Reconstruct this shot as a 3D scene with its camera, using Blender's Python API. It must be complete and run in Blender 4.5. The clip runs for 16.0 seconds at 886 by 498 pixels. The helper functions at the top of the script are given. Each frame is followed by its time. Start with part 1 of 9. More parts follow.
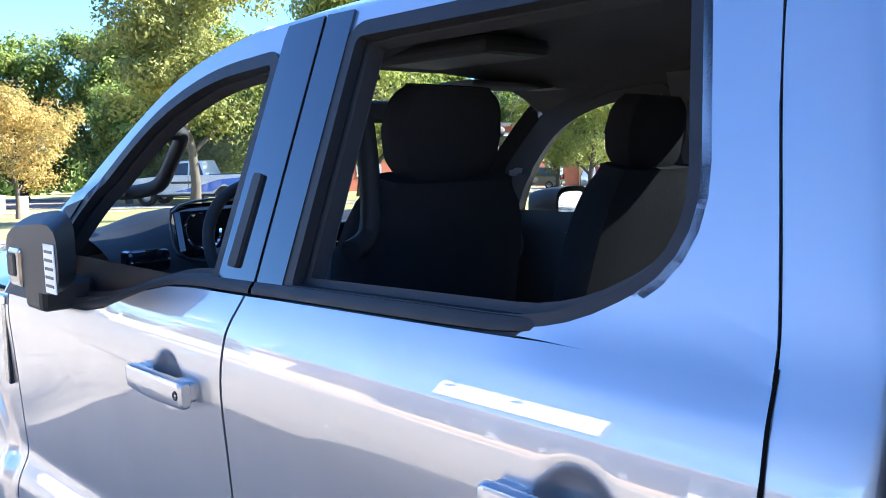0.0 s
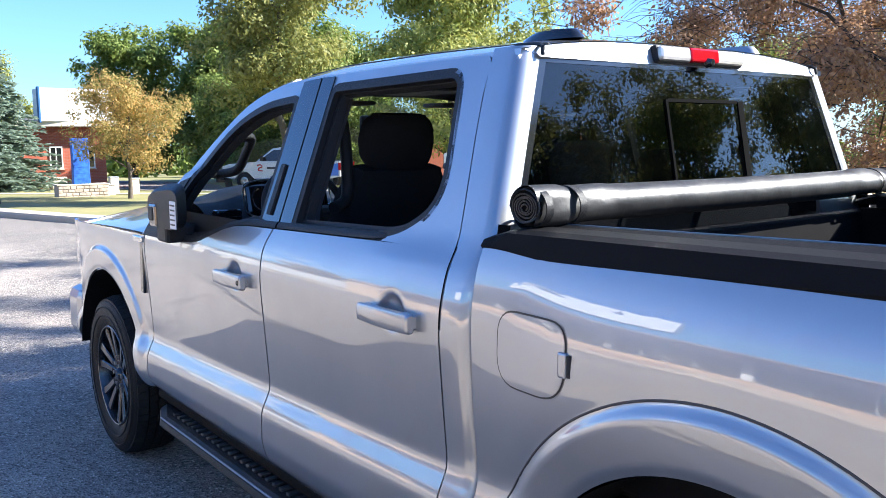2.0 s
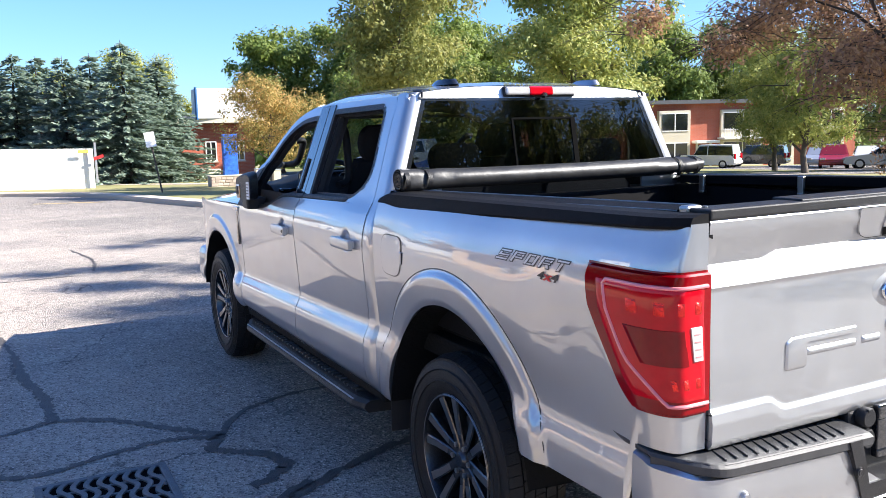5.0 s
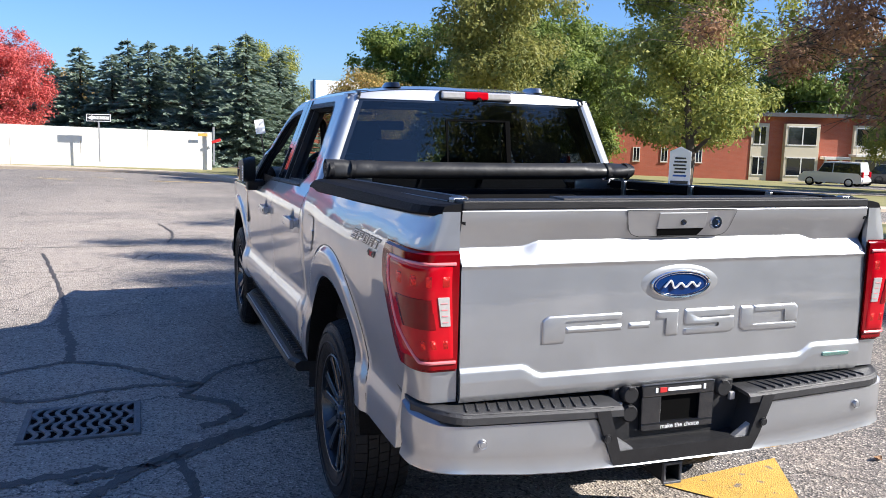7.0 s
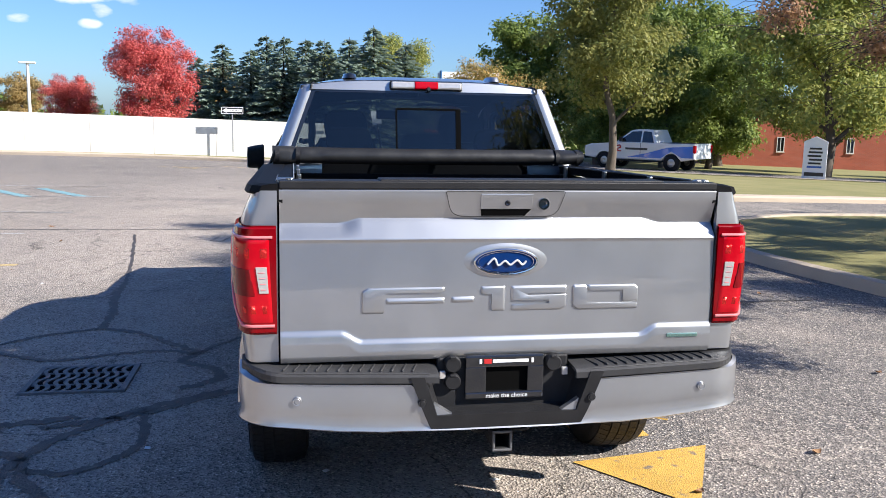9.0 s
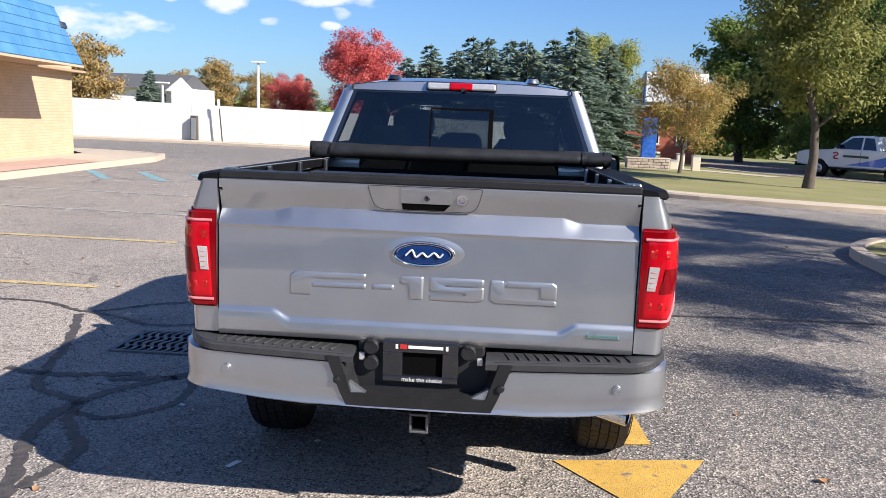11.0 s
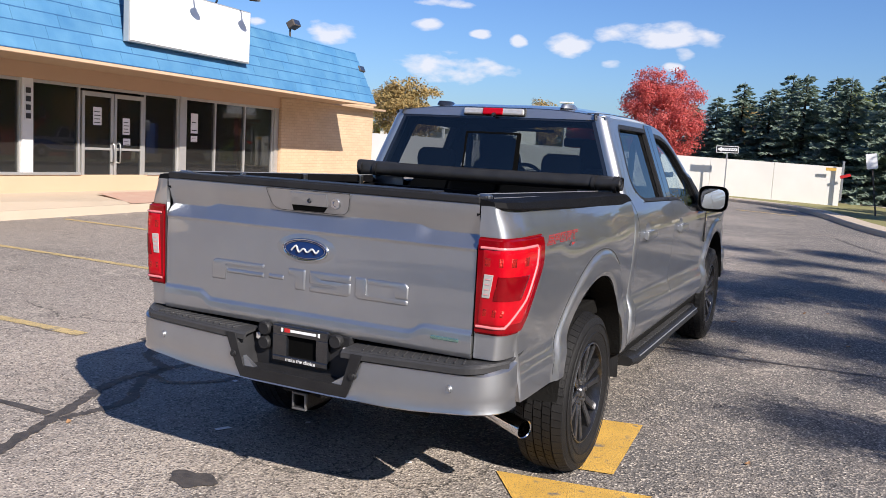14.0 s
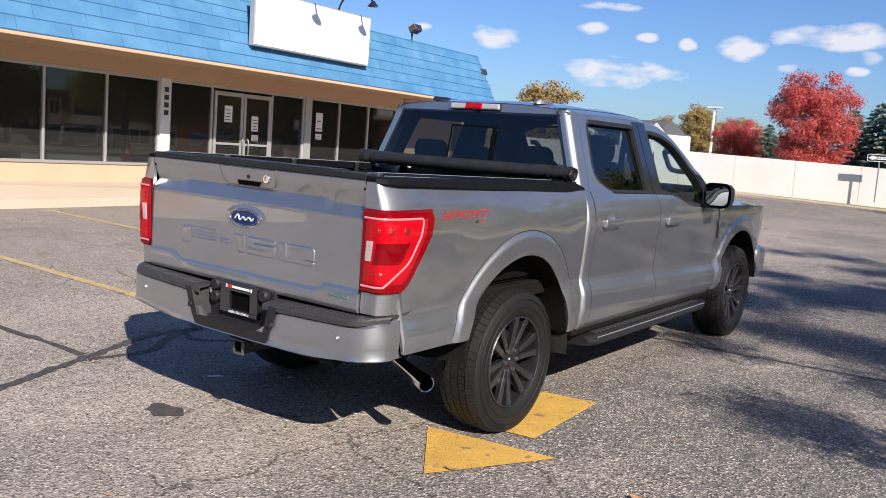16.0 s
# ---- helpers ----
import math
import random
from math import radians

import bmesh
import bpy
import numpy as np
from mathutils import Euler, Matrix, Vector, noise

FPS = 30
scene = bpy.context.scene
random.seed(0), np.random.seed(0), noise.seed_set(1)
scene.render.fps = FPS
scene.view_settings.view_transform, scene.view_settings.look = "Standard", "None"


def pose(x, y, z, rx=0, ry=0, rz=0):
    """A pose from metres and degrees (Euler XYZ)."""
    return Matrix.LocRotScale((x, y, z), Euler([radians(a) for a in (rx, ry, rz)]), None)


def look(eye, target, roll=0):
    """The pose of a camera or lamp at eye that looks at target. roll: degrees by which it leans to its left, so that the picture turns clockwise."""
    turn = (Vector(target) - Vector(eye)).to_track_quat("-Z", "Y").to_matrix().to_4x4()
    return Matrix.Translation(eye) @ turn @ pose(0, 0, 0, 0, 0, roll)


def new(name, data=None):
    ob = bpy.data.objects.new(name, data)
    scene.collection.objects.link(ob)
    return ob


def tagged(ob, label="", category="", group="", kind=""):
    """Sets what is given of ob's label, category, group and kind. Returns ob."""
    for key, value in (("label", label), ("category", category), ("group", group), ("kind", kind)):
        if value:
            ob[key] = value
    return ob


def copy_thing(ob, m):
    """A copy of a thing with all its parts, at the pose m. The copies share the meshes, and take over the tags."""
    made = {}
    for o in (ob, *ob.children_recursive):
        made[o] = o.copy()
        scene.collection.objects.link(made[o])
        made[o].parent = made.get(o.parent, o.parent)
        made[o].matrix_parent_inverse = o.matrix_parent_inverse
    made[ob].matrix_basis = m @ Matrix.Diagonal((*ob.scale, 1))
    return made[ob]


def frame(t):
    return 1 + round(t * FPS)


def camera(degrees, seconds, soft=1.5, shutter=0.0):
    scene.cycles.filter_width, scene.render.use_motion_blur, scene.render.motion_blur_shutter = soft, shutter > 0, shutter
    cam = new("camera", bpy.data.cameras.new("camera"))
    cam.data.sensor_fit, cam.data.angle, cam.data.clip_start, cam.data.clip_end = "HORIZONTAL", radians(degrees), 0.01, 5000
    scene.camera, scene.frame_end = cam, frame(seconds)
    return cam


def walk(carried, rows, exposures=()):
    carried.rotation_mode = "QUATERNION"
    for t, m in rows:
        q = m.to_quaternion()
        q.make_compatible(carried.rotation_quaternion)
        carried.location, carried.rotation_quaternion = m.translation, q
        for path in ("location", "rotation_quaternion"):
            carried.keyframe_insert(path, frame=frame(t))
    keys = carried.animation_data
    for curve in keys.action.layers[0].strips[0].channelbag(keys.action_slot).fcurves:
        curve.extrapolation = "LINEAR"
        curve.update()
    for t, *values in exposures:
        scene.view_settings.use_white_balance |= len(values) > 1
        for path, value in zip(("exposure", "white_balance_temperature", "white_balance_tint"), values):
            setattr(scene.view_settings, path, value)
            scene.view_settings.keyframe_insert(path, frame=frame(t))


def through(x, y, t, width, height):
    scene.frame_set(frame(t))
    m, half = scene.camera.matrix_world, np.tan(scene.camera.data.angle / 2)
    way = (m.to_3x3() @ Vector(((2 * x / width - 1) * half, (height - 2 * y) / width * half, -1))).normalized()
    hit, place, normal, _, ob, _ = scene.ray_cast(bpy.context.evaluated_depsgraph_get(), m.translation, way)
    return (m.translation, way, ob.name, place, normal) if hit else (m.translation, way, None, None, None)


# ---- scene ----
cam = camera(55.1, 16.0, soft=0.85)
PATH = [
    (0, (-1.704, 0.463, 1.584), (-0.338, 1.903, 1.348), -1.3),
    (0.5, (-1.842, 0.14, 1.593), (-0.54, 1.639, 1.352), -1.6),
    (1, (-1.95, -0.172, 1.611), (-0.677, 1.354, 1.387), -1.8),
    (1.5, (-2.124, -0.489, 1.616), (-0.852, 1.034, 1.366), -0.7),
    (2, (-2.204, -0.819, 1.627), (-1.002, 0.758, 1.369), -0.5),
    (2.5, (-2.278, -1.155, 1.635), (-1.109, 0.447, 1.376), -0.8),
    (3, (-2.432, -1.478, 1.652), (-1.267, 0.125, 1.381), -0.7),
    (3.5, (-2.463, -1.806, 1.663), (-1.363, -0.157, 1.395), -1.0),
    (4, (-2.471, -2.145, 1.669), (-1.428, -0.46, 1.402), -1.5),
    (6.5, (-2.054, -3.473, 1.701), (-1.331, -1.63, 1.417), 0.4),
    (7, (-1.753, -3.623, 1.681), (-1.084, -1.759, 1.402), 1.4),
    (7.5, (-1.554, -3.813, 1.674), (-0.941, -1.931, 1.387), 2.8),
    (8, (-1.325, -3.943, 1.693), (-0.804, -2.034, 1.403), 2.1),
    (10.5, (0.07, -4.358, 1.681), (0.088, -2.384, 1.359), 1.9),
    (11, (0.314, -4.389, 1.717), (0.165, -2.42, 1.397), 2.0),
    (11.5, (0.62, -4.349, 1.692), (0.327, -2.396, 1.377), 2.0),
    (12, (0.898, -4.364, 1.68), (0.471, -2.437, 1.355), 2.0),
    (12.5, (1.213, -4.318, 1.683), (0.656, -2.425, 1.357), 1.8),
    (13, (1.548, -4.246, 1.677), (0.88, -2.383, 1.387), 2.8),
    (13.5, (1.858, -4.285, 1.675), (1.073, -2.467, 1.391), 3.4),
    (14, (2.162, -4.194, 1.681), (1.279, -2.417, 1.423), 2.8),
    (14.5, (2.485, -4.07, 1.683), (1.566, -2.311, 1.436), 2.5),
    (15, (2.825, -4.131, 1.685), (1.8, -2.435, 1.411), 2.2),
    (15.5, (3.102, -4.091, 1.678), (1.967, -2.467, 1.403), 3.1),
    (16, (3.425, -4.028, 1.666), (2.233, -2.445, 1.397), 3.7),
]
EXPOSURES = [(0.0, 2.85, 5900, 7), (0.7, 2.42, 5900, 7), (1.5, 2.10, 5950, 8), (4.0, 2.10, 6200, 11), (6.5, 1.40, 6200, 11), (8.0, 1.25, 6200, 11), (10.5, 1.10, 6250, 12), (12.5, 0.90, 6300, 13), (16.0, 0.77, 6500, 14)]
walk(cam, [(t, look(eye, target, roll)) for t, eye, target, roll in PATH], EXPOSURES)

# ---- light: a clear autumn sky with small clouds, low sun from behind on the right ----
SUN_WAY = Vector((-1.30, 0.75, -1.0)).normalized()
world = bpy.data.worlds.new("world")
scene.world = world
world.use_nodes = True
wt = world.node_tree
wt.nodes.clear()


def wnode(kind, **values):
    n = wt.nodes.new(kind)
    for k, v in values.items():
        if k == "op":
            n.operation = v
        elif k == "clamp":
            n.use_clamp = v
    return n


def wmath(op, a, b=None, clamp=False):
    n = wnode("ShaderNodeMath", op=op, clamp=clamp)
    for i, v in enumerate((a, b)):
        if v is None:
            continue
        if isinstance(v, (int, float)):
            n.inputs[i].default_value = v
        else:
            wt.links.new(v, n.inputs[i])
    return n.outputs[0]


sky = wt.nodes.new("ShaderNodeTexSky")
sky.sky_type = "NISHITA"
sky.sun_disc = False
sky.sun_elevation = math.asin(-SUN_WAY.z)
sky.sun_rotation = math.atan2(-SUN_WAY.x, -SUN_WAY.y)
sky.air_density, sky.dust_density, sky.ozone_density = 1.0, 0.5, 1.3
coords = wt.nodes.new("ShaderNodeTexCoord")
split = wt.nodes.new("ShaderNodeSeparateXYZ")
wt.links.new(coords.outputs["Generated"], split.inputs[0])
azimuth = wmath("ARCTAN2", split.outputs[0], split.outputs[1])
height = wmath("ARCSINE", split.outputs[2])
puff = wt.nodes.new("ShaderNodeTexNoise")
puff.inputs["Scale"].default_value, puff.inputs["Detail"].default_value = 26.0, 7.0
stretch = wt.nodes.new("ShaderNodeMapping")
stretch.inputs["Scale"].default_value = (1, 1, 2.2)
wt.links.new(coords.outputs["Generated"], stretch.inputs[0])
wt.links.new(stretch.outputs[0], puff.inputs["Vector"])
ragged = wmath("MULTIPLY", wmath("SUBTRACT", puff.outputs[0], 0.5), 4.0)
# (azimuth, height, half width, half height) of the clouds, radians
CLOUDS = [(-0.460, 0.082, 0.065, 0.016), (-0.227, 0.125, 0.068, 0.012), (-0.327, 0.112, 0.025, 0.013), (-0.386, 0.114, 0.010, 0.007), (-0.490, 0.129, 0.020, 0.007), (-0.473, 0.152, 0.037, 0.006), (-0.603, 0.114, 0.027, 0.013), (-0.281, 0.092, 0.012, 0.005), (-0.213, 0.091, 0.012, 0.005), (-0.429, 0.120, 0.012, 0.005), (-0.200, 0.105, 0.013, 0.007), (-0.685, 0.120, 0.012, 0.005)]
cover = None
for a0, h0, hw, hh in CLOUDS:
    da = wmath("DIVIDE", wmath("SUBTRACT", azimuth, a0), hw)
    dh = wmath("DIVIDE", wmath("SUBTRACT", height, h0), hh * 1.1)
    r = wmath("ADD", wmath("MULTIPLY", da, da), wmath("MULTIPLY", dh, dh))
    inside = wmath("SUBTRACT", 1.0, r)
    soft_edge = wmath("MULTIPLY", wmath("ADD", inside, ragged), 1.15, clamp=True)
    gate = wmath("MULTIPLY", wmath("ADD", inside, 1.6), 0.6, clamp=True)
    c = wmath("MULTIPLY", soft_edge, gate)
    cover = c if cover is None else wmath("MAXIMUM", cover, c)
cloud_mix = wt.nodes.new("ShaderNodeMixRGB")
cloud_mix.inputs[2].default_value = (9.5, 9.6, 10.0, 1)
wt.links.new(wmath("MULTIPLY", cover, 0.85), cloud_mix.inputs[0])
tint = wt.nodes.new("ShaderNodeMixRGB")
tint.blend_type = "MULTIPLY"
tint.inputs[0].default_value = 1.0
tint.inputs[2].default_value = (0.60, 0.86, 1.30, 1)
wt.links.new(sky.outputs[0], tint.inputs[1])
wt.links.new(tint.outputs[0], cloud_mix.inputs[1])
back = wt.nodes.new("ShaderNodeBackground")
back.inputs[1].default_value = 0.055
wt.links.new(cloud_mix.outputs[0], back.inputs[0])
wout = wt.nodes.new("ShaderNodeOutputWorld")
wt.links.new(back.outputs[0], wout.inputs[0])

sun_data = bpy.data.lights.new("sun", "SUN")
sun_data.energy, sun_data.angle, sun_data.color = 4.5, radians(0.53), (1.0, 0.93, 0.82)
sun = new("sun", sun_data)
sun.matrix_world = look((20, -12, 30), Vector((20, -12, 30)) + SUN_WAY)

# ---- materials ----
def material(name, colour, rough=0.6, metal=0.0, second=None, scale=8.0, mix=0.5, bump=0.0, bump_scale=60.0,
             coat=0.0, rough_var=0.0, sheen=0.0, transmission=0.0, emission=None, per_object=0.0, per_island=0.0, spec=None):
    """A two-scale noise material: broad blotches of a second colour, fine grain in colour, gloss and relief."""
    m = bpy.data.materials.new(name)
    m.use_nodes = True
    t = m.node_tree
    b = t.nodes["Principled BSDF"]
    b.inputs["Roughness"].default_value, b.inputs["Metallic"].default_value = rough, metal
    b.inputs["Base Color"].default_value = (*colour, 1)
    b.inputs["Coat Weight"].default_value, b.inputs["Coat Roughness"].default_value = coat, 0.04
    b.inputs["Transmission Weight"].default_value = transmission
    if spec is not None:
        b.inputs["Specular IOR Level"].default_value = spec
    if emission:
        b.inputs["Emission Color"].default_value = (*emission[:3], 1)
        b.inputs["Emission Strength"].default_value = emission[3]
    geo = t.nodes.new("ShaderNodeNewGeometry")
    broad = t.nodes.new("ShaderNodeTexNoise")
    broad.inputs["Scale"].default_value, broad.inputs["Detail"].default_value = scale, 6.0
    t.links.new(geo.outputs["Position"], broad.inputs["Vector"])
    fine = t.nodes.new("ShaderNodeTexNoise")
    fine.inputs["Scale"].default_value, fine.inputs["Detail"].default_value = bump_scale, 4.0
    t.links.new(geo.outputs["Position"], fine.inputs["Vector"])
    out = None
    if second:
        ramp = t.nodes.new("ShaderNodeMapRange")
        ramp.inputs["From Min"].default_value, ramp.inputs["From Max"].default_value = 0.5 - 0.22, 0.5 + 0.22
        ramp.inputs["To Max"].default_value = mix
        t.links.new(broad.outputs[0], ramp.inputs[0])
        mx = t.nodes.new("ShaderNodeMixRGB")
        mx.inputs[1].default_value, mx.inputs[2].default_value = (*colour, 1), (*second, 1)
        t.links.new(ramp.outputs[0], mx.inputs[0])
        out = mx.outputs[0]
    if per_object or per_island:
        hsv = t.nodes.new("ShaderNodeHueSaturation")
        src = t.nodes.new("ShaderNodeObjectInfo").outputs["Random"] if per_object else geo.outputs["Random Per Island"]
        rng = t.nodes.new("ShaderNodeMapRange")
        amount = per_object or per_island
        rng.inputs["To Min"].default_value, rng.inputs["To Max"].default_value = 1 - amount, 1 + amount
        t.links.new(src, rng.inputs[0])
        t.links.new(rng.outputs[0], hsv.inputs["Value"])
        if out is None:
            hsv.inputs["Color"].default_value = (*colour, 1)
        else:
            t.links.new(out, hsv.inputs["Color"])
        out = hsv.outputs[0]
    if out is not None:
        t.links.new(out, b.inputs["Base Color"])
    if bump:
        bp = t.nodes.new("ShaderNodeBump")
        bp.inputs["Strength"].default_value, bp.inputs["Distance"].default_value = bump, 0.01
        t.links.new(fine.outputs[0], bp.inputs["Height"])
        t.links.new(bp.outputs[0], b.inputs["Normal"])
    if rough_var:
        rr = t.nodes.new("ShaderNodeMapRange")
        rr.inputs["From Min"].default_value, rr.inputs["From Max"].default_value = 0.3, 0.7
        rr.inputs["To Min"].default_value, rr.inputs["To Max"].default_value = rough - rough_var, rough + rough_var
        t.links.new(broad.outputs[0], rr.inputs[0])
        t.links.new(rr.outputs[0], b.inputs["Roughness"])
    return m


def asphalt_material():
    m = bpy.data.materials.new("asphalt")
    m.use_nodes = True
    t = m.node_tree
    b = t.nodes["Principled BSDF"]
    geo = t.nodes.new("ShaderNodeNewGeometry")

    def noise_at(scale, detail, rough=0.5):
        n = t.nodes.new("ShaderNodeTexNoise")
        n.inputs["Scale"].default_value, n.inputs["Detail"].default_value, n.inputs["Roughness"].default_value = scale, detail, rough
        t.links.new(geo.outputs["Position"], n.inputs["Vector"])
        return n.outputs[0]

    def mapped(v, lo, hi, a, c):
        n = t.nodes.new("ShaderNodeMapRange")
        for k, x in (("From Min", lo), ("From Max", hi), ("To Min", a), ("To Max", c)):
            n.inputs[k].default_value = x
        t.links.new(v, n.inputs[0])
        return n.outputs[0]

    def mixed(f, a, c):
        n = t.nodes.new("ShaderNodeMixRGB")
        t.links.new(f, n.inputs[0])
        for i, v in ((1, a), (2, c)):
            if isinstance(v, tuple):
                n.inputs[i].default_value = (*v, 1)
            else:
                t.links.new(v, n.inputs[i])
        return n.outputs[0]

    place = t.nodes.new("ShaderNodeSeparateXYZ")
    t.links.new(geo.outputs["Position"], place.inputs[0])

    def cells(scale, feature="F1", warp_by=0.0):
        v = t.nodes.new("ShaderNodeTexVoronoi")
        v.feature = feature
        v.inputs["Scale"].default_value = scale
        if warp_by:
            wn = t.nodes.new("ShaderNodeTexNoise")
            wn.inputs["Scale"].default_value, wn.inputs["Detail"].default_value = 2.2, 7.0
            t.links.new(geo.outputs["Position"], wn.inputs["Vector"])
            warp = t.nodes.new("ShaderNodeVectorMath")
            warp.operation = "MULTIPLY_ADD"
            warp.inputs[1].default_value = (warp_by, warp_by, 0.0)
            t.links.new(wn.outputs["Color"], warp.inputs[0])
            t.links.new(geo.outputs["Position"], warp.inputs[2])
            t.links.new(warp.outputs[0], v.inputs["Vector"])
        else:
            t.links.new(geo.outputs["Position"], v.inputs["Vector"])
        return v

    def times(a, c):
        n = t.nodes.new("ShaderNodeMath")
        n.operation = "MULTIPLY"
        t.links.new(a, n.inputs[0])
        t.links.new(c, n.inputs[1])
        return n.outputs[0]

    # wear noise, with albedo raised leftwards to lighten the pickup's shadow there
    side_tone = t.nodes.new("ShaderNodeMath")
    t.links.new(noise_at(0.35, 5, 0.6), side_tone.inputs[0])
    t.links.new(mapped(place.outputs[0], -3.0, 2.0, 0.17, -0.10), side_tone.inputs[1])
    worn = mixed(mapped(side_tone.outputs[0], 0.42, 0.66, 0, 1), (0.195, 0.180, 0.168), (0.450, 0.385, 0.330))
    # rubbed tan patches a metre across, and soaked dark ones
    worn = mixed(mapped(noise_at(0.9, 6, 0.62), 0.52, 0.68, 0, 0.75), worn, (0.42, 0.35, 0.295))
    worn = mixed(mapped(noise_at(1.7, 6, 0.65), 0.56, 0.72, 0, 0.60), worn, (0.105, 0.100, 0.098))
    worn = mixed(mapped(noise_at(13, 6, 0.7), 0.46, 0.70, 0, 0.40), worn, (0.10, 0.094, 0.090))
    # darker by position: left of x -2.6, beyond y 12, x 0.1 to 3.3
    worn = mixed(mapped(place.outputs[0], -2.6, -4.6, 0, 0.38), worn, (0.140, 0.132, 0.127))
    worn = mixed(mapped(place.outputs[1], 12.0, 24.0, 0, 0.62), worn, (0.125, 0.117, 0.113))
    worn = mixed(times(mapped(place.outputs[0], 0.1, 0.9, 0, 0.42), mapped(place.outputs[0], 3.3, 2.0, 0, 1)), worn, (0.135, 0.125, 0.118))
    # open dark cracks and pale dusty hairlines
    crack = cells(0.85, "DISTANCE_TO_EDGE", 0.55)
    worn = mixed(times(mapped(crack.outputs["Distance"], 0.003, 0.012, 1, 0), mapped(noise_at(0.5, 3), 0.46, 0.56, 0, 0.75)), worn, (0.055, 0.052, 0.05))
    hair = cells(1.15, "DISTANCE_TO_EDGE", 0.9)
    worn = mixed(times(mapped(hair.outputs["Distance"], 0.004, 0.014, 1, 0), mapped(noise_at(0.8, 4), 0.47, 0.58, 0, 0.75)), worn, (0.50, 0.43, 0.36))
    # aggregate: dark binder, mixed stones, a few bright chips
    stones = cells(88.0)
    speck = t.nodes.new("ShaderNodeSeparateXYZ")
    t.links.new(stones.outputs["Color"], speck.inputs[0])
    body = mixed(mapped(speck.outputs[1], 0.48, 0.96, 0, 0.70), worn, (0.040, 0.038, 0.037))
    body = mixed(mapped(speck.outputs[0], 0.67, 0.96, 0, 0.78), body, (0.54, 0.475, 0.40))
    chips = cells(46.0)
    chip = t.nodes.new("ShaderNodeSeparateXYZ")
    t.links.new(chips.outputs["Color"], chip.inputs[0])
    body = mixed(times(mapped(chip.outputs[0], 0.84, 0.875, 0, 1), mapped(chips.outputs["Distance"], 0.24, 0.34, 0.9, 0)), body, (0.70, 0.63, 0.55))
    t.links.new(body, b.inputs["Base Color"])
    b.inputs["Roughness"].default_value = 0.85
    b.inputs["Specular IOR Level"].default_value = 0.3
    bp = t.nodes.new("ShaderNodeBump")
    bp.inputs["Strength"].default_value, bp.inputs["Distance"].default_value = 0.9, 0.008
    t.links.new(stones.outputs["Distance"], bp.inputs["Height"])
    bp2 = t.nodes.new("ShaderNodeBump")
    bp2.inputs["Strength"].default_value, bp2.inputs["Distance"].default_value = 0.35, 0.03
    t.links.new(noise_at(9, 5), bp2.inputs["Height"])
    t.links.new(bp2.outputs[0], bp.inputs["Normal"])
    t.links.new(bp.outputs[0], b.inputs["Normal"])
    return m


def paint_material():
    """Silver-grey metallic paint with fine flake under a glossy clear coat, and a trace of dust."""
    m = bpy.data.materials.new("silver_paint")
    m.use_nodes = True
    t = m.node_tree
    b = t.nodes["Principled BSDF"]
    b.inputs["Metallic"].default_value = 0.95
    b.inputs["Coat Weight"].default_value, b.inputs["Coat Roughness"].default_value = 1.0, 0.004
    b.inputs["Coat IOR"].default_value = 2.1
    geo = t.nodes.new("ShaderNodeNewGeometry")
    for scale, lo, hi, where in ((7.0, 0.44, 0.49, "Roughness"), (3.0, 0.0, 1.0, "Base Color")):
        n = t.nodes.new("ShaderNodeTexNoise")
        n.inputs["Scale"].default_value, n.inputs["Detail"].default_value = scale, 5.0
        t.links.new(geo.outputs["Position"], n.inputs["Vector"])
        r = t.nodes.new("ShaderNodeMapRange")
        r.inputs["From Min"].default_value, r.inputs["From Max"].default_value = 0.3, 0.7
        r.inputs["To Min"].default_value, r.inputs["To Max"].default_value = lo, hi
        t.links.new(n.outputs[0], r.inputs[0])
        if where == "Base Color":
            tone = t.nodes.new("ShaderNodeMixRGB")
            tone.inputs[1].default_value, tone.inputs[2].default_value = (0.400, 0.412, 0.434, 1), (0.440, 0.452, 0.474, 1)
            t.links.new(r.outputs[0], tone.inputs[0])
            t.links.new(tone.outputs[0], b.inputs[where])
        else:
            t.links.new(r.outputs[0], b.inputs[where])
    flake = t.nodes.new("ShaderNodeTexNoise")
    flake.inputs["Scale"].default_value = 900.0
    t.links.new(geo.outputs["Position"], flake.inputs["Vector"])
    fb = t.nodes.new("ShaderNodeBump")
    fb.inputs["Strength"].default_value, fb.inputs["Distance"].default_value = 0.05, 0.001
    t.links.new(flake.outputs[0], fb.inputs["Height"])
    t.links.new(fb.outputs[0], b.inputs["Normal"])
    return m


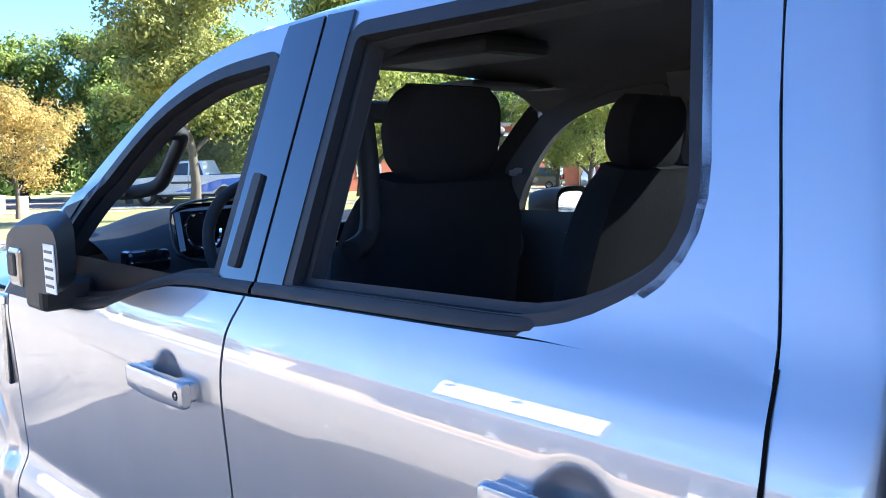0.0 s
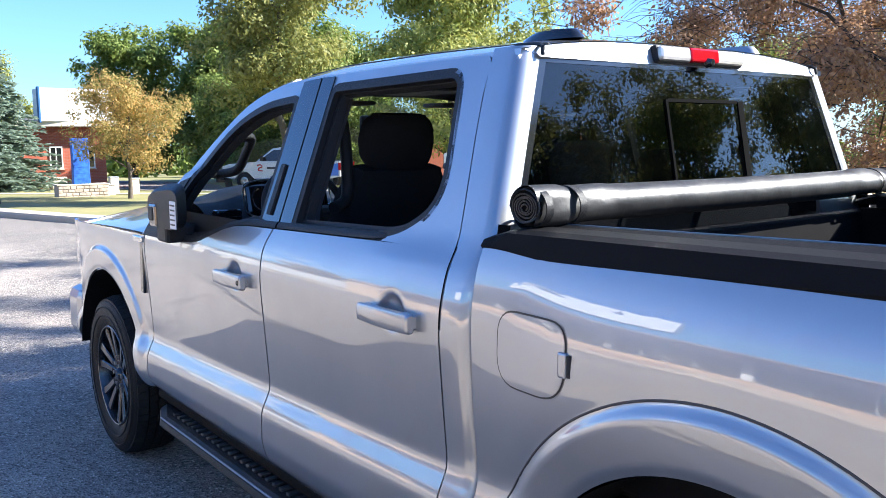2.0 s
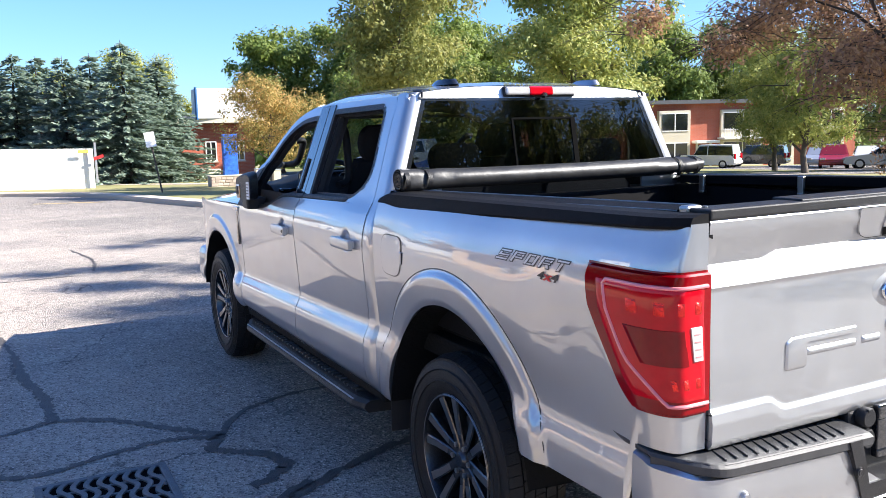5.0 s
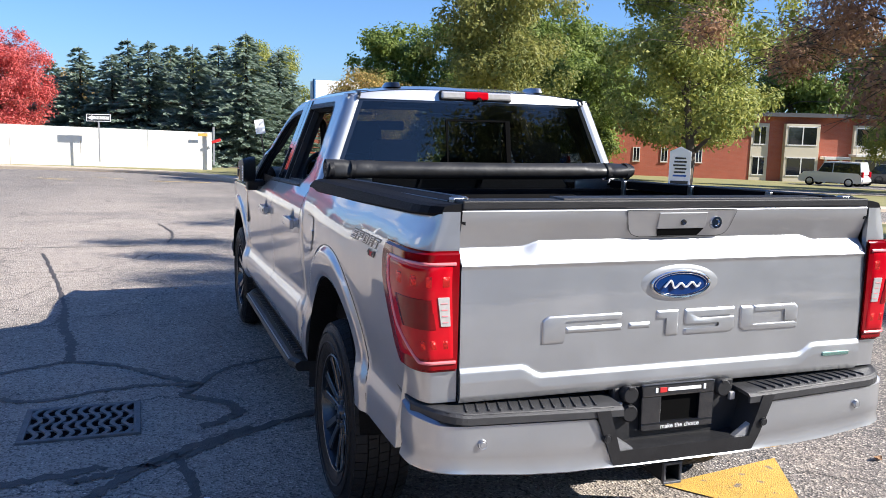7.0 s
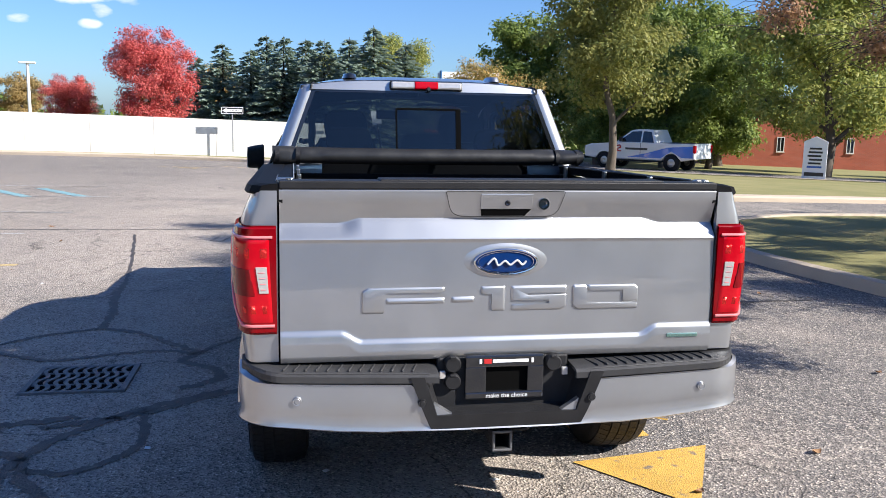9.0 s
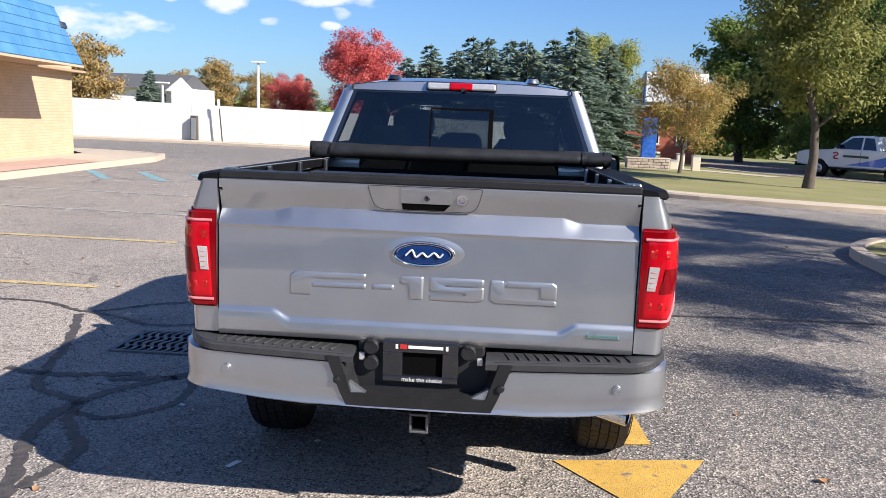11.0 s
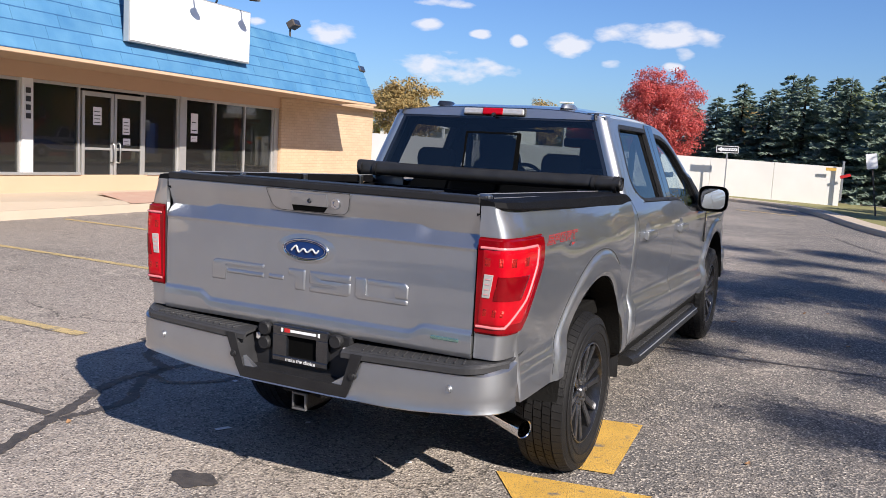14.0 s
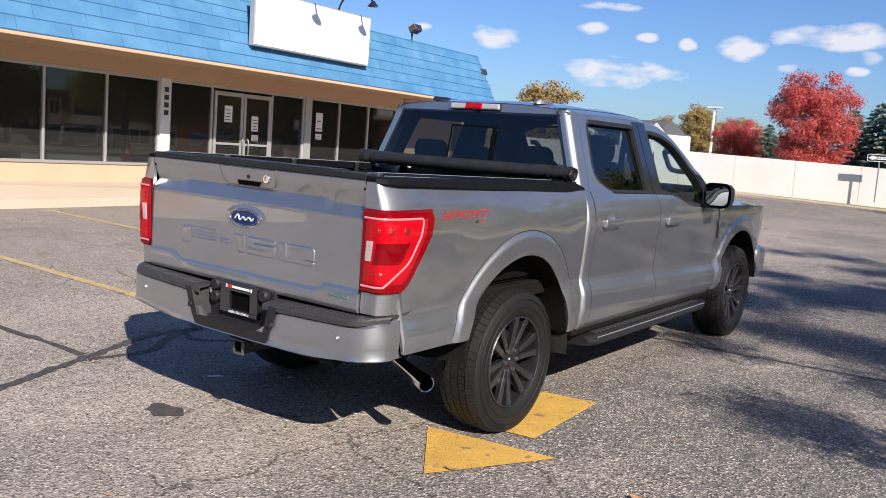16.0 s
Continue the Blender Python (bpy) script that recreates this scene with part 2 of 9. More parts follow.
def glass_material(name, tint, rough=0.0, gloss_floor=0.055, haze=0.0):
    """A thin tinted pane: mostly clear, dimmed by its tint, with a mirror gloss on top."""
    m = bpy.data.materials.new(name)
    m.use_nodes = True
    t = m.node_tree
    t.nodes.remove(t.nodes["Principled BSDF"])
    clear = t.nodes.new("ShaderNodeBsdfTransparent")
    clear.inputs[0].default_value = (*tint, 1)
    gloss = t.nodes.new("ShaderNodeBsdfGlossy")
    gloss.inputs["Roughness"].default_value = rough
    lean = t.nodes.new("ShaderNodeLayerWeight")
    lean.inputs[0].default_value = 0.5
    steep = t.nodes.new("ShaderNodeMath")
    steep.operation = "POWER"
    steep.inputs[1].default_value = 4.2
    t.links.new(lean.outputs["Facing"], steep.inputs[0])
    fres = t.nodes.new("ShaderNodeMath")
    fres.operation = "MULTIPLY_ADD"
    fres.inputs[1].default_value, fres.inputs[2].default_value = 0.9, gloss_floor
    t.links.new(steep.outputs[0], fres.inputs[0])
    mx = t.nodes.new("ShaderNodeMixShader")
    t.links.new(fres.outputs[0], mx.inputs[0])
    t.links.new(clear.outputs[0], mx.inputs[1])
    t.links.new(gloss.outputs[0], mx.inputs[2])
    out = mx.outputs[0]
    # grey diffuse layer standing in for the bright surroundings mirrored in the pane
    if haze:
        film_ = t.nodes.new("ShaderNodeBsdfDiffuse")
        film_.inputs[0].default_value = (0.5, 0.48, 0.45, 1)
        md = t.nodes.new("ShaderNodeMixShader")
        md.inputs[0].default_value = haze
        t.links.new(out, md.inputs[1])
        t.links.new(film_.outputs[0], md.inputs[2])
        out = md.outputs[0]
    t.links.new(out, t.nodes["Material Output"].inputs[0])
    return m


def leaf_material(name, a, c, through=0.42):
    m = bpy.data.materials.new(name)
    m.use_nodes = True
    t = m.node_tree
    b = t.nodes["Principled BSDF"]
    b.inputs["Roughness"].default_value = 0.55
    b.inputs["Specular IOR Level"].default_value = 0.3
    geo = t.nodes.new("ShaderNodeNewGeometry")
    broad = t.nodes.new("ShaderNodeTexNoise")
    broad.inputs["Scale"].default_value = 0.9
    t.links.new(geo.outputs["Position"], broad.inputs["Vector"])
    add = t.nodes.new("ShaderNodeMath")
    add.operation = "MULTIPLY_ADD"
    add.inputs[1].default_value, add.inputs[2].default_value = 0.75, -0.37
    t.links.new(geo.outputs["Random Per Island"], add.inputs[0])
    sm = t.nodes.new("ShaderNodeMath")
    sm.use_clamp = True
    t.links.new(add.outputs[0], sm.inputs[0])
    t.links.new(broad.outputs[0], sm.inputs[1])
    mx = t.nodes.new("ShaderNodeMixRGB")
    mx.inputs[1].default_value, mx.inputs[2].default_value = (*a, 1), (*c, 1)
    t.links.new(sm.outputs[0], mx.inputs[0])
    t.links.new(mx.outputs[0], b.inputs["Base Color"])
    tr = t.nodes.new("ShaderNodeBsdfTranslucent")
    t.links.new(mx.outputs[0], tr.inputs[0])
    ms = t.nodes.new("ShaderNodeMixShader")
    ms.inputs[0].default_value = through
    t.links.new(b.outputs[0], ms.inputs[1])
    t.links.new(tr.outputs[0], ms.inputs[2])
    t.links.new(ms.outputs[0], t.nodes["Material Output"].inputs[0])
    return m


def brick_material(name, a, c, mortar, angle=0.0, size=1.0):
    m = bpy.data.materials.new(name)
    m.use_nodes = True
    t = m.node_tree
    b = t.nodes["Principled BSDF"]
    b.inputs["Roughness"].default_value = 0.85
    geo = t.nodes.new("ShaderNodeNewGeometry")
    sp = t.nodes.new("ShaderNodeSeparateXYZ")
    t.links.new(geo.outputs["Position"], sp.inputs[0])
    ad = t.nodes.new("ShaderNodeMath")
    t.links.new(sp.outputs[0], ad.inputs[0])
    t.links.new(sp.outputs[1], ad.inputs[1])
    co = t.nodes.new("ShaderNodeCombineXYZ")
    t.links.new(ad.outputs[0], co.inputs[0])
    t.links.new(sp.outputs[2], co.inputs[1])
    br = t.nodes.new("ShaderNodeTexBrick")
    br.inputs["Scale"].default_value = 1.0
    br.inputs["Brick Width"].default_value, br.inputs["Row Height"].default_value = 0.21 * size, 0.075 * size
    br.inputs["Mortar Size"].default_value = 0.006 * size
    for k, v in (("Color1", a), ("Color2", c), ("Mortar", mortar)):
        br.inputs[k].default_value = (*v, 1)
    t.links.new(co.outputs[0], br.inputs["Vector"])
    no = t.nodes.new("ShaderNodeTexNoise")
    no.inputs["Scale"].default_value, no.inputs["Detail"].default_value = 1.1, 6.0
    t.links.new(geo.outputs["Position"], no.inputs["Vector"])
    mr = t.nodes.new("ShaderNodeMapRange")
    mr.inputs["To Min"].default_value, mr.inputs["To Max"].default_value = 0.82, 1.16
    t.links.new(no.outputs[0], mr.inputs[0])
    hs = t.nodes.new("ShaderNodeHueSaturation")
    t.links.new(mr.outputs[0], hs.inputs["Value"])
    t.links.new(br.outputs[0], hs.inputs["Color"])
    t.links.new(hs.outputs[0], b.inputs["Base Color"])
    bp = t.nodes.new("ShaderNodeBump")
    bp.inputs["Strength"].default_value, bp.inputs["Distance"].default_value = 0.5, 0.008
    bp.invert = True
    t.links.new(br.outputs["Fac"], bp.inputs["Height"])
    t.links.new(bp.outputs[0], b.inputs["Normal"])
    return m


ASPHALT = asphalt_material()
PAINT = paint_material()
BLACK_TRIM = material("black_trim", (0.015, 0.015, 0.0165), 0.46, second=(0.028, 0.028, 0.03), scale=14, bump=0.2, bump_scale=900, spec=0.28)
GLOSS_BLACK = material("gloss_black", (0.012, 0.013, 0.016), 0.08, coat=1.0)
VINYL = material("black_vinyl", (0.016, 0.016, 0.017), 0.43, second=(0.026, 0.026, 0.026), scale=9, bump=0.16, bump_scale=34, rough_var=0.08)
RUBBER = material("tyre_rubber", (0.012, 0.012, 0.013), 0.5, spec=0.2, second=(0.021, 0.020, 0.019), scale=12, bump=0.4, bump_scale=220)
RIM_DARK = material("dark_rim", (0.10, 0.10, 0.105), 0.24, metal=0.85, second=(0.05, 0.05, 0.055), scale=20)
RIM_BRIGHT = material("machined_rim", (0.26, 0.26, 0.27), 0.30, metal=1.0)
RIM_SILVER = material("silver_ink", (0.50, 0.50, 0.52), 0.35, metal=0.7, second=(0.42, 0.42, 0.44), scale=25)
CHROME = material("chrome", (0.72, 0.72, 0.73), 0.08, metal=1.0)
BARE_METAL = material("bare_metal", (0.50, 0.49, 0.47), 0.32, metal=1.0, second=(0.32, 0.31, 0.3), scale=30, bump=0.2, bump_scale=120)
UNDERBODY = material("underbody", (0.008, 0.008, 0.008), 0.8, spec=0.08, second=(0.015, 0.014, 0.013), scale=6, bump=0.4)
CLOTH = material("seat_cloth", (0.028, 0.028, 0.032), 0.9, spec=0.08, second=(0.024, 0.024, 0.026), scale=40, bump=0.5, bump_scale=500)
CABIN = material("cabin_plastic", (0.030, 0.030, 0.034), 0.5, spec=0.3, second=(0.03, 0.03, 0.032), scale=20, bump=0.3, bump_scale=600)
HEADLINER = material("headliner", (0.095, 0.095, 0.105), 0.95, spec=0.1, second=(0.12, 0.12, 0.13), scale=60, bump=0.3, bump_scale=400)
GREY_CABIN = material("grey_cabin_trim", (0.16, 0.16, 0.165), 0.6, second=(0.2, 0.2, 0.2), scale=30, bump=0.2, bump_scale=300)
RED_LENS = material("red_lens", (0.47, 0.003, 0.011), 0.06, second=(0.34, 0.002, 0.007), scale=30, coat=0.0, spec=0.32, rough_var=0.03)
RED_DEEP = material("deep_red_lens", (0.19, 0.001, 0.004), 0.06, second=(0.11, 0.001, 0.003), scale=40, spec=0.35)
RED_EDGE = material("lens_border", (0.20, 0.001, 0.004), 0.07, second=(0.15, 0.001, 0.003), scale=20, coat=0.2, spec=0.2)
RED_MID = material("reflector_red", (0.85, 0.045, 0.035), 0.22, metal=0.75, second=(0.60, 0.010, 0.016), scale=90, bump=0.9, bump_scale=70)
RAIL_BLACK = material("rail_black", (0.005, 0.005, 0.006), 0.6, second=(0.010, 0.010, 0.011), scale=11, bump=0.12, bump_scale=700, spec=0.09)
CLEAR_LENS = material("clear_lens", (0.62, 0.60, 0.58), 0.15, metal=0.35, second=(0.4, 0.38, 0.36), scale=70, coat=1.0)
RED_BRIGHT = material("red_rib", (0.76, 0.21, 0.22), 0.15, coat=0.4)
WHITE_INK = material("white_ink", (0.8, 0.8, 0.8), 0.5)
RED_INK = material("red_ink", (0.5, 0.02, 0.02), 0.5)
DECAL_RED = material("decal_red", (0.34, 0.015, 0.018), 0.5)
DECAL_GREY = material("decal_grey", (0.085, 0.085, 0.09), 0.35)
DECAL_DARK = material("decal_dark", (0.03, 0.03, 0.033), 0.4)
BLUE_ENAMEL = material("blue_enamel", (0.005, 0.026, 0.115), 0.12, second=(0.006, 0.034, 0.14), scale=40, spec=0.3)
BADGE_SILVER = material("badge_silver", (0.78, 0.79, 0.80), 0.3, metal=0.35)
GREEN_CHROME = material("green_badge", (0.25, 0.42, 0.38), 0.25, metal=0.8)
SIDE_GLASS = glass_material("side_glass", (0.82, 0.88, 0.86))
DARK_GLASS = glass_material("privacy_glass", (0.20, 0.22, 0.23), 0.0, 0.075)
SHOP_GLASS = glass_material("shop_glass", (0.46, 0.48, 0.49), 0.0, 0.06, 0.03)
SLIDER_GLASS = glass_material("slider_glass", (0.30, 0.32, 0.33), 0.0, 0.06)
CAR_GLASS = material("car_glass", (0.01, 0.012, 0.014), 0.05, coat=1.0)
MIRROR = material("mirror", (0.85, 0.87, 0.9), 0.01, metal=1.0)


def road_paint(name, colour, wear):
    """Thin paint on asphalt: worn off the high stones and along hairline cracks."""
    m = material(name, colour, 0.75, second=tuple(c * 0.72 for c in colour), scale=6, mix=0.8, bump=0.7, bump_scale=150)
    t = m.node_tree
    b = t.nodes["Principled BSDF"]
    geo = t.nodes.new("ShaderNodeNewGeometry")
    paint = b.inputs["Base Color"].links[0].from_socket
    for scale, lo, hi, colour2 in ((150.0, 0.60 - wear * 0.25, 0.70 - wear * 0.2, (0.10, 0.095, 0.09)), (9.0, 0.66 - wear * 0.30, 0.74 - wear * 0.2, (0.17, 0.155, 0.14))):
        n = t.nodes.new("ShaderNodeTexNoise")
        n.inputs["Scale"].default_value, n.inputs["Detail"].default_value = scale, 8.0
        t.links.new(geo.outputs["Position"], n.inputs["Vector"])
        r = t.nodes.new("ShaderNodeMapRange")
        r.inputs["From Min"].default_value, r.inputs["From Max"].default_value = lo, hi
        t.links.new(n.outputs[0], r.inputs[0])
        x = t.nodes.new("ShaderNodeMixRGB")
        x.inputs[2].default_value = (*colour2, 1)
        t.links.new(r.outputs[0], x.inputs[0])
        t.links.new(paint, x.inputs[1])
        paint = x.outputs[0]
    t.links.new(paint, b.inputs["Base Color"])
    return m


YELLOW_PAINT = road_paint("yellow_road_paint", (0.74, 0.44, 0.085), 0.12)
FADED_YELLOW = road_paint("faded_yellow_paint", (0.66, 0.49, 0.22), 0.26)
FADED_WHITE = road_paint("faded_white_paint", (0.58, 0.56, 0.53), 0.5)
FADED_BLUE = road_paint("faded_blue_paint", (0.24, 0.48, 0.54), 0.35)
TAR = material("crack_tar", (0.040, 0.036, 0.034), 0.6, second=(0.115, 0.098, 0.086), scale=16, mix=0.8, bump=0.6, bump_scale=90)
CONCRETE = material("concrete", (0.52, 0.43, 0.33), 0.9, second=(0.42, 0.35, 0.265), scale=1.6, bump=0.6, bump_scale=70)
RAMP_RED = material("red_ramp_concrete", (0.46, 0.29, 0.225), 0.9, second=(0.50, 0.37, 0.285), scale=4, bump=0.4, bump_scale=80)
IRON = material("cast_iron", (0.17, 0.175, 0.185), 0.55, metal=0.5, second=(0.07, 0.06, 0.055), scale=18, bump=0.5, bump_scale=140)
PIT = material("drain_pit", (0.004, 0.004, 0.004), 0.9, spec=0.03)
STEP_PAD = material("step_pad", (0.035, 0.035, 0.037), 0.42, second=(0.055, 0.055, 0.057), scale=18, bump=0.2, bump_scale=500, spec=0.4)
GRASS = material("grass", (0.185, 0.180, 0.060), 0.95, second=(0.36, 0.30, 0.135), scale=0.7, bump=1.0, bump_scale=26)
WHITE_WALL = material("white_concrete_wall", (0.80, 0.78, 0.74), 0.85, second=(0.68, 0.66, 0.62), scale=0.8, mix=0.6, bump=0.25, bump_scale=30)
STUCCO = material("peach_stucco", (0.57, 0.395, 0.265), 0.9, second=(0.51, 0.35, 0.23), scale=1.3, bump=0.4, bump_scale=90)
TAN_BRICK = brick_material("tan_brick", (0.58, 0.42, 0.27), (0.54, 0.38, 0.24), (0.47, 0.34, 0.22), size=1.05)
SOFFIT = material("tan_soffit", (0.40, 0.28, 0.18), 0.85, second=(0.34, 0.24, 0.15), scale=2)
BLUE_SHINGLE = material("blue_shingle", (0.050, 0.175, 0.34), 0.6, second=(0.100, 0.255, 0.41), scale=2.2, mix=0.9, bump=0.5, bump_scale=40, per_object=0.05)
BLUE_ROOF = material("blue_roof_deck", (0.03, 0.12, 0.28), 0.7, second=(0.04, 0.15, 0.32), scale=3)
ALUMINIUM = material("aluminium_frame", (0.55, 0.54, 0.52), 0.4, metal=0.6, second=(0.45, 0.44, 0.42), scale=10)
SIGN_WHITE = material("white_sign_face", (0.85, 0.85, 0.85), 0.35, second=(0.8, 0.8, 0.8), scale=2)
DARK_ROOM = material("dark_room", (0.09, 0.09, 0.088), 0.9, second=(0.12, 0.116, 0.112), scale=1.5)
RED_BRICK = brick_material("red_brick", (0.42, 0.105, 0.055), (0.36, 0.085, 0.045), (0.36, 0.2, 0.15))
CREAM = material("cream_siding", (0.62, 0.55, 0.42), 0.8, second=(0.56, 0.5, 0.38), scale=2)
ROOF_GREY = material("grey_shingles", (0.10, 0.10, 0.105), 0.85, second=(0.07, 0.07, 0.075), scale=4, bump=0.5, bump_scale=16)
PALE_SIDING = material("pale_siding", (0.72, 0.70, 0.66), 0.75, second=(0.66, 0.64, 0.6), scale=3)
BUFF_WALL = material("buff_wall", (0.50, 0.40, 0.28), 0.9, second=(0.45, 0.35, 0.25), scale=1.2, bump=0.3, bump_scale=40)
FIELDSTONE = material("fieldstone", (0.36, 0.29, 0.23), 0.9, second=(0.48, 0.42, 0.36), scale=5, bump=0.6, bump_scale=40, per_object=0.2)
BLUE_SIGN = material("blue_sign", (0.015, 0.065, 0.34), 0.4, second=(0.04, 0.17, 0.55), scale=7, mix=0.9)
GALVANISED = material("galvanised_post", (0.42, 0.43, 0.44), 0.5, metal=0.7, second=(0.33, 0.33, 0.34), scale=14)
RUSTY = material("weathered_post", (0.06, 0.055, 0.05), 0.8, second=(0.12, 0.08, 0.055), scale=12, bump=0.4)
WHITE_METAL = material("white_painted_metal", (0.75, 0.75, 0.74), 0.45, second=(0.68, 0.68, 0.67), scale=8)
BARK = material("bark", (0.085, 0.066, 0.05), 0.95, second=(0.15, 0.125, 0.10), scale=7, bump=1.0, bump_scale=30)
BARK_DARK = material("dark_bark", (0.045, 0.035, 0.028), 0.95, second=(0.08, 0.065, 0.05), scale=9, bump=1.0, bump_scale=34)
LEAF_GREEN = leaf_material("leaf_green", (0.095, 0.150, 0.032), (0.290, 0.345, 0.078))
LEAF_OLIVE = leaf_material("leaf_olive", (0.118, 0.150, 0.040), (0.360, 0.340, 0.098))
LEAF_LIME = leaf_material("leaf_lime", (0.150, 0.210, 0.050), (0.46, 0.44, 0.12))
LEAF_ORANGE = leaf_material("leaf_orange", (0.225, 0.235, 0.070), (0.560, 0.345, 0.120))
LEAF_RED = leaf_material("leaf_red", (0.461, 0.064, 0.064), (0.700, 0.192, 0.166))
LEAF_BROWN = leaf_material("leaf_brown", (0.240, 0.136, 0.096), (0.527, 0.320, 0.160))
LEAF_TAN = leaf_material("leaf_tan", (0.256, 0.205, 0.083), (0.538, 0.371, 0.154))
NEEDLE = leaf_material("blue_spruce_needles", (0.145, 0.200, 0.150), (0.380, 0.460, 0.375), 0.42)
FALLEN = material("fallen_leaf", (0.30, 0.16, 0.08), 0.8, second=(0.4, 0.25, 0.12), scale=40)


# ---- the lie of the land: level round the pickup, falling gently to the north-east ----
def gz(x, y):
    d = 0.75 * x + 0.66 * y - 14.0
    return max(-7.0, -0.036 * 3.0 * math.log1p(math.exp(min(d / 3.0, 60.0))))


def draped(shape):
    return [(v[0], v[1], v[2] + gz(v[0], v[1])) for v in shape[0]], shape[1]


# ---- shape helpers ----
def as_mesh(name, verts, faces, smooth=False):
    me = bpy.data.meshes.new(name)
    me.from_pydata([tuple(v) for v in verts], [], faces)
    if smooth:
        me.polygons.foreach_set("use_smooth", [True] * len(me.polygons))
    me.update()
    return me


def part(name, shape, mat, parent=None, label="", smooth=False, solid=0.0, offset=-1.0):
    """One mesh object under a thing or a part. shape: a bmesh, a mesh, or (verts, faces)."""
    if isinstance(shape, tuple):
        me = as_mesh(name, shape[0], shape[1], smooth)
    elif isinstance(shape, bpy.types.Mesh):
        me = shape
    else:
        me = bpy.data.meshes.new(name)
        shape.normal_update()
        shape.to_mesh(me)
        shape.free()
        if smooth:
            me.polygons.foreach_set("use_smooth", [True] * len(me.polygons))
    if mat is not None and not me.materials:
        me.materials.append(mat)
    ob = new(name, me)
    if parent is not None:
        ob.parent = parent
    if label:
        tagged(ob, label)
    if solid:
        mod = ob.modifiers.new("thickness", "SOLIDIFY")
        mod.thickness, mod.offset = solid, offset
        if smooth:
            crisp = ob.modifiers.new("crisp_edges", "EDGE_SPLIT")
            crisp.split_angle = radians(36)
    elif smooth:
        me.set_sharp_from_angle(angle=radians(42))
    return ob


def thing(name, place, label, category, group="", kind=""):
    ob = new(name)
    ob.empty_display_size = 0.1
    ob.matrix_world = place if isinstance(place, Matrix) else Matrix.Translation(place)
    return tagged(ob, label, category, group, kind)


def join(*shapes):
    verts, faces = [], []
    for v, f in shapes:
        n = len(verts)
        verts += list(v)
        faces += [tuple(i + n for i in q) for q in f]
    return verts, faces


def moved(shape, m):
    return [tuple(m @ Vector(v)) for v in shape[0]], shape[1]


def mirrored(shape):
    return [(-v[0], v[1], v[2]) for v in shape[0]], [tuple(reversed(q)) for q in shape[1]]


def grid(fn, us, vs, wrap=False):
    """A sheet of quads through fn(u, v)."""
    verts = [tuple(fn(u, v)) for v in vs for u in us]
    nu, nv = len(us), len(vs)
    faces = []
    for j in range(nv - 1):
        for i in range(nu - (0 if wrap else 1)):
            k = (i + 1) % nu
            faces.append((j * nu + i, j * nu + k, (j + 1) * nu + k, (j + 1) * nu + i))
    return verts, faces


def box(x0, x1, y0, y1, z0, z1, bevel=0.0, segments=2):
    """A box, as verts and faces, its edges rounded."""
    bm = bmesh.new()
    bmesh.ops.create_cube(bm, size=1.0)
    for v in bm.verts:
        v.co = Vector((x0 + (v.co.x + 0.5) * (x1 - x0), y0 + (v.co.y + 0.5) * (y1 - y0), z0 + (v.co.z + 0.5) * (z1 - z0)))
    if bevel:
        bmesh.ops.bevel(bm, geom=list(bm.edges), offset=bevel, segments=segments, affect="EDGES", profile=0.5)
    bm.verts.index_update()
    out = [tuple(v.co) for v in bm.verts], [tuple(v.index for v in f.verts) for f in bm.faces]
    bm.free()
    return out


def tube(points, radii, n=10, caps=True):
    """A round bar along points; radii: one number or one a point."""
    points = [Vector(p) for p in points]
    radii = [radii] * len(points) if isinstance(radii, (int, float)) else radii
    verts, faces = [], []
    side = None
    for i, p in enumerate(points):
        ahead = (points[min(i + 1, len(points) - 1)] - points[max(i - 1, 0)]).normalized()
        if side is None:
            side = ahead.orthogonal().normalized()
        side = (side - ahead * side.dot(ahead)).normalized()
        up = ahead.cross(side)
        for k in range(n):
            a = 2 * math.pi * k / n
            verts.append(tuple(p + radii[i] * (math.cos(a) * side + math.sin(a) * up)))
    for i in range(len(points) - 1):
        for k in range(n):
            j = (k + 1) % n
            faces.append((i * n + k, i * n + j, (i + 1) * n + j, (i + 1) * n + k))
    if caps:
        faces.append(tuple(reversed(range(n))))
        faces.append(tuple(range((len(points) - 1) * n, len(points) * n)))
    return verts, faces


def lathe(profile, n=32, axis="x"):
    """A turned shape: profile of (along, radius)."""
    verts, faces = [], []
    for a, r in profile:
        for k in range(n):
            c, s = math.cos(2 * math.pi * k / n) * r, math.sin(2 * math.pi * k / n) * r
            verts.append({"x": (a, c, s), "y": (s, a, c), "z": (c, s, a)}[axis])
    for i in range(len(profile) - 1):
        for k in range(n):
            j = (k + 1) % n
            faces.append((i * n + k, i * n + j, (i + 1) * n + j, (i + 1) * n + k))
    return verts, faces


def slab(outline, z0, z1):
    """An upright prism on an outline of (x, y), counter-clockwise."""
    n = len(outline)
    verts = [(x, y, z0) for x, y in outline] + [(x, y, z1) for x, y in outline]
    faces = [tuple(reversed(range(n))), tuple(range(n, 2 * n))]
    faces += [(i, (i + 1) % n, n + (i + 1) % n, n + i) for i in range(n)]
    return verts, faces


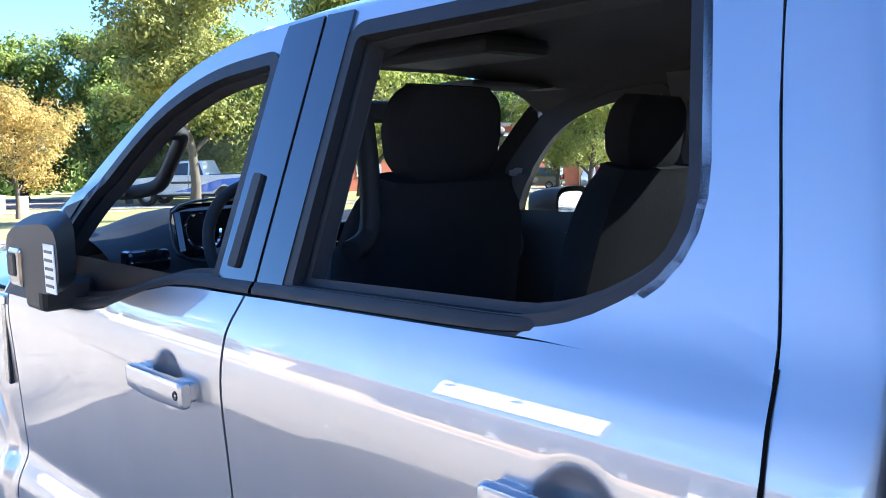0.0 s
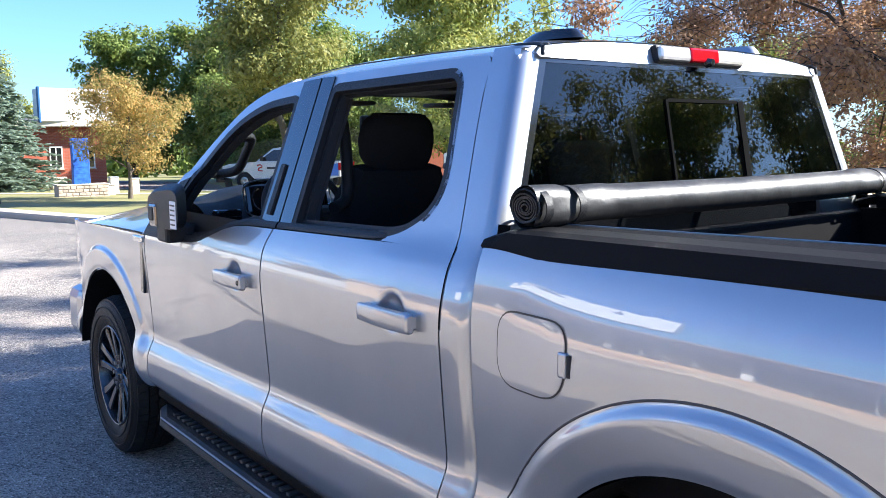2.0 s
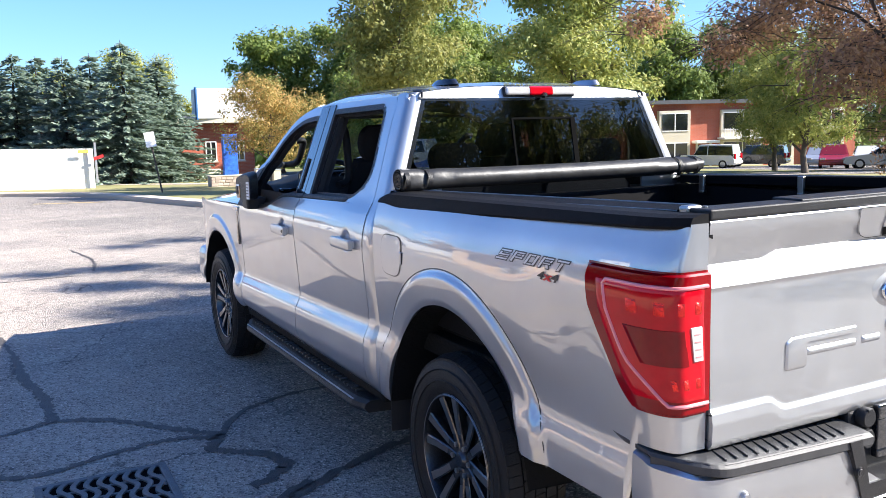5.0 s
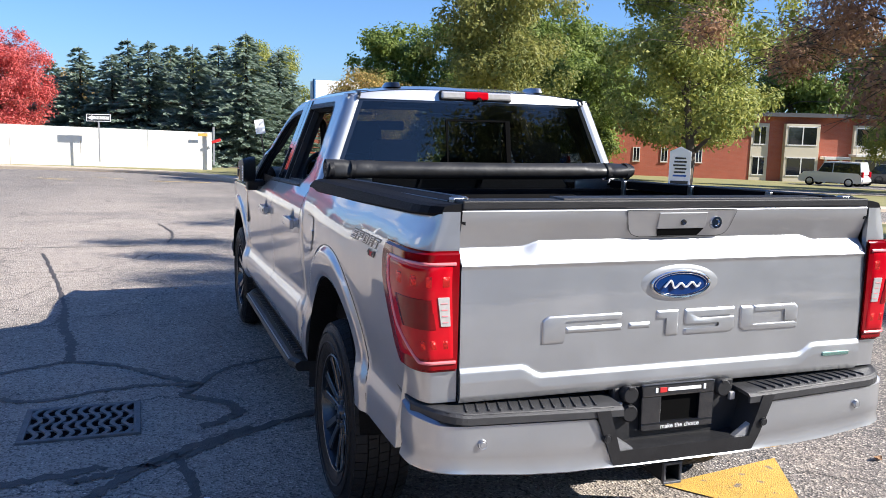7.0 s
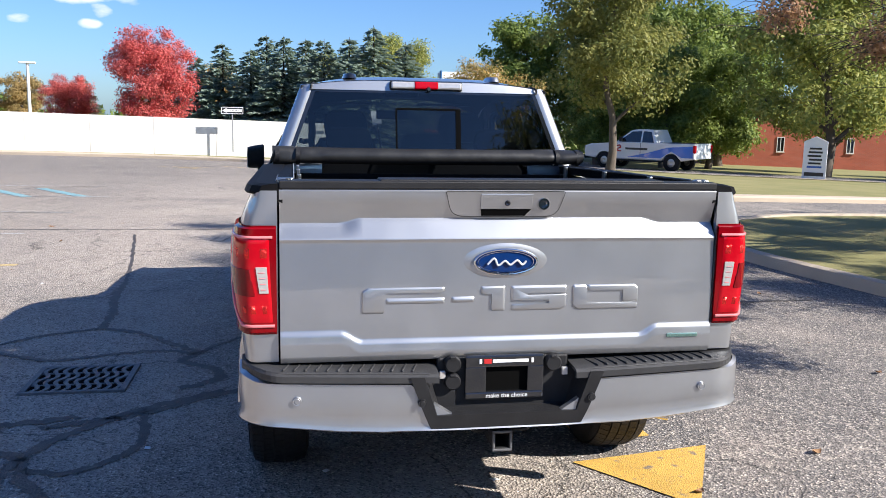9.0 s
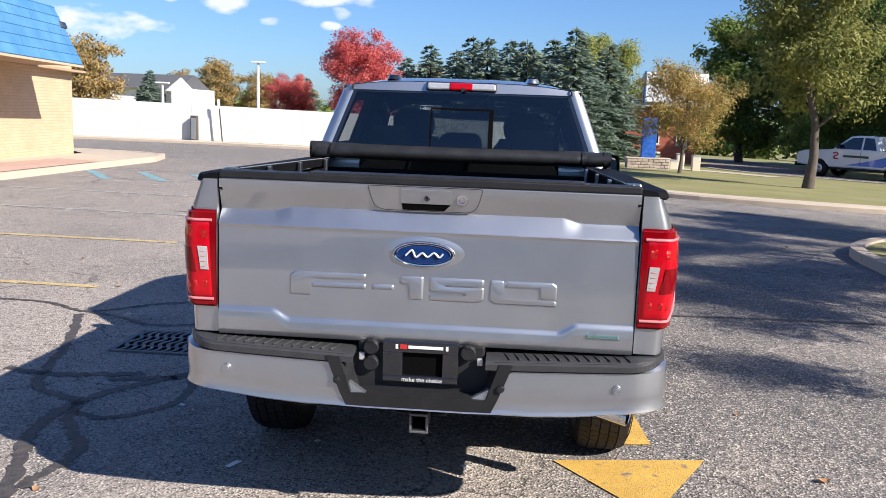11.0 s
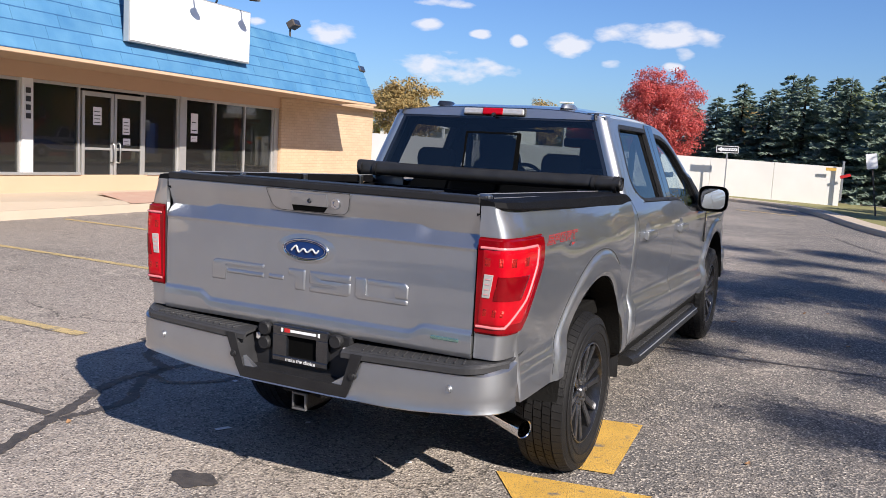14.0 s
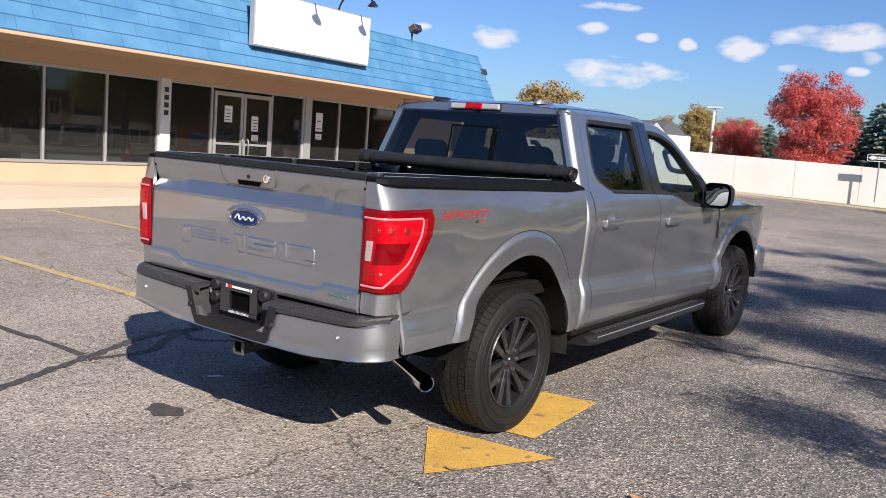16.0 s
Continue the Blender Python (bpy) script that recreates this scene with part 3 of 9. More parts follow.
def ribbon(points, width, z, thick=0.0, wobble=0.0, rnd=None):
    """A flat band along a line on the ground."""
    pts = [Vector((p[0], p[1], 0)) for p in points]
    verts, faces = [], []
    for i, p in enumerate(pts):
        ahead = (pts[min(i + 1, len(pts) - 1)] - pts[max(i - 1, 0)]).normalized()
        side = Vector((-ahead.y, ahead.x, 0))
        w = width[i] if isinstance(width, (list, tuple)) else width
        a = w / 2 * (1 + (rnd.uniform(-wobble, wobble) if rnd else 0))
        c = w / 2 * (1 + (rnd.uniform(-wobble, wobble) if rnd else 0))
        verts += [tuple(p + side * a + Vector((0, 0, z))), tuple(p - side * c + Vector((0, 0, z)))]
    for i in range(len(pts) - 1):
        faces.append((2 * i, 2 * i + 1, 2 * i + 3, 2 * i + 2))
    return verts, faces


def smooth_line(points, steps=6):
    """A Catmull-Rom line through points."""
    p = [Vector(q) for q in points]
    out = []
    for i in range(len(p) - 1):
        a, b, c, d = p[max(i - 1, 0)], p[i], p[i + 1], p[min(i + 2, len(p) - 1)]
        for k in range(steps):
            t = k / steps
            out.append(0.5 * ((2 * b) + (c - a) * t + (2 * a - 5 * b + 4 * c - d) * t * t + (3 * b - a - 3 * c + d) * t**3))
    return out + [p[-1]]


def interp(x, xs, ys):
    return float(np.interp(x, xs, ys))


def smoothstep(a, c, x):
    t = min(max((x - a) / (c - a), 0.0), 1.0)
    return t * t * (3 - 2 * t)


def letters(name, text, size, mat, parent, m, depth=0.002, label="", spacing=1.0, shear=0.0, bold=0.0):
    """Writing in the built-in font, as a mesh at pose m (reads along its x, up its y)."""
    cu = bpy.data.curves.new(name, "FONT")
    cu.body, cu.size, cu.extrude, cu.align_x, cu.align_y, cu.space_character, cu.shear = text, size, depth, "CENTER", "CENTER", spacing, shear
    cu.offset = bold
    tmp = bpy.data.objects.new("tmp", cu)
    scene.collection.objects.link(tmp)
    me = bpy.data.meshes.new_from_object(tmp.evaluated_get(bpy.context.evaluated_depsgraph_get()))
    bpy.data.objects.remove(tmp)
    bpy.data.curves.remove(cu)
    me.transform(m)
    me.materials.clear()
    me.materials.append(mat)
    return part(name, me, None, parent, label)


# ---- ground, kerbs, walls ----
def flat(outline, z):
    return [(x, y, z) for x, y in outline], [tuple(range(len(outline)))]


xs = [-700, -300, -120, -70, -45] + [-30 + 2.5 * k for k in range(53)] + [112, 140, 200, 300, 700]
ground = part("ground", draped(grid(lambda x, y: (x, y, 0.0), xs, xs)), ASPHALT)
tagged(ground, "worn grey asphalt of the car park", "ground", kind="structure")

KERB_NORTH = [(-70, 32.2), (-20, 31.9), (-10, 31.4), (-6.0, 30.9), (-2.0, 29.6), (0.2, 27.2), (1.3, 23.6), (2.0, 20.6), (2.9, 17.6), (4.2, 15.6), (8.2, 14.4), (13, 14.7), (18.4, 15.1), (28, 14.0), (60, 9.0), (140, 0)]
line = [(p.x, p.y) for p in smooth_line([(x, y, 0) for x, y in KERB_NORTH], 6)]
lawn = part("ground_lawn", draped(grid(lambda i, d: (line[i][0], line[i][1] + d, 0.10), list(range(len(line))), [0, 0.6, 1.5, 3, 5, 7.5, 10, 13, 16, 20, 25, 30, 36, 44, 55, 70, 100, 160, 400])), GRASS)
tagged(lawn, "patchy autumn lawn behind the kerb", "lawn", kind="structure")


def kerb(points, name, label, width=0.17, height=0.13, mat=None):
    """A concrete kerb with a rounded top edge along a line."""
    pts = [Vector((x, y, 0)) for x, y in points]
    prof = [(-width / 2, -0.05), (-width / 2, height * 0.7), (-width / 2 + 0.03, height), (width / 2, height), (width / 2, -0.05)]
    verts, faces = [], []
    for i, p in enumerate(pts):
        ahead = (pts[min(i + 1, len(pts) - 1)] - pts[max(i - 1, 0)]).normalized()
        side = Vector((-ahead.y, ahead.x, 0))
        verts += [tuple(p + side * a + Vector((0, 0, b))) for a, b in prof]
    n = len(prof)
    for i in range(len(pts) - 1):
        for k in range(n - 1):
            faces.append((i * n + k, (i + 1) * n + k, (i + 1) * n + k + 1, i * n + k + 1))
    return tagged(part(name, draped((verts, [tuple(reversed(q)) for q in faces])), mat or CONCRETE), label, "kerb", kind="structure")


kerb(line, "kerb_north", "weathered tan concrete kerb along the lawn", 0.62)
ISLAND = [(4.9, 6.6), (5.1, 7.5), (5.9, 8.5), (7.2, 9.4), (9.0, 9.9), (12.5, 9.7), (17, 8.6), (20, 7.0), (20, -4), (9, -5), (6.4, -2.0), (5.4, 2.0), (4.9, 5.0)]
isl = [(p.x, p.y) for p in smooth_line([(x, y, 0) for x, y in ISLAND + ISLAND[:1]], 5)]
ring_ = isl[:-1][::-1]
tagged(part("ground_island", draped(grid(lambda k, v: (ring_[k % len(ring_)][0] * (1 - v) + 12.0 * v, ring_[k % len(ring_)][1] * (1 - v) + 2.5 * v, 0.10), list(range(len(ring_) + 1)), [0, 0.15, 0.35, 0.55, 0.75, 0.98]))
            , GRASS), "grass island with a kerb", "lawn", kind="structure")
kerb(isl, "kerb_island", "pale concrete kerb round the grass island", 0.2)
# dirt and path strips in the far lawn
def way_on_lawn(name, pts, width, lift, mat, label, category):
    pts = [(q.x, q.y) for q in smooth_line([(x, y, 0) for x, y in pts], 6)]
    tagged(part(name, draped(ribbon(pts, width, lift)), mat), label, category, kind="structure")


way_on_lawn("path_far", [(-8, 36), (1, 38), (6, 34.5), (8.6, 32.5), (11, 30.2)], 1.6, 0.112, CONCRETE, "far concrete footpath across the lawn", "path")
way_on_lawn("road_far", [(46, 22), (34, 26.5), (25, 30.0), (17.0, 33.2), (13.4, 37), (13.2, 43), (15.5, 50), (18, 70)], 5.6, 0.116, ASPHALT, "asphalt drive through the lawn", "road")
way_on_lawn("kerb_road", [(46, 18.5), (34, 23), (24, 26.8), (15.5, 30.2), (11.0, 34), (9.9, 38)], 0.35, 0.14, CONCRETE, "pale concrete edge of the drive", "kerb")
tagged(part("parking_far", draped(grid(lambda u, v: ((40 + 13 * u) * (1 - v) + (44 + 20 * u) * v, (29 - 8 * u) * (1 - v) + (48 + 2 * u) * v, 0.114), [0, 0.25, 0.5, 0.75, 1], [0, 0.2, 0.4, 0.6, 0.8, 1])), ASPHALT), "far car park before the brick flats", "road", kind="structure")

# white screen wall at the end of the lot
wall_n = 14
for i in range(wall_n):
    a, c = -34 + i * 35.1 / wall_n, -34 + (i + 1) * 35.1 / wall_n - 0.012
    za, zc = 1.32 + (1.1 - a) * 0.0212, 1.32 + (1.1 - c) * 0.0212
    v = [(a, 32.9, -0.8), (c, 32.9, -0.8), (c, 33.1, -0.8), (a, 33.1, -0.8), (a, 32.9, za), (c, 32.9, zc), (c, 33.1, zc), (a, 33.1, za)]
    w = part("panel", (v, [(0, 3, 2, 1), (4, 5, 6, 7), (0, 1, 5, 4), (1, 2, 6, 5), (2, 3, 7, 6), (3, 0, 4, 7)]), WHITE_WALL)
    if i == 0:
        wall_root = tagged(new("wall_north"), "white painted concrete screen wall", "wall", kind="structure")
    w.parent = wall_root

# ---- shop building with the blue mansard ----
TILT = 0.0185
SHOP = Matrix.Translation((-11.47, 0, 0.40)) @ Matrix.Rotation(radians(92.48), 4, "Z") @ Matrix.Rotation(TILT, 4, "Y")
shop = tagged(new("shop_building"), "single-storey peach shop with a blue shingled mansard", "building", kind="structure")
shop.matrix_world = SHOP
U0, U1 = -9.0, 19.3


def shop_box(name, x0, x1, y0, y1, z0, z1, mat, parent=None, bevel=0.0, label=""):
    return part(name, box(x0, x1, y0, y1, z0, z1, bevel), mat, parent or shop, label)


# walls: below and above the glass, plain brick at the far end; x along the front, y into the building
shop_box("lower_wall", U0, 14.30, 0.0, 0.25, -0.5, 0.36, STUCCO)
shop_box("upper_wall", U0, 14.30, 0.0, 0.25, 2.13, 2.70, STUCCO)
shop_box("end_wall", 14.30, U1, -0.06, 0.25, -0.5, 2.70, TAN_BRICK)
shop_box("side_wall", U1 - 0.25, U1, 0.25, 14.0, -0.5, 2.70, TAN_BRICK)
shop_box("rear_wall", U0, U1, 14.0, 14.25, -0.5, 2.70, STUCCO)
shop_box("south_wall", U0 - 0.25, U0, 0.0, 14.25, -0.5, 2.70, STUCCO)
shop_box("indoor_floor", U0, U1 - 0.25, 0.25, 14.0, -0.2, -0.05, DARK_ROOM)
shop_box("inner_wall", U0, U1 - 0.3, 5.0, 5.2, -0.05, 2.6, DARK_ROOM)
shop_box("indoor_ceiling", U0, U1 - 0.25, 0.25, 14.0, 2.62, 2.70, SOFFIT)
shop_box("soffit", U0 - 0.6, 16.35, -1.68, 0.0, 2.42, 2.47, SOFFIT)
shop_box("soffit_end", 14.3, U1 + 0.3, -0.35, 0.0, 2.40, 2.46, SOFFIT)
# storefront: frames and panes between the piers
FRAME = [3.86, 5.12, 6.30, 6.57, 7.66, 9.42, 10.46, 10.72, 11.76, 12.90, 14.08]
EDGES = [U0, -7.6, -6.2, -4.8, -3.4, -2.0, -0.6, 0.6, 1.5, 2.70] + FRAME
for e in EDGES:
    wide = 0.05
    shop_box("mullion", e - wide / 2, e + wide / 2, 0.06, 0.17, 0.36, 2.13, ALUMINIUM, bevel=0.006)
for a, c in ((6.30, 6.57), (10.46, 10.72), (14.08, 14.30)):
    shop_box("pier", a + 0.02, c - 0.02, 0.02, 0.22, 0.36, 2.13, WHITE_METAL if a < 7 else ALUMINIUM)
shop_box("sill", U0, 7.63, -0.03, 0.16, 0.36, 0.41, ALUMINIUM, bevel=0.008)
shop_box("sill", 9.45, 14.28, -0.03, 0.16, 0.36, 0.41, ALUMINIUM, bevel=0.008)
shop_box("head_rail", U0, 14.28, 0.05, 0.17, 2.07, 2.128, ALUMINIUM, bevel=0.006)
for a, c in zip(EDGES[:-1], EDGES[1:]):
    if (a, c) in ((6.30, 6.57), (10.46, 10.72)) or a == 7.66:
        continue
    pane = shop_box("pane", a + 0.03, c - 0.03, 0.105, 0.117, 0.41, 2.07, SHOP_GLASS)
# double door
door = tagged(new("door_1"), "aluminium framed double glass shop door", "door", kind="structure")
door.matrix_world = SHOP
for a, c in ((7.72, 8.54), (8.56, 9.38)):
    for x0, x1, z0, z1 in ((a, a + 0.07, -0.04, 2.02), (c - 0.07, c, -0.04, 2.02), (a + 0.07, c - 0.07, 1.93, 2.02), (a + 0.07, c - 0.07, -0.04, 0.22), (a + 0.07, c - 0.07, 0.86, 0.91)):
        shop_box("stile", x0, x1, 0.05, 0.11, z0, z1, ALUMINIUM, door, 0.005)
    shop_box("pane", a + 0.07, c - 0.07, 0.075, 0.083, 0.22, 1.93, SHOP_GLASS, door)
part("pull_handle", moved(tube(smooth_line([(8.47, 0.05, 0.62), (8.47, -0.04, 0.64), (8.47, -0.04, 0.98), (8.47, 0.05, 1.0)], 4), 0.017, 8), Matrix()), BARE_METAL, door)
part("pull_handle", moved(tube(smooth_line([(8.63, 0.05, 0.62), (8.63, -0.04, 0.64), (8.63, -0.04, 0.98), (8.63, 0.05, 1.0)], 4), 0.017, 8), Matrix()), BARE_METAL, door)
shop_box("threshold", 7.66, 9.42, -0.02, 0.25, -0.12, -0.045, CONCRETE, door)
# mansard: sloping deck with separate shingles in courses
EAVE_Y, EAVE_Z, TOP_Y, TOP_Z = -1.72, 2.44, -1.18, 3.78
M1 = 16.4
deck = [(U0 - 0.6, EAVE_Y, EAVE_Z), (M1, EAVE_Y, EAVE_Z), (M1 - 0.35, TOP_Y, TOP_Z), (U0 - 0.6, TOP_Y, TOP_Z), (U0 - 0.6, 0.3, 2.68), (M1, 0.3, 2.68), (M1 - 0.35, 0.3, TOP_Z), (U0 - 0.6, 0.3, TOP_Z)]
part("mansard_deck", (deck, [(0, 1, 2, 3), (1, 5, 6, 2), (3, 2, 6, 7), (0, 4, 5, 1), (4, 7, 6, 5), (0, 3, 7, 4)]), BLUE_ROOF, shop)
shop_box("roof_slab", U0, U1, 0.3, 14.2, 2.70, 2.9, ROOF_GREY)
shop_box("fascia", U0 - 0.6, M1 + 0.02, EAVE_Y - 0.03, EAVE_Y + 0.05, EAVE_Z - 0.06, EAVE_Z + 0.015, STUCCO, bevel=0.006)
sidewalk = part("pavement", ([( -10.9, -12, 0.15), (-10.35, 9, 0.15), (-10.0, 19.6, 0.14), (-10.6, 21.2, 0.13), (-14, 22.0, 0.12), (-12.35, 20.0, 0.13), (-12.2, 14, 0.2), (-11.6, 0, 0.42), (-11.2, -12, 0.5)],
                              [(0, 1, 7, 8), (1, 2, 6, 7), (2, 5, 6), (2, 3, 5), (3, 4, 5)]), CONCRETE)
tagged(sidewalk, "tan concrete pavement before the shop", "pavement", kind="structure")
kerb([(-10.9, -12), (-10.7, 0), (-10.35, 9), (-10.05, 18), (-9.95, 19.4), (-10.3, 20.9), (-11.5, 21.6), (-14.0, 22.1)][::-1], "kerb_shop", "concrete kerb edge of the shop pavement", 0.18, 0.155)
tagged(part("ramp", ([(-11.3, 7.6, 0.30), (-10.35, 7.6, 0.165), (-10.1, 16.5, 0.165), (-11.2, 16.5, 0.20)], [(0, 1, 2, 3)]), RAMP_RED), "dull red concrete kerb ramp", "ramp", kind="structure")


# ---- trees ----
def leaf_cloud(centres, radii, count, size, rnd, droop=0.0, flat_z=0.8):
    """Many small leaf blades in ragged clumps round the centres."""
    verts, faces = [], []
    total = sum(r**2 for r in radii)
    for c, r in zip(centres, radii):
        for _ in range(int(count * r**2 / total) + 1):
            d = Vector((rnd.gauss(0, 1), rnd.gauss(0, 1), rnd.gauss(0, 1))).normalized()
            q = Vector(c) + Vector((d.x, d.y, d.z * flat_z)) * r * (rnd.random() ** 0.45) * rnd.uniform(0.75, 1.15)
            n = (d + Vector((rnd.uniform(-0.8, 0.8), rnd.uniform(-0.8, 0.8), rnd.uniform(-0.2, 1.0)))).normalized()
            a = n.orthogonal().normalized()
            a.rotate(Matrix.Rotation(rnd.uniform(0, 6.28), 3, n))
            b = n.cross(a)
            s = size * rnd.uniform(0.6, 1.35)
            k = len(verts)
            bend = n * s * 0.18
            verts += [tuple(q - a * s), tuple(q + b * s * 0.5 - bend), tuple(q + a * s), tuple(q - b * s * 0.5 - bend)]
            faces += [(k, k + 1, k + 2), (k, k + 2, k + 3)]
    return verts, faces


def limbs(base, top, spread, count, r0, rnd, levels=2, start=0.3, droop=0.0):
    """A tapered trunk, bent a little, with forking limbs. Returns the shape and the limb tips."""
    base, top = Vector(base), Vector(top)
    trunk = [base + (top - base) * t + Vector((rnd.uniform(-1, 1), rnd.uniform(-1, 1), 0)) * 0.06 * (top - base).length * t * (1 - t) * 3 for t in [i / 6 for i in range(7)]]
    shapes = [tube(trunk, [r0 * (1.25 if i == 0 else 1) * (1 - 0.8 * i / 6) for i in range(7)], 9)]
    tips = [trunk[-1]]
    for k in range(count):
        t = start + (1 - start) * (k + rnd.random()) / count
        i = min(int(t * 6), 5)
        o = trunk[i].lerp(trunk[i + 1], t * 6 - i)
        a = k * 2.4 + rnd.uniform(-0.5, 0.5)
        reach = spread * (1 - 0.5 * max(0, t - 0.5)) * rnd.uniform(0.7, 1.1)
        end = o + Vector((math.cos(a) * reach, math.sin(a) * reach, reach * rnd.uniform(0.25, 0.8) - droop * reach))
        mid = o.lerp(end, 0.5) + Vector((rnd.uniform(-0.15, 0.15) * reach, rnd.uniform(-0.15, 0.15) * reach, 0.12 * reach))
        r = r0 * (1 - 0.8 * t) * 0.55
        way = smooth_line([o, mid, end], 3)
        shapes.append(tube(way, [max(r * (1 - 0.8 * j / (len(way) - 1)), 0.006) for j in range(len(way))], 6))
        tips += [mid, end]
        if levels > 1:
            for _ in range(3):
                o2 = mid.lerp(end, rnd.random())
                e2 = o2 + Vector((rnd.uniform(-1, 1), rnd.uniform(-1, 1), rnd.uniform(-0.3 - droop, 0.8))) * reach * 0.45
                shapes.append(tube([o2, o2.lerp(e2, 0.5) + Vector((0, 0, 0.05 * reach)), e2], [max(r * 0.45, 0.006), max(r * 0.3, 0.005), 0.004], 5))
                tips.append(e2)
    return join(*shapes), tips


def broad_tree(name, place, height, spread, leaf, label, seed, count=5200, size=0.16, bark=None, trunk=0.22, low=0.28, clump=0.30, droop=0.0, extra=14, twigs=0):
    rnd = random.Random(seed)
    root = thing(name, place, label, "tree")
    wood, tips = limbs((0, 0, -0.1), (0, 0, height * 0.78), spread * 0.62, 13, trunk, rnd, 2, low, droop)
    part("trunk", wood, bark or BARK, root, smooth=True)
    centres, radii = [], []
    for t in tips:
        centres.append(t)
        radii.append(height * clump * rnd.uniform(0.35, 0.62))
    for _ in range(extra):
        a, h = rnd.uniform(0, 6.28), rnd.uniform(low + 0.1, 0.95)
        w = spread * math.sin(math.pi * min(max((h - low * 0.7) / (1.05 - low * 0.7), 0), 1)) ** 0.6 * rnd.uniform(0.4, 0.95)
        centres.append(Vector((math.cos(a) * w, math.sin(a) * w, h * height)))
        radii.append(height * clump * rnd.uniform(0.3, 0.5))
    part("crown", leaf_cloud(centres, radii, count, size, rnd), leaf, root)
    sprays = []
    for k in range(twigs):
        i = rnd.randrange(len(centres))
        o = centres[i] + Vector((rnd.gauss(0, 0.4), rnd.gauss(0, 0.4), rnd.gauss(0, 0.3))) * radii[i]
        a, reach = math.atan2(o.y, o.x) + rnd.gauss(0, 0.9), rnd.uniform(0.45, 1.1)
        end = o + Vector((math.cos(a), math.sin(a), rnd.uniform(-0.55, 0.35))) * reach
        sprays.append(tube([o, o.lerp(end, 0.5) + Vector((0, 0, 0.10 * reach)), end], [0.0075, 0.005, 0.0025], 3, False))
    if sprays:
        part("twig_spray", join(*sprays), bark or BARK, root, "fine drooping twigs")
    return root


def spruce(name, place, height, width, label, seed, size=0.15, tiers=23):
    """A conifer: a straight trunk with tiers of drooping boughs, each a spray of needle clumps."""
    rnd = random.Random(seed)
    root = thing(name, place, label, "tree")
    part("trunk", tube([(0, 0, -0.1), (0, 0, height * 0.5), (0, 0, height)], [0.16, 0.09, 0.01], 7), BARK_DARK, root)
    verts, faces = [], []
    for t in range(tiers):
        h = 0.04 + 0.95 * t / tiers
        reach0 = width * (1 - h) ** 0.85 + 0.08
        for k in range(int(11 + 14 * (1 - h))):
            a = rnd.uniform(0, 6.28)
            reach = reach0 * rnd.uniform(0.7, 1.12)
            z0 = h * height + rnd.uniform(-0.1, 0.1)
            n = max(4, int(reach / size * 1.5))
            for j in range(n):
                s = (j + 0.6) / n
                if s < 0.25 and rnd.random() < 0.6:
                    continue
                o = Vector((math.cos(a) * reach * s, math.sin(a) * reach * s, z0 + height * 0.02 * (1 - s) - reach * 0.22 * s + reach * 0.14 * s * s))
                for _ in range(3):
                    way = Vector((math.cos(a + rnd.uniform(-0.9, 0.9)), math.sin(a + rnd.uniform(-0.9, 0.9)), rnd.uniform(-0.5, 0.25))).normalized()
                    side = way.cross(Vector((rnd.uniform(-0.4, 0.4), rnd.uniform(-0.4, 0.4), 1))).normalized()
                    L, W = size * rnd.uniform(1.0, 1.9), size * rnd.uniform(0.38, 0.66)
                    q = len(verts)
                    verts += [tuple(o), tuple(o + way * L * 0.5 + side * W + Vector((0, 0, 0.02))), tuple(o + way * L), tuple(o + way * L * 0.5 - side * W - Vector((0, 0, 0.03)))]
                    faces += [(q, q + 1, q + 2), (q, q + 2, q + 3)]
    part("needles", (verts, faces), NEEDLE, root)
    return root


# ---- the pickup: x across, y forward from the rear axle ----
truck = thing("pickup_truck", (0, 0, 0), "silver-grey crew-cab pickup with black trim, parked on the asphalt", "truck")
AXLE_F = 3.694
SEC_Z = [0.44, 0.48, 0.52, 0.58, 0.675, 0.70, 0.755, 0.775, 0.90, 1.05, 1.15, 1.20, 1.24, 1.28, 1.33, 1.37, 1.42]
CAB_X = [0.895, 0.935, 0.968, 0.985, 0.984, 0.978, 0.951, 0.947, 0.955, 0.965, 0.972, 0.970, 0.962, 0.950, 0.928, 0.905, 0.872]
BED_X = [0.895, 0.935, 0.965, 0.975, 0.972, 0.970, 0.952, 0.949, 0.956, 0.965, 0.970, 0.970, 0.967, 0.962, 0.950, 0.935, 0.905]


def arch(y, z):
    """How far out of the wheel openings a place lies: 1 on the rim of the opening."""
    rear = math.hypot(y / 0.555, (z - 0.41) / 0.615)
    front = math.hypot((y - AXLE_F) / 0.545, (z - 0.41) / 0.565)
    return min(rear, front)


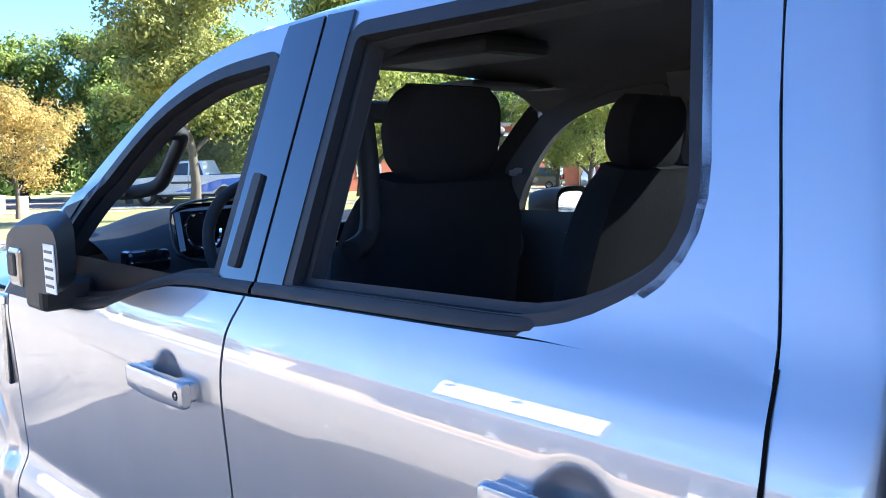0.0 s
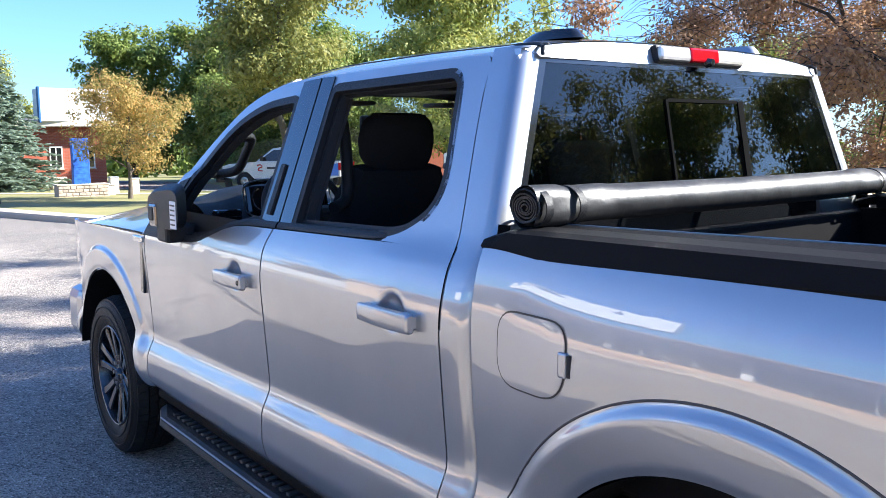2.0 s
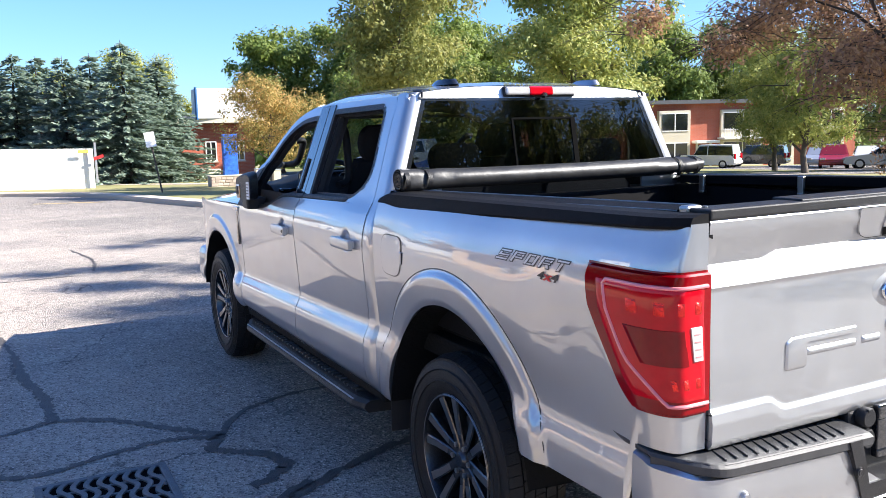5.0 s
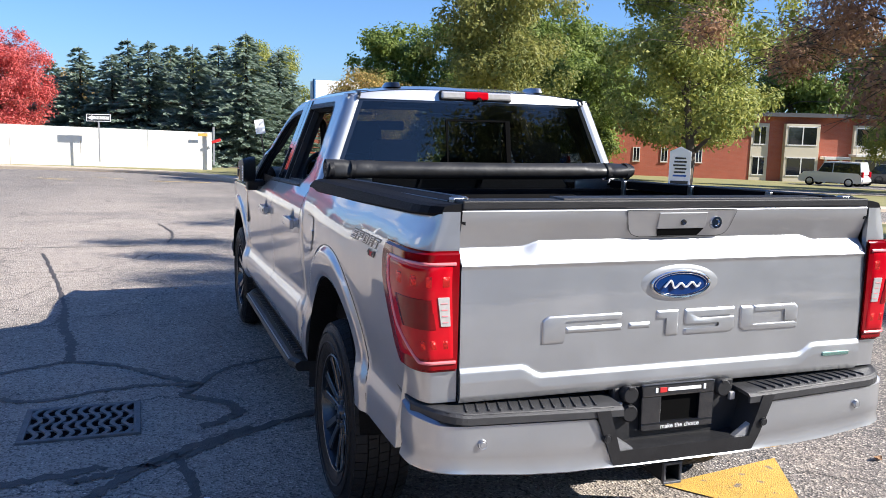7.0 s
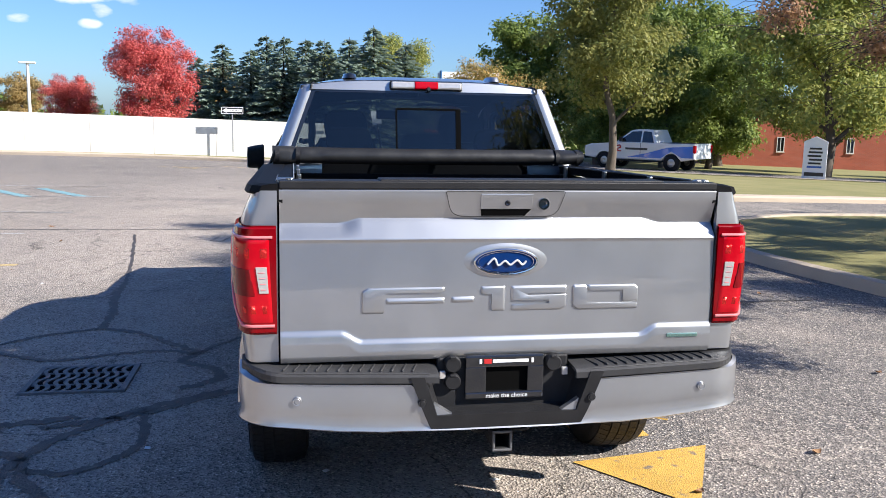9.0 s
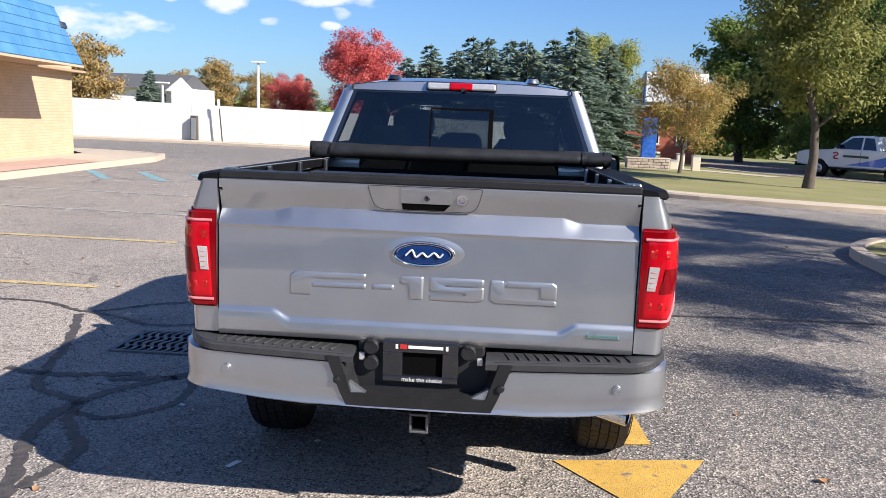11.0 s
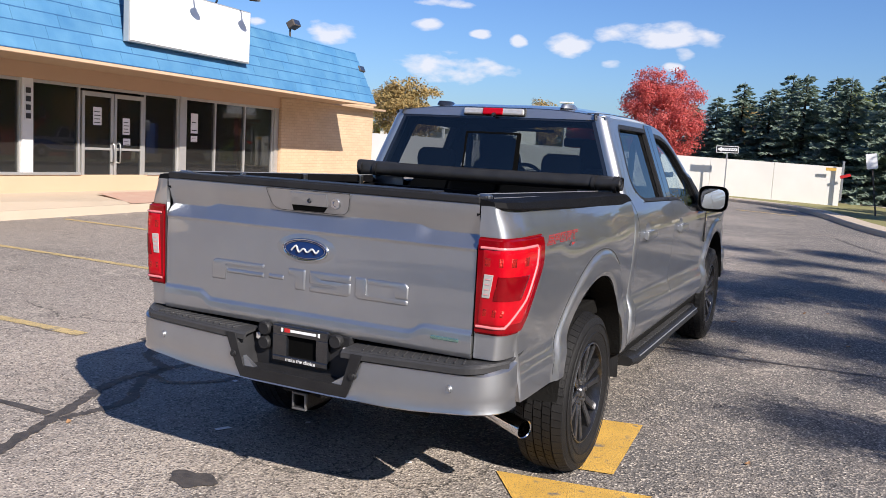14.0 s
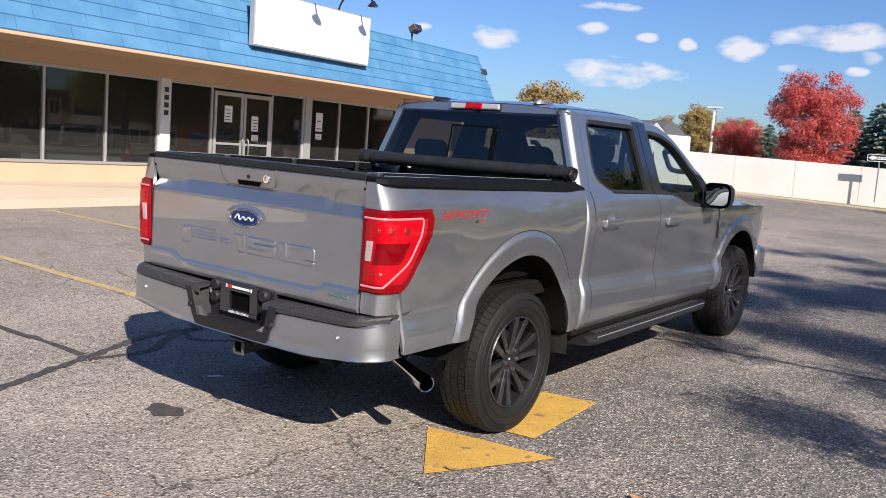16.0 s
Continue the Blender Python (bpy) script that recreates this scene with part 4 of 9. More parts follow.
def body_x(y, z):
    """Half width of the lower body."""
    dz = (0.030 * (3.0 - y) - 0.03) * (1 - smoothstep(0.80, 1.0, z)) * smoothstep(0.5, 0.66, z) if y > 0.5 else 0.03 * (1 - smoothstep(0.80, 1.0, z))
    sec = CAB_X if y > 0.705 else BED_X
    hz = 0.0085 + 0.016 * smoothstep(0.83, 0.93, z)
    x = sum(interp(z - dz + k * hz, SEC_Z, sec) * w for k, w in ((-2, 0.12), (-1, 0.24), (0, 0.28), (1, 0.24), (2, 0.12)))
    r = arch(y, z)
    if z > 0.30:
        x += 0.019 * (1 - smoothstep(1.168, 1.228, r)) + (0.016 * (1 - smoothstep(1.20, 1.72, r)) * smoothstep(0.82, 1.12, z) if y < 0.70 else 0.0) - 0.006 * (1 - smoothstep(1.0, 1.035, r))
    if y > 3.9:
        x -= 0.10 * ((y - 3.9) / 0.7) ** 2
    if y < -0.9:
        x -= 0.02 * ((-0.9 - y) / 0.3) ** 2
    return x


def opening(y, centre, a, b, floor):
    d = abs(y - centre) / a
    return max(floor, 0.41 + b * math.sqrt(max(0.0, 1 - d * d))) if d < 1 else floor


def spaced(a, c, n):
    return [a + (c - a) * i / (n - 1) for i in range(n)]


def ys_with(edges, step):
    out = []
    for a, c in zip(edges[:-1], edges[1:]):
        n = max(2, int(abs(c - a) / step) + 1)
        out += [a + (c - a) * (1 - math.cos(math.pi * i / n)) / 2 for i in range(n)]
    return out + [edges[-1]]


def flip(shape):
    return shape[0], [tuple(reversed(q)) for q in shape[1]]


def both(name, shape, mat, parent, label="", smooth=True, solid=0.0):
    """The same part on the right and, mirrored, on the left side."""
    return [part(name, s, mat, p, label, smooth, solid) for s, p in zip((shape, mirrored(shape)), parent if isinstance(parent, (list, tuple)) else (parent, parent))]


# --- bed sides with flared wheel openings, turned in at the rear corner ---
ys = ys_with([0.695, 0.555, -0.555, -1.02], 0.022)
cols = [(y, 0.0, 0.0) for y in ys]
for k in range(1, 9):
    a = math.pi / 2 * k / 8
    cols.append((-1.02 - 0.150 * math.sin(a), 0.0, 0.40 * (1 - math.cos(a))))
cols += [(-1.171, 0.0, 0.7), (-1.172, 0.0, 1.0)]


def bed_point(col, v):
    y, _, k = col
    lo = opening(y, 0.0, 0.555, 0.615, 0.50 if y > 0 else 0.625)
    if y < -0.6:
        lo = 0.625 + 0.195 * smoothstep(-1.03, -1.045, y)
    z = lo + (1.386 - 0.037 * max(y, -1.15) + 0.022 * smoothstep(0.50, 0.66, y) - lo) * v
    x = body_x(max(y, -1.05), z)
    return x + (0.818 - x) * k, y, z


vs = [0, 0.012, 0.03] + spaced(0.06, 0.94, 40) + [0.97, 1.0]
bed_sides = both("bed_side", flip(grid(lambda c, v: bed_point(cols[c], v), list(range(len(cols))), vs)), PAINT, truck, "", True, 0.02)
# dark tube painting the shadow of the groove where each flare meets the panel
for cy, a_, b_, sides in ((0.0, 0.555, 0.615, bed_sides),):
    way_ = [(cy + 1.228 * a_ * math.cos(t), 0.41 + 1.228 * b_ * math.sin(t)) for t in spaced(0.28, math.pi - 0.28, 60)]
    both("flare_groove", tube([(body_x(y, z) - 0.001, y, z) for y, z in way_], 0.0035, 6, False), DECAL_DARK, sides, "dark line painted for the shadow along the wheel flare", True)
# inner lips of the wheel openings
lip = []
for c in range(3, 41):
    a = math.pi * (c - 3) / 37
    y, z = 0.55 * math.cos(a), 0.41 + 0.61 * math.sin(a)
    lip.append((y, max(z, 0.5)))
both("wheel_well", grid(lambda i, d: (body_x(0.56, 0.9) + 0.015 - d, lip[i][0], lip[i][1] - d * 0.06), list(range(len(lip))), [0.0, 0.03, 0.45]), UNDERBODY, truck, "black inner wheel well")
both("wheel_well", grid(lambda i, d: (0.965 - d, AXLE_F + lip[i][0] * 0.98, 0.41 + (lip[i][1] - 0.41) * 0.915 - d * 0.06), list(range(len(lip))), [0.0, 0.03, 0.45]), UNDERBODY, truck, "black inner wheel well")


# --- doors below the windows, front wings ---
def window_bottom(y):
    return interp(y, [1.03, 1.12, 1.70, 1.80, 2.00, 2.10, 2.19, 2.28, 2.37, 2.46, 2.60, 2.80], [1.372, 1.360, 1.346, 1.343, 1.338, 1.331, 1.313, 1.285, 1.256, 1.240, 1.232, 1.228])


def belt(y):
    return window_bottom(max(y, 1.13)) - 0.015


def trim_width(y):
    return 0.66 + 0.34 * smoothstep(1.06, 1.34, y)


def green_x(z):
    return 0.897 - (z - 1.355) * 0.372


def side_x(y, z):
    if z < 1.30:
        return body_x(y, z)
    k = smoothstep(1.30, 1.40, z)
    return body_x(y, min(z, 1.40)) * (1 - k) + (green_x(z) + 0.004) * k


def lower_panel(y_rear, y_front, lo, hi, nu=140, nv=120):
    def at(u, v):
        y = y_rear + (y_front - y_rear) * u
        z = lo(y) + (hi(y) - lo(y)) * v
        y2 = y + 0.028 * smoothstep(1.345, 1.25, z) * max(0.0, 1 - abs(y - 1.801) * 4)
        x = body_x(y2, z)
        x += smoothstep(1.25, 1.05, y2) * max(0.0, smoothstep(1.28, 1.30, z)) * (side_x(y2, z) - x)
        for hy, hz in ((1.033, 1.163), (2.045, 1.137)):
            r = math.hypot((y2 - hy) / 0.052, (z - hz - 0.006) / 0.048)
            x -= 0.016 * math.exp(-(r**6))
        return x, y2, z
    return grid(at, spaced(0, 1, nu), [0, 0.01] + spaced(0.03, 0.97, nv) + [0.99, 1.0])


door_rear = both("rear_door", lower_panel(0.823, 1.797, lambda y: 0.475, belt), PAINT, truck, "", True, 0.03)
door_front = both("front_door", lower_panel(1.805, 3.018, lambda y: 0.475, belt), PAINT, truck, "", True, 0.03)
fy = ys_with([3.027, 3.16, 4.235, 4.60], 0.022)
wing = grid(lambda y, v: (lambda lo, hi: (body_x(y, lo + (hi - lo) * v), y, lo + (hi - lo) * v))(opening(y, AXLE_F, 0.545, 0.565, 0.50), 1.205 - 0.035 * ((y - 3.0) / 1.6) ** 2), fy, vs)
wings = both("front_wing", wing, PAINT, truck, "", True, 0.02)
# cab corner behind the rear door, turned in to the rear window
zs = [0.475, 0.5] + spaced(0.53, 1.86, 46)


def back_y(z):
    return 0.712 + 0.19 * max(0.0, z - 1.40)


def seam_y(z):
    return 0.817 + 0.088 * smoothstep(1.20, 1.86, z)


def glass_half(z):
    return 0.795 - (z - 1.45) * 0.37


def corner(s, z):
    x, y0, y1 = side_x(0.75, z), seam_y(z), back_y(z)
    inner = glass_half(z) if z > 1.44 else 0.60
    if s <= 1:
        return x, y0 + (y1 + 0.04 - y0) * s, z
    if s <= 2:
        a = (s - 1) * math.pi / 2
        return x - 0.05 * (1 - math.cos(a)), y1 + 0.04 - 0.04 * math.sin(a), z
    return x - 0.05 + (inner - x + 0.05) * (s - 2), y1 + 0.004 * (s - 2), z


both("cab_corner", flip(grid(corner, [0, 0.5, 1] + [1 + i / 6 for i in range(1, 7)] + [2.5, 3], zs)), PAINT, truck, "", True, 0.012)


# --- door frames round the windows ---
def rounded(points, radius, n=5):
    """A closed outline with its corners rounded; a corner may carry its own radius as third number."""
    out, m = [], len(points)
    for i in range(m):
        p, a, c = (Vector(points[j % m][:2]) for j in (i, i - 1, i + 1))
        r = points[i][2] if len(points[i]) > 2 else radius
        da, dc = (a - p), (c - p)
        ra, rc = min(r, da.length * 0.45), min(r, dc.length * 0.45)
        s, e = p + da.normalized() * ra, p + dc.normalized() * rc
        for k in range(n + 1):
            t = k / n
            out.append(tuple(s * (1 - t) ** 2 + p * 2 * t * (1 - t) + e * t * t))
    return out


def holed(outer, holes, at):
    """A sheet inside one outline, round holes, laid at at(y, z)."""
    bm = bmesh.new()
    for loop in (outer, *holes):
        vs_ = [bm.verts.new((p[0], p[1], 0)) for p in loop]
        for i in range(len(vs_)):
            bm.edges.new((vs_[i], vs_[(i + 1) % len(vs_)]))
    bmesh.ops.triangle_fill(bm, edges=list(bm.edges), use_beauty=True)
    bm.normal_update()
    bm.verts.index_update()
    verts = [at(v.co.x, v.co.y) for v in bm.verts]
    faces = []
    for f in bm.faces:
        q = [v.index for v in f.verts]
        a, b, c = (Vector(verts[i]) for i in q[:3])
        faces.append(tuple(q) if (b - a).cross(c - a).x > 0 else tuple(reversed(q)))
    bm.free()
    return verts, faces


def pane_of(loop, at):
    return holed(loop, [], at)


REAR_WIN = [(1.700, 1.345, 0.02), (1.700, 1.795, 0.03), (1.018, 1.803, 0.05), (0.946, 1.46, 0.10), (1.11, 1.360, 0.10)]
FRONT_WIN = [(1.950, 1.335, 0.02), (1.945, 1.770, 0.03), (2.20, 1.752, 0.2), (2.43, 1.672, 0.2), (2.66, 1.47, 0.08), (2.765, 1.33, 0.06), (2.775, 1.228, 0.02), (2.46, 1.236, 0.14), (2.10, 1.330, 0.14)]
rear_loop, front_loop = rounded(REAR_WIN, 0.05), rounded(FRONT_WIN, 0.05)
rear_out = [(1.797, belt(1.797)), (1.797, 1.843)] + rounded([(1.797, 1.843, 0.01), (0.908, 1.846, 0.03), (0.82, 1.31, 0.01)], 0.05)[6:12] + [(seam_y(z) + 0.004, z) for z in (1.74, 1.62, 1.5, 1.42, 1.38)] + [(seam_y(belt(0.9)) + 0.004, belt(0.9))] + [(y, belt(y)) for y in (0.88, 0.95, 1.02, 1.08, 1.13, 1.18, 1.24, 1.30, 1.36, 1.45, 1.6)]
front_out = [(1.805, belt(1.805)), (1.805, 1.843)] + [(p.x, p.y) for p in smooth_line([(1.86, 1.843, 0), (2.10, 1.828, 0), (2.36, 1.760, 0), (2.60, 1.605, 0), (2.84, 1.405, 0), (2.955, 1.29, 0), (3.012, 1.225, 0)], 4)] + [(y, belt(y)) for y in (3.014, 2.75, 2.60, 2.46, 2.37, 2.28, 2.19, 2.10, 2.0)]


def on_side(inset):
    return lambda y, z: (green_x(z) - inset + 0.03 * smoothstep(2.3, 3.0, y) * (1 if z < 1.5 else 0.4), y, z)


def paint_side(y, z):
    """The painted frame: flows into the door skin behind the rear window."""
    k = smoothstep(1.25, 1.05, y)
    x = green_x(z) + 0.03 * smoothstep(2.3, 3.0, y) * (1 if z < 1.5 else 0.4)
    return x + k * max(0.0, side_x(y, z) - x), y, z


def crossing(loop, o, way):
    """Where a ray from o first leaves an outline."""
    best, n = None, len(loop)
    for i in range(n):
        a, c = Vector(loop[i]), Vector(loop[(i + 1) % n])
        e = c - a
        det = way.x * e.y - way.y * e.x
        if abs(det) < 1e-12:
            continue
        q = a - o
        s, u = (q.x * e.y - q.y * e.x) / det, (q.x * way.y - q.y * way.x) / det
        if s > 0 and -1e-6 <= u <= 1 + 1e-6 and (best is None or s > best):
            best = s
    return o + way * best


def framed(outer, inner, centre, at, steps=7):
    """A band between two outlines, in rings round a centre."""
    o = Vector(centre)
    angles = sorted({round(math.atan2(p[1] - o.y, p[0] - o.x), 4) for p in list(outer) + list(inner)})
    rows = [(crossing(inner, o, Vector((math.cos(a), math.sin(a)))), crossing(outer, o, Vector((math.cos(a), math.sin(a))))) for a in angles]
    n = len(rows)
    g = grid(lambda i, v: at(*(rows[i][0].lerp(rows[i][1], v))), list(range(n)), spaced(0, 1, steps), True)
    f = g[1][0]
    u, v, w = (Vector(g[0][k]) for k in f[:3])
    return g if (v - u).cross(w - u).x > 0 else flip(g)


def ring(loop, a, c, at):
    """A closed band between two offsets of an outline."""
    p, q = grown(loop, a), grown(loop, c)
    n = len(p)
    verts = [at(*v) for v in p + q]
    faces = []
    for i in range(n):
        j = (i + 1) % n
        f = (i, j, n + j, n + i)
        u, v, w = (Vector(verts[k]) for k in f[:3])
        faces.append(f if (v - u).cross(w - u).x > 0 else tuple(reversed(f)))
    return verts, faces


def grown(loop, d):
    """The outline moved outwards by d."""
    pts = [Vector(p[:2]) for p in loop]
    clean = [p for i, p in enumerate(pts) if (p - pts[i - 1]).length > 1e-5]
    area = sum(p.x * q.y - q.x * p.y for p, q in zip(clean, clean[1:] + clean[:1]))
    out, n = [], len(clean)
    for i, p in enumerate(clean):
        e0, e1 = (p - clean[i - 1]).normalized(), (clean[(i + 1) % n] - p).normalized()
        way = (e0 + e1).normalized()
        normal = Vector((way.y, -way.x)) * (1 if area > 0 else -1)
        out.append(tuple(p + normal * d))
    return out


for doors, outer, loop, mid_ in ((door_rear, rear_out, rear_loop, (1.40, 1.56)), (door_front, front_out, front_loop, (2.28, 1.47))):
    frames = both("window_frame", framed(outer, grown(loop, 0.006), mid_, paint_side), PAINT, doors, "", True, 0.045)
    both("window_seal", ring(loop, 0.018, -0.010, on_side(-0.004)), BLACK_TRIM, doors, "black rubber window seal", False, 0.022)
    both("inner_trim", framed(outer, grown(loop, -0.002), mid_, on_side(0.052)), CABIN, doors, "black inner window trim", True)
    both("window_channel", ring(loop, 0.016, -0.020, on_side(0.026)), CABIN, doors, "black inner window channel", False, 0.03)
# closed panes on the right side only: the left windows are wound down
part("window_pane", pane_of(grown(rear_loop, 0.0), on_side(0.022)), DARK_GLASS, door_rear[0], "dark privacy glass, closed").visible_shadow = True
part("window_pane", pane_of(grown(front_loop, 0.0), on_side(0.022)), SIDE_GLASS, door_front[0], "clear green-tinted glass, closed")
# gloss black pillar covers between the windows
both("pillar_cover", holed([(1.803 - 0.006, 1.335), (1.797, 1.838), (1.715, 1.838), (1.716, 1.335)], [], on_side(-0.006)), GLOSS_BLACK, door_rear, "gloss black pillar cover", False, 0.008)
both("pillar_cover", holed([(1.935, 1.33), (1.930, 1.805), (1.925, 1.832), (1.807, 1.838), (1.807, 1.33)], [], on_side(-0.006)), GLOSS_BLACK, door_front, "gloss black pillar cover", False, 0.008)
part("keypad", mirrored(holed(rounded([(1.872, 1.372), (1.902, 1.372), (1.896, 1.545), (1.868, 1.545)], 0.008, 3), [], on_side(-0.014))), BLACK_TRIM, door_front[1], "slim black entry keypad", False, 0.008)
both("sail_panel", holed([(2.77, 1.215), (2.775, 1.33), (2.67, 1.475), (2.75, 1.455), (2.945, 1.285), (2.985, 1.215)], [], on_side(-0.008)), BLACK_TRIM, door_front, "black sail panel at the mirror", False, 0.01)
# belt trim: black strip right under the windows
TRIM = [(0.011, -0.016), (0.017, -0.012), (0.015, -0.002), (0.006, 0.008), (-0.02, 0.008)]
for doors, a, c in ((door_rear, 1.125, 1.796), (door_front, 1.806, 2.80)):
    both("belt_trim", grid(lambda y, i: (green_x(1.34) + TRIM[i][0] * smoothstep(1.06, 1.22, y) - 0.010 * smoothstep(1.22, 1.06, y) + 0.35 * (1.34 - window_bottom(y)), y, window_bottom(y) + TRIM[i][1] * (trim_width(y) * (0.35 + 0.65 * smoothstep(1.06, 1.22, y)) if TRIM[i][1] < 0 else 1)), spaced(a, c, 40), list(range(5))), BLACK_TRIM, doors, "black belt moulding", True)
# dark gaps between the panels
for y in (0.8185, 1.801, 3.0225):
    both("panel_gap", grid(lambda dy, z: (body_x(y, z) - 0.007, y + dy + (0.028 * smoothstep(1.345, 1.25, z) if y == 1.801 else 0), z), [-0.02, 0.02], spaced(0.48, 1.31 if y < 3 else 1.2, 24)), PIT, truck, "dark gap between panels", False)
both("panel_gap", grid(lambda dy, z: (side_x(0.8, z) - 0.007, seam_y(z) + dy, z), [-0.006, 0.012], spaced(1.28, 1.825, 24)), PIT, truck, "dark gap between panels", False)
both("panel_gap", grid(lambda dy, z: (side_x(0.8, z) + 0.0015, seam_y(z) + dy, z), [-0.002, 0.003], spaced(1.16, 1.36, 16)), PIT, truck, "dark gap between panels", False)
both("panel_gap", grid(lambda dy, z: (body_x(0.75, min(z, 1.40)) - 0.03, 0.70 + dy, z), [-0.02, 0.03], spaced(0.5, 1.42, 20)), PIT, truck, "dark gap between cab and bed", False)


# --- roof, windscreen, bonnet, front ---
def roof_at(x, y):
    edge = interp(y, [0.80, 1.2, 1.86, 2.1, 2.36, 2.46], [1.852, 1.852, 1.848, 1.832, 1.765, 1.70])
    crown = interp(y, [0.80, 0.95, 1.3, 1.8, 2.2, 2.46], [1.892, 1.915, 1.932, 1.935, 1.912, 1.850])
    half = interp(y, [0.8, 2.0, 2.46], [0.715, 0.71, 0.675])
    k = abs(x)
    if k > 1:
        return (half + 0.003) * (1 if x > 0 else -1), y, edge - 0.016
    return x * half, y, edge + (crown - edge) * (1 - k**3.2) + 0.012 * (1 - k) * k


us = [-1, -0.992, -0.985, -0.96, -0.93, -0.88, -0.8, -0.68, -0.5, -0.25, 0, 0.25, 0.5, 0.68, 0.8, 0.88, 0.93, 0.96, 0.985, 0.992, 1]
roof = part("roof", grid(roof_at, [-1.01] + us + [1.01], spaced(0.80, 2.46, 34)), PAINT, truck, "", True)
both("drip_seal", tube([(0.716, y, roof_at(1, y)[2] - 0.017) for y in spaced(0.90, 2.3, 14)], 0.003, 6), BLACK_TRIM, truck, "black roof seal")
both("roof_ditch", tube([(0.60, y, roof_at(0.85, y)[2] + 0.0) for y in spaced(0.82, 2.3, 14)], 0.004, 6), BLACK_TRIM, truck, "black roof joint strip")
both("roof_joint", tube([(0.640, 0.90, roof_at(0.895, 0.90)[2] + 0.002), (0.644, 0.84, roof_at(0.90, 0.84)[2] + 0.003), (0.648, 0.802, roof_at(0.90, 0.80)[2] + 0.001), (0.655, 0.786, 1.858), (0.658, 0.783, 1.836)], 0.006, 6), BLACK_TRIM, truck, "black joint between roof side and header")
# rear header over the window
part("rear_header", grid(lambda x, v: (x * (0.66 + 0.045 * v), 0.793 - 0.004 * (1 - v) + 0.012 * v, 1.833 + v * (roof_at(x, 0.80)[2] - 1.833)), us, [0, 0.4, 0.8, 1.0]), PAINT, truck, "", True, 0.02)
both("a_pillar", grid(lambda i, v: (lambda p: (green_x(p[1]) + 0.03 * smoothstep(2.3, 3.0, p[0]) * (1 if p[1] < 1.5 else 0.4) - 0.075 * v, p[0] + 0.05 * v, p[1] + 0.018 * math.sin(v * 2.2)))(front_out[2 + i]), list(range(3, 25)), [0, 0.35, 0.7, 1.0]), PAINT, truck, "", True, 0.012)
both("pillar_trim", grid(lambda i, v: (lambda p: (green_x(p[1]) + 0.03 * smoothstep(2.3, 3.0, p[0]) * (1 if p[1] < 1.5 else 0.4) - 0.030 - 0.075 * v, p[0] - 0.012 + 0.05 * v, p[1] + 0.018 * math.sin(v * 2.2)))(front_out[2 + i]), list(range(3, 25)), [0, 0.35, 0.7, 1.0]), CABIN, truck, "black inner pillar trim", True)
part("windscreen", grid(lambda x, v: (x * (0.655 + 0.13 * v), 2.44 + 0.66 * v + 0.10 * (1 - x * x) * v, 1.838 - 0.56 * v + 0.02 * (1 - x * x)), spaced(-1, 1, 13), spaced(0, 1, 9)), SIDE_GLASS, truck, "raked windscreen", True)


def bonnet_at(x, y):
    k = abs(x)
    drop = 0.05 * ((y - 3.05) / 1.5) ** 2 + 0.10 * smoothstep(4.35, 4.6, y)
    return x * (0.925 - 0.06 * max(0.0, (y - 3.9) / 0.7) ** 2), y, 1.205 + 0.075 * (1 - k**2.5) + 0.02 * smoothstep(0.72, 0.6, k) - drop


part("bonnet", grid(bonnet_at, us, spaced(3.05, 4.6, 24)), PAINT, truck, "", True, 0.015)
part("cowl", box(-0.86, 0.86, 2.98, 3.12, 1.15, 1.245, 0.02), BLACK_TRIM, truck, "black cowl grille")
front = part("grille", box(-0.62, 0.62, 4.52, 4.62, 0.78, 1.12, 0.03), GLOSS_BLACK, truck, "black front grille")
for k in range(4):
    part("grille_bar", box(-0.58, 0.58, 4.61, 4.635, 0.83 + 0.07 * k, 0.85 + 0.07 * k, 0.006), CHROME, front)
for sx in (-1, 1):
    part("headlight", box(sx * 0.76 - 0.12, sx * 0.76 + 0.12, 4.38, 4.60, 0.88, 1.12, 0.04), CLEAR_LENS, truck, "clear headlight")
part("front_bumper", box(-0.92, 0.92, 4.42, 4.70, 0.46, 0.76, 0.06), PAINT, truck)
# vents behind the front wheels
for w, s in zip(wings, (1, -1)):
    v = part("wing_vent", moved(box(-0.006, 0.010, -0.022, 0.022, -0.12, 0.12, 0.006), Matrix.Translation((s * 0.966, 3.075, 1.055)) @ Matrix.Rotation(radians(4), 4, "X")), GLOSS_BLACK, w, "black vertical wing vent")
    part("wing_badge", box(s * 0.974 - 0.006, s * 0.974 + 0.006, 3.035, 3.155, 1.172, 1.198, 0.004), CHROME, v, "small chrome wing badge")

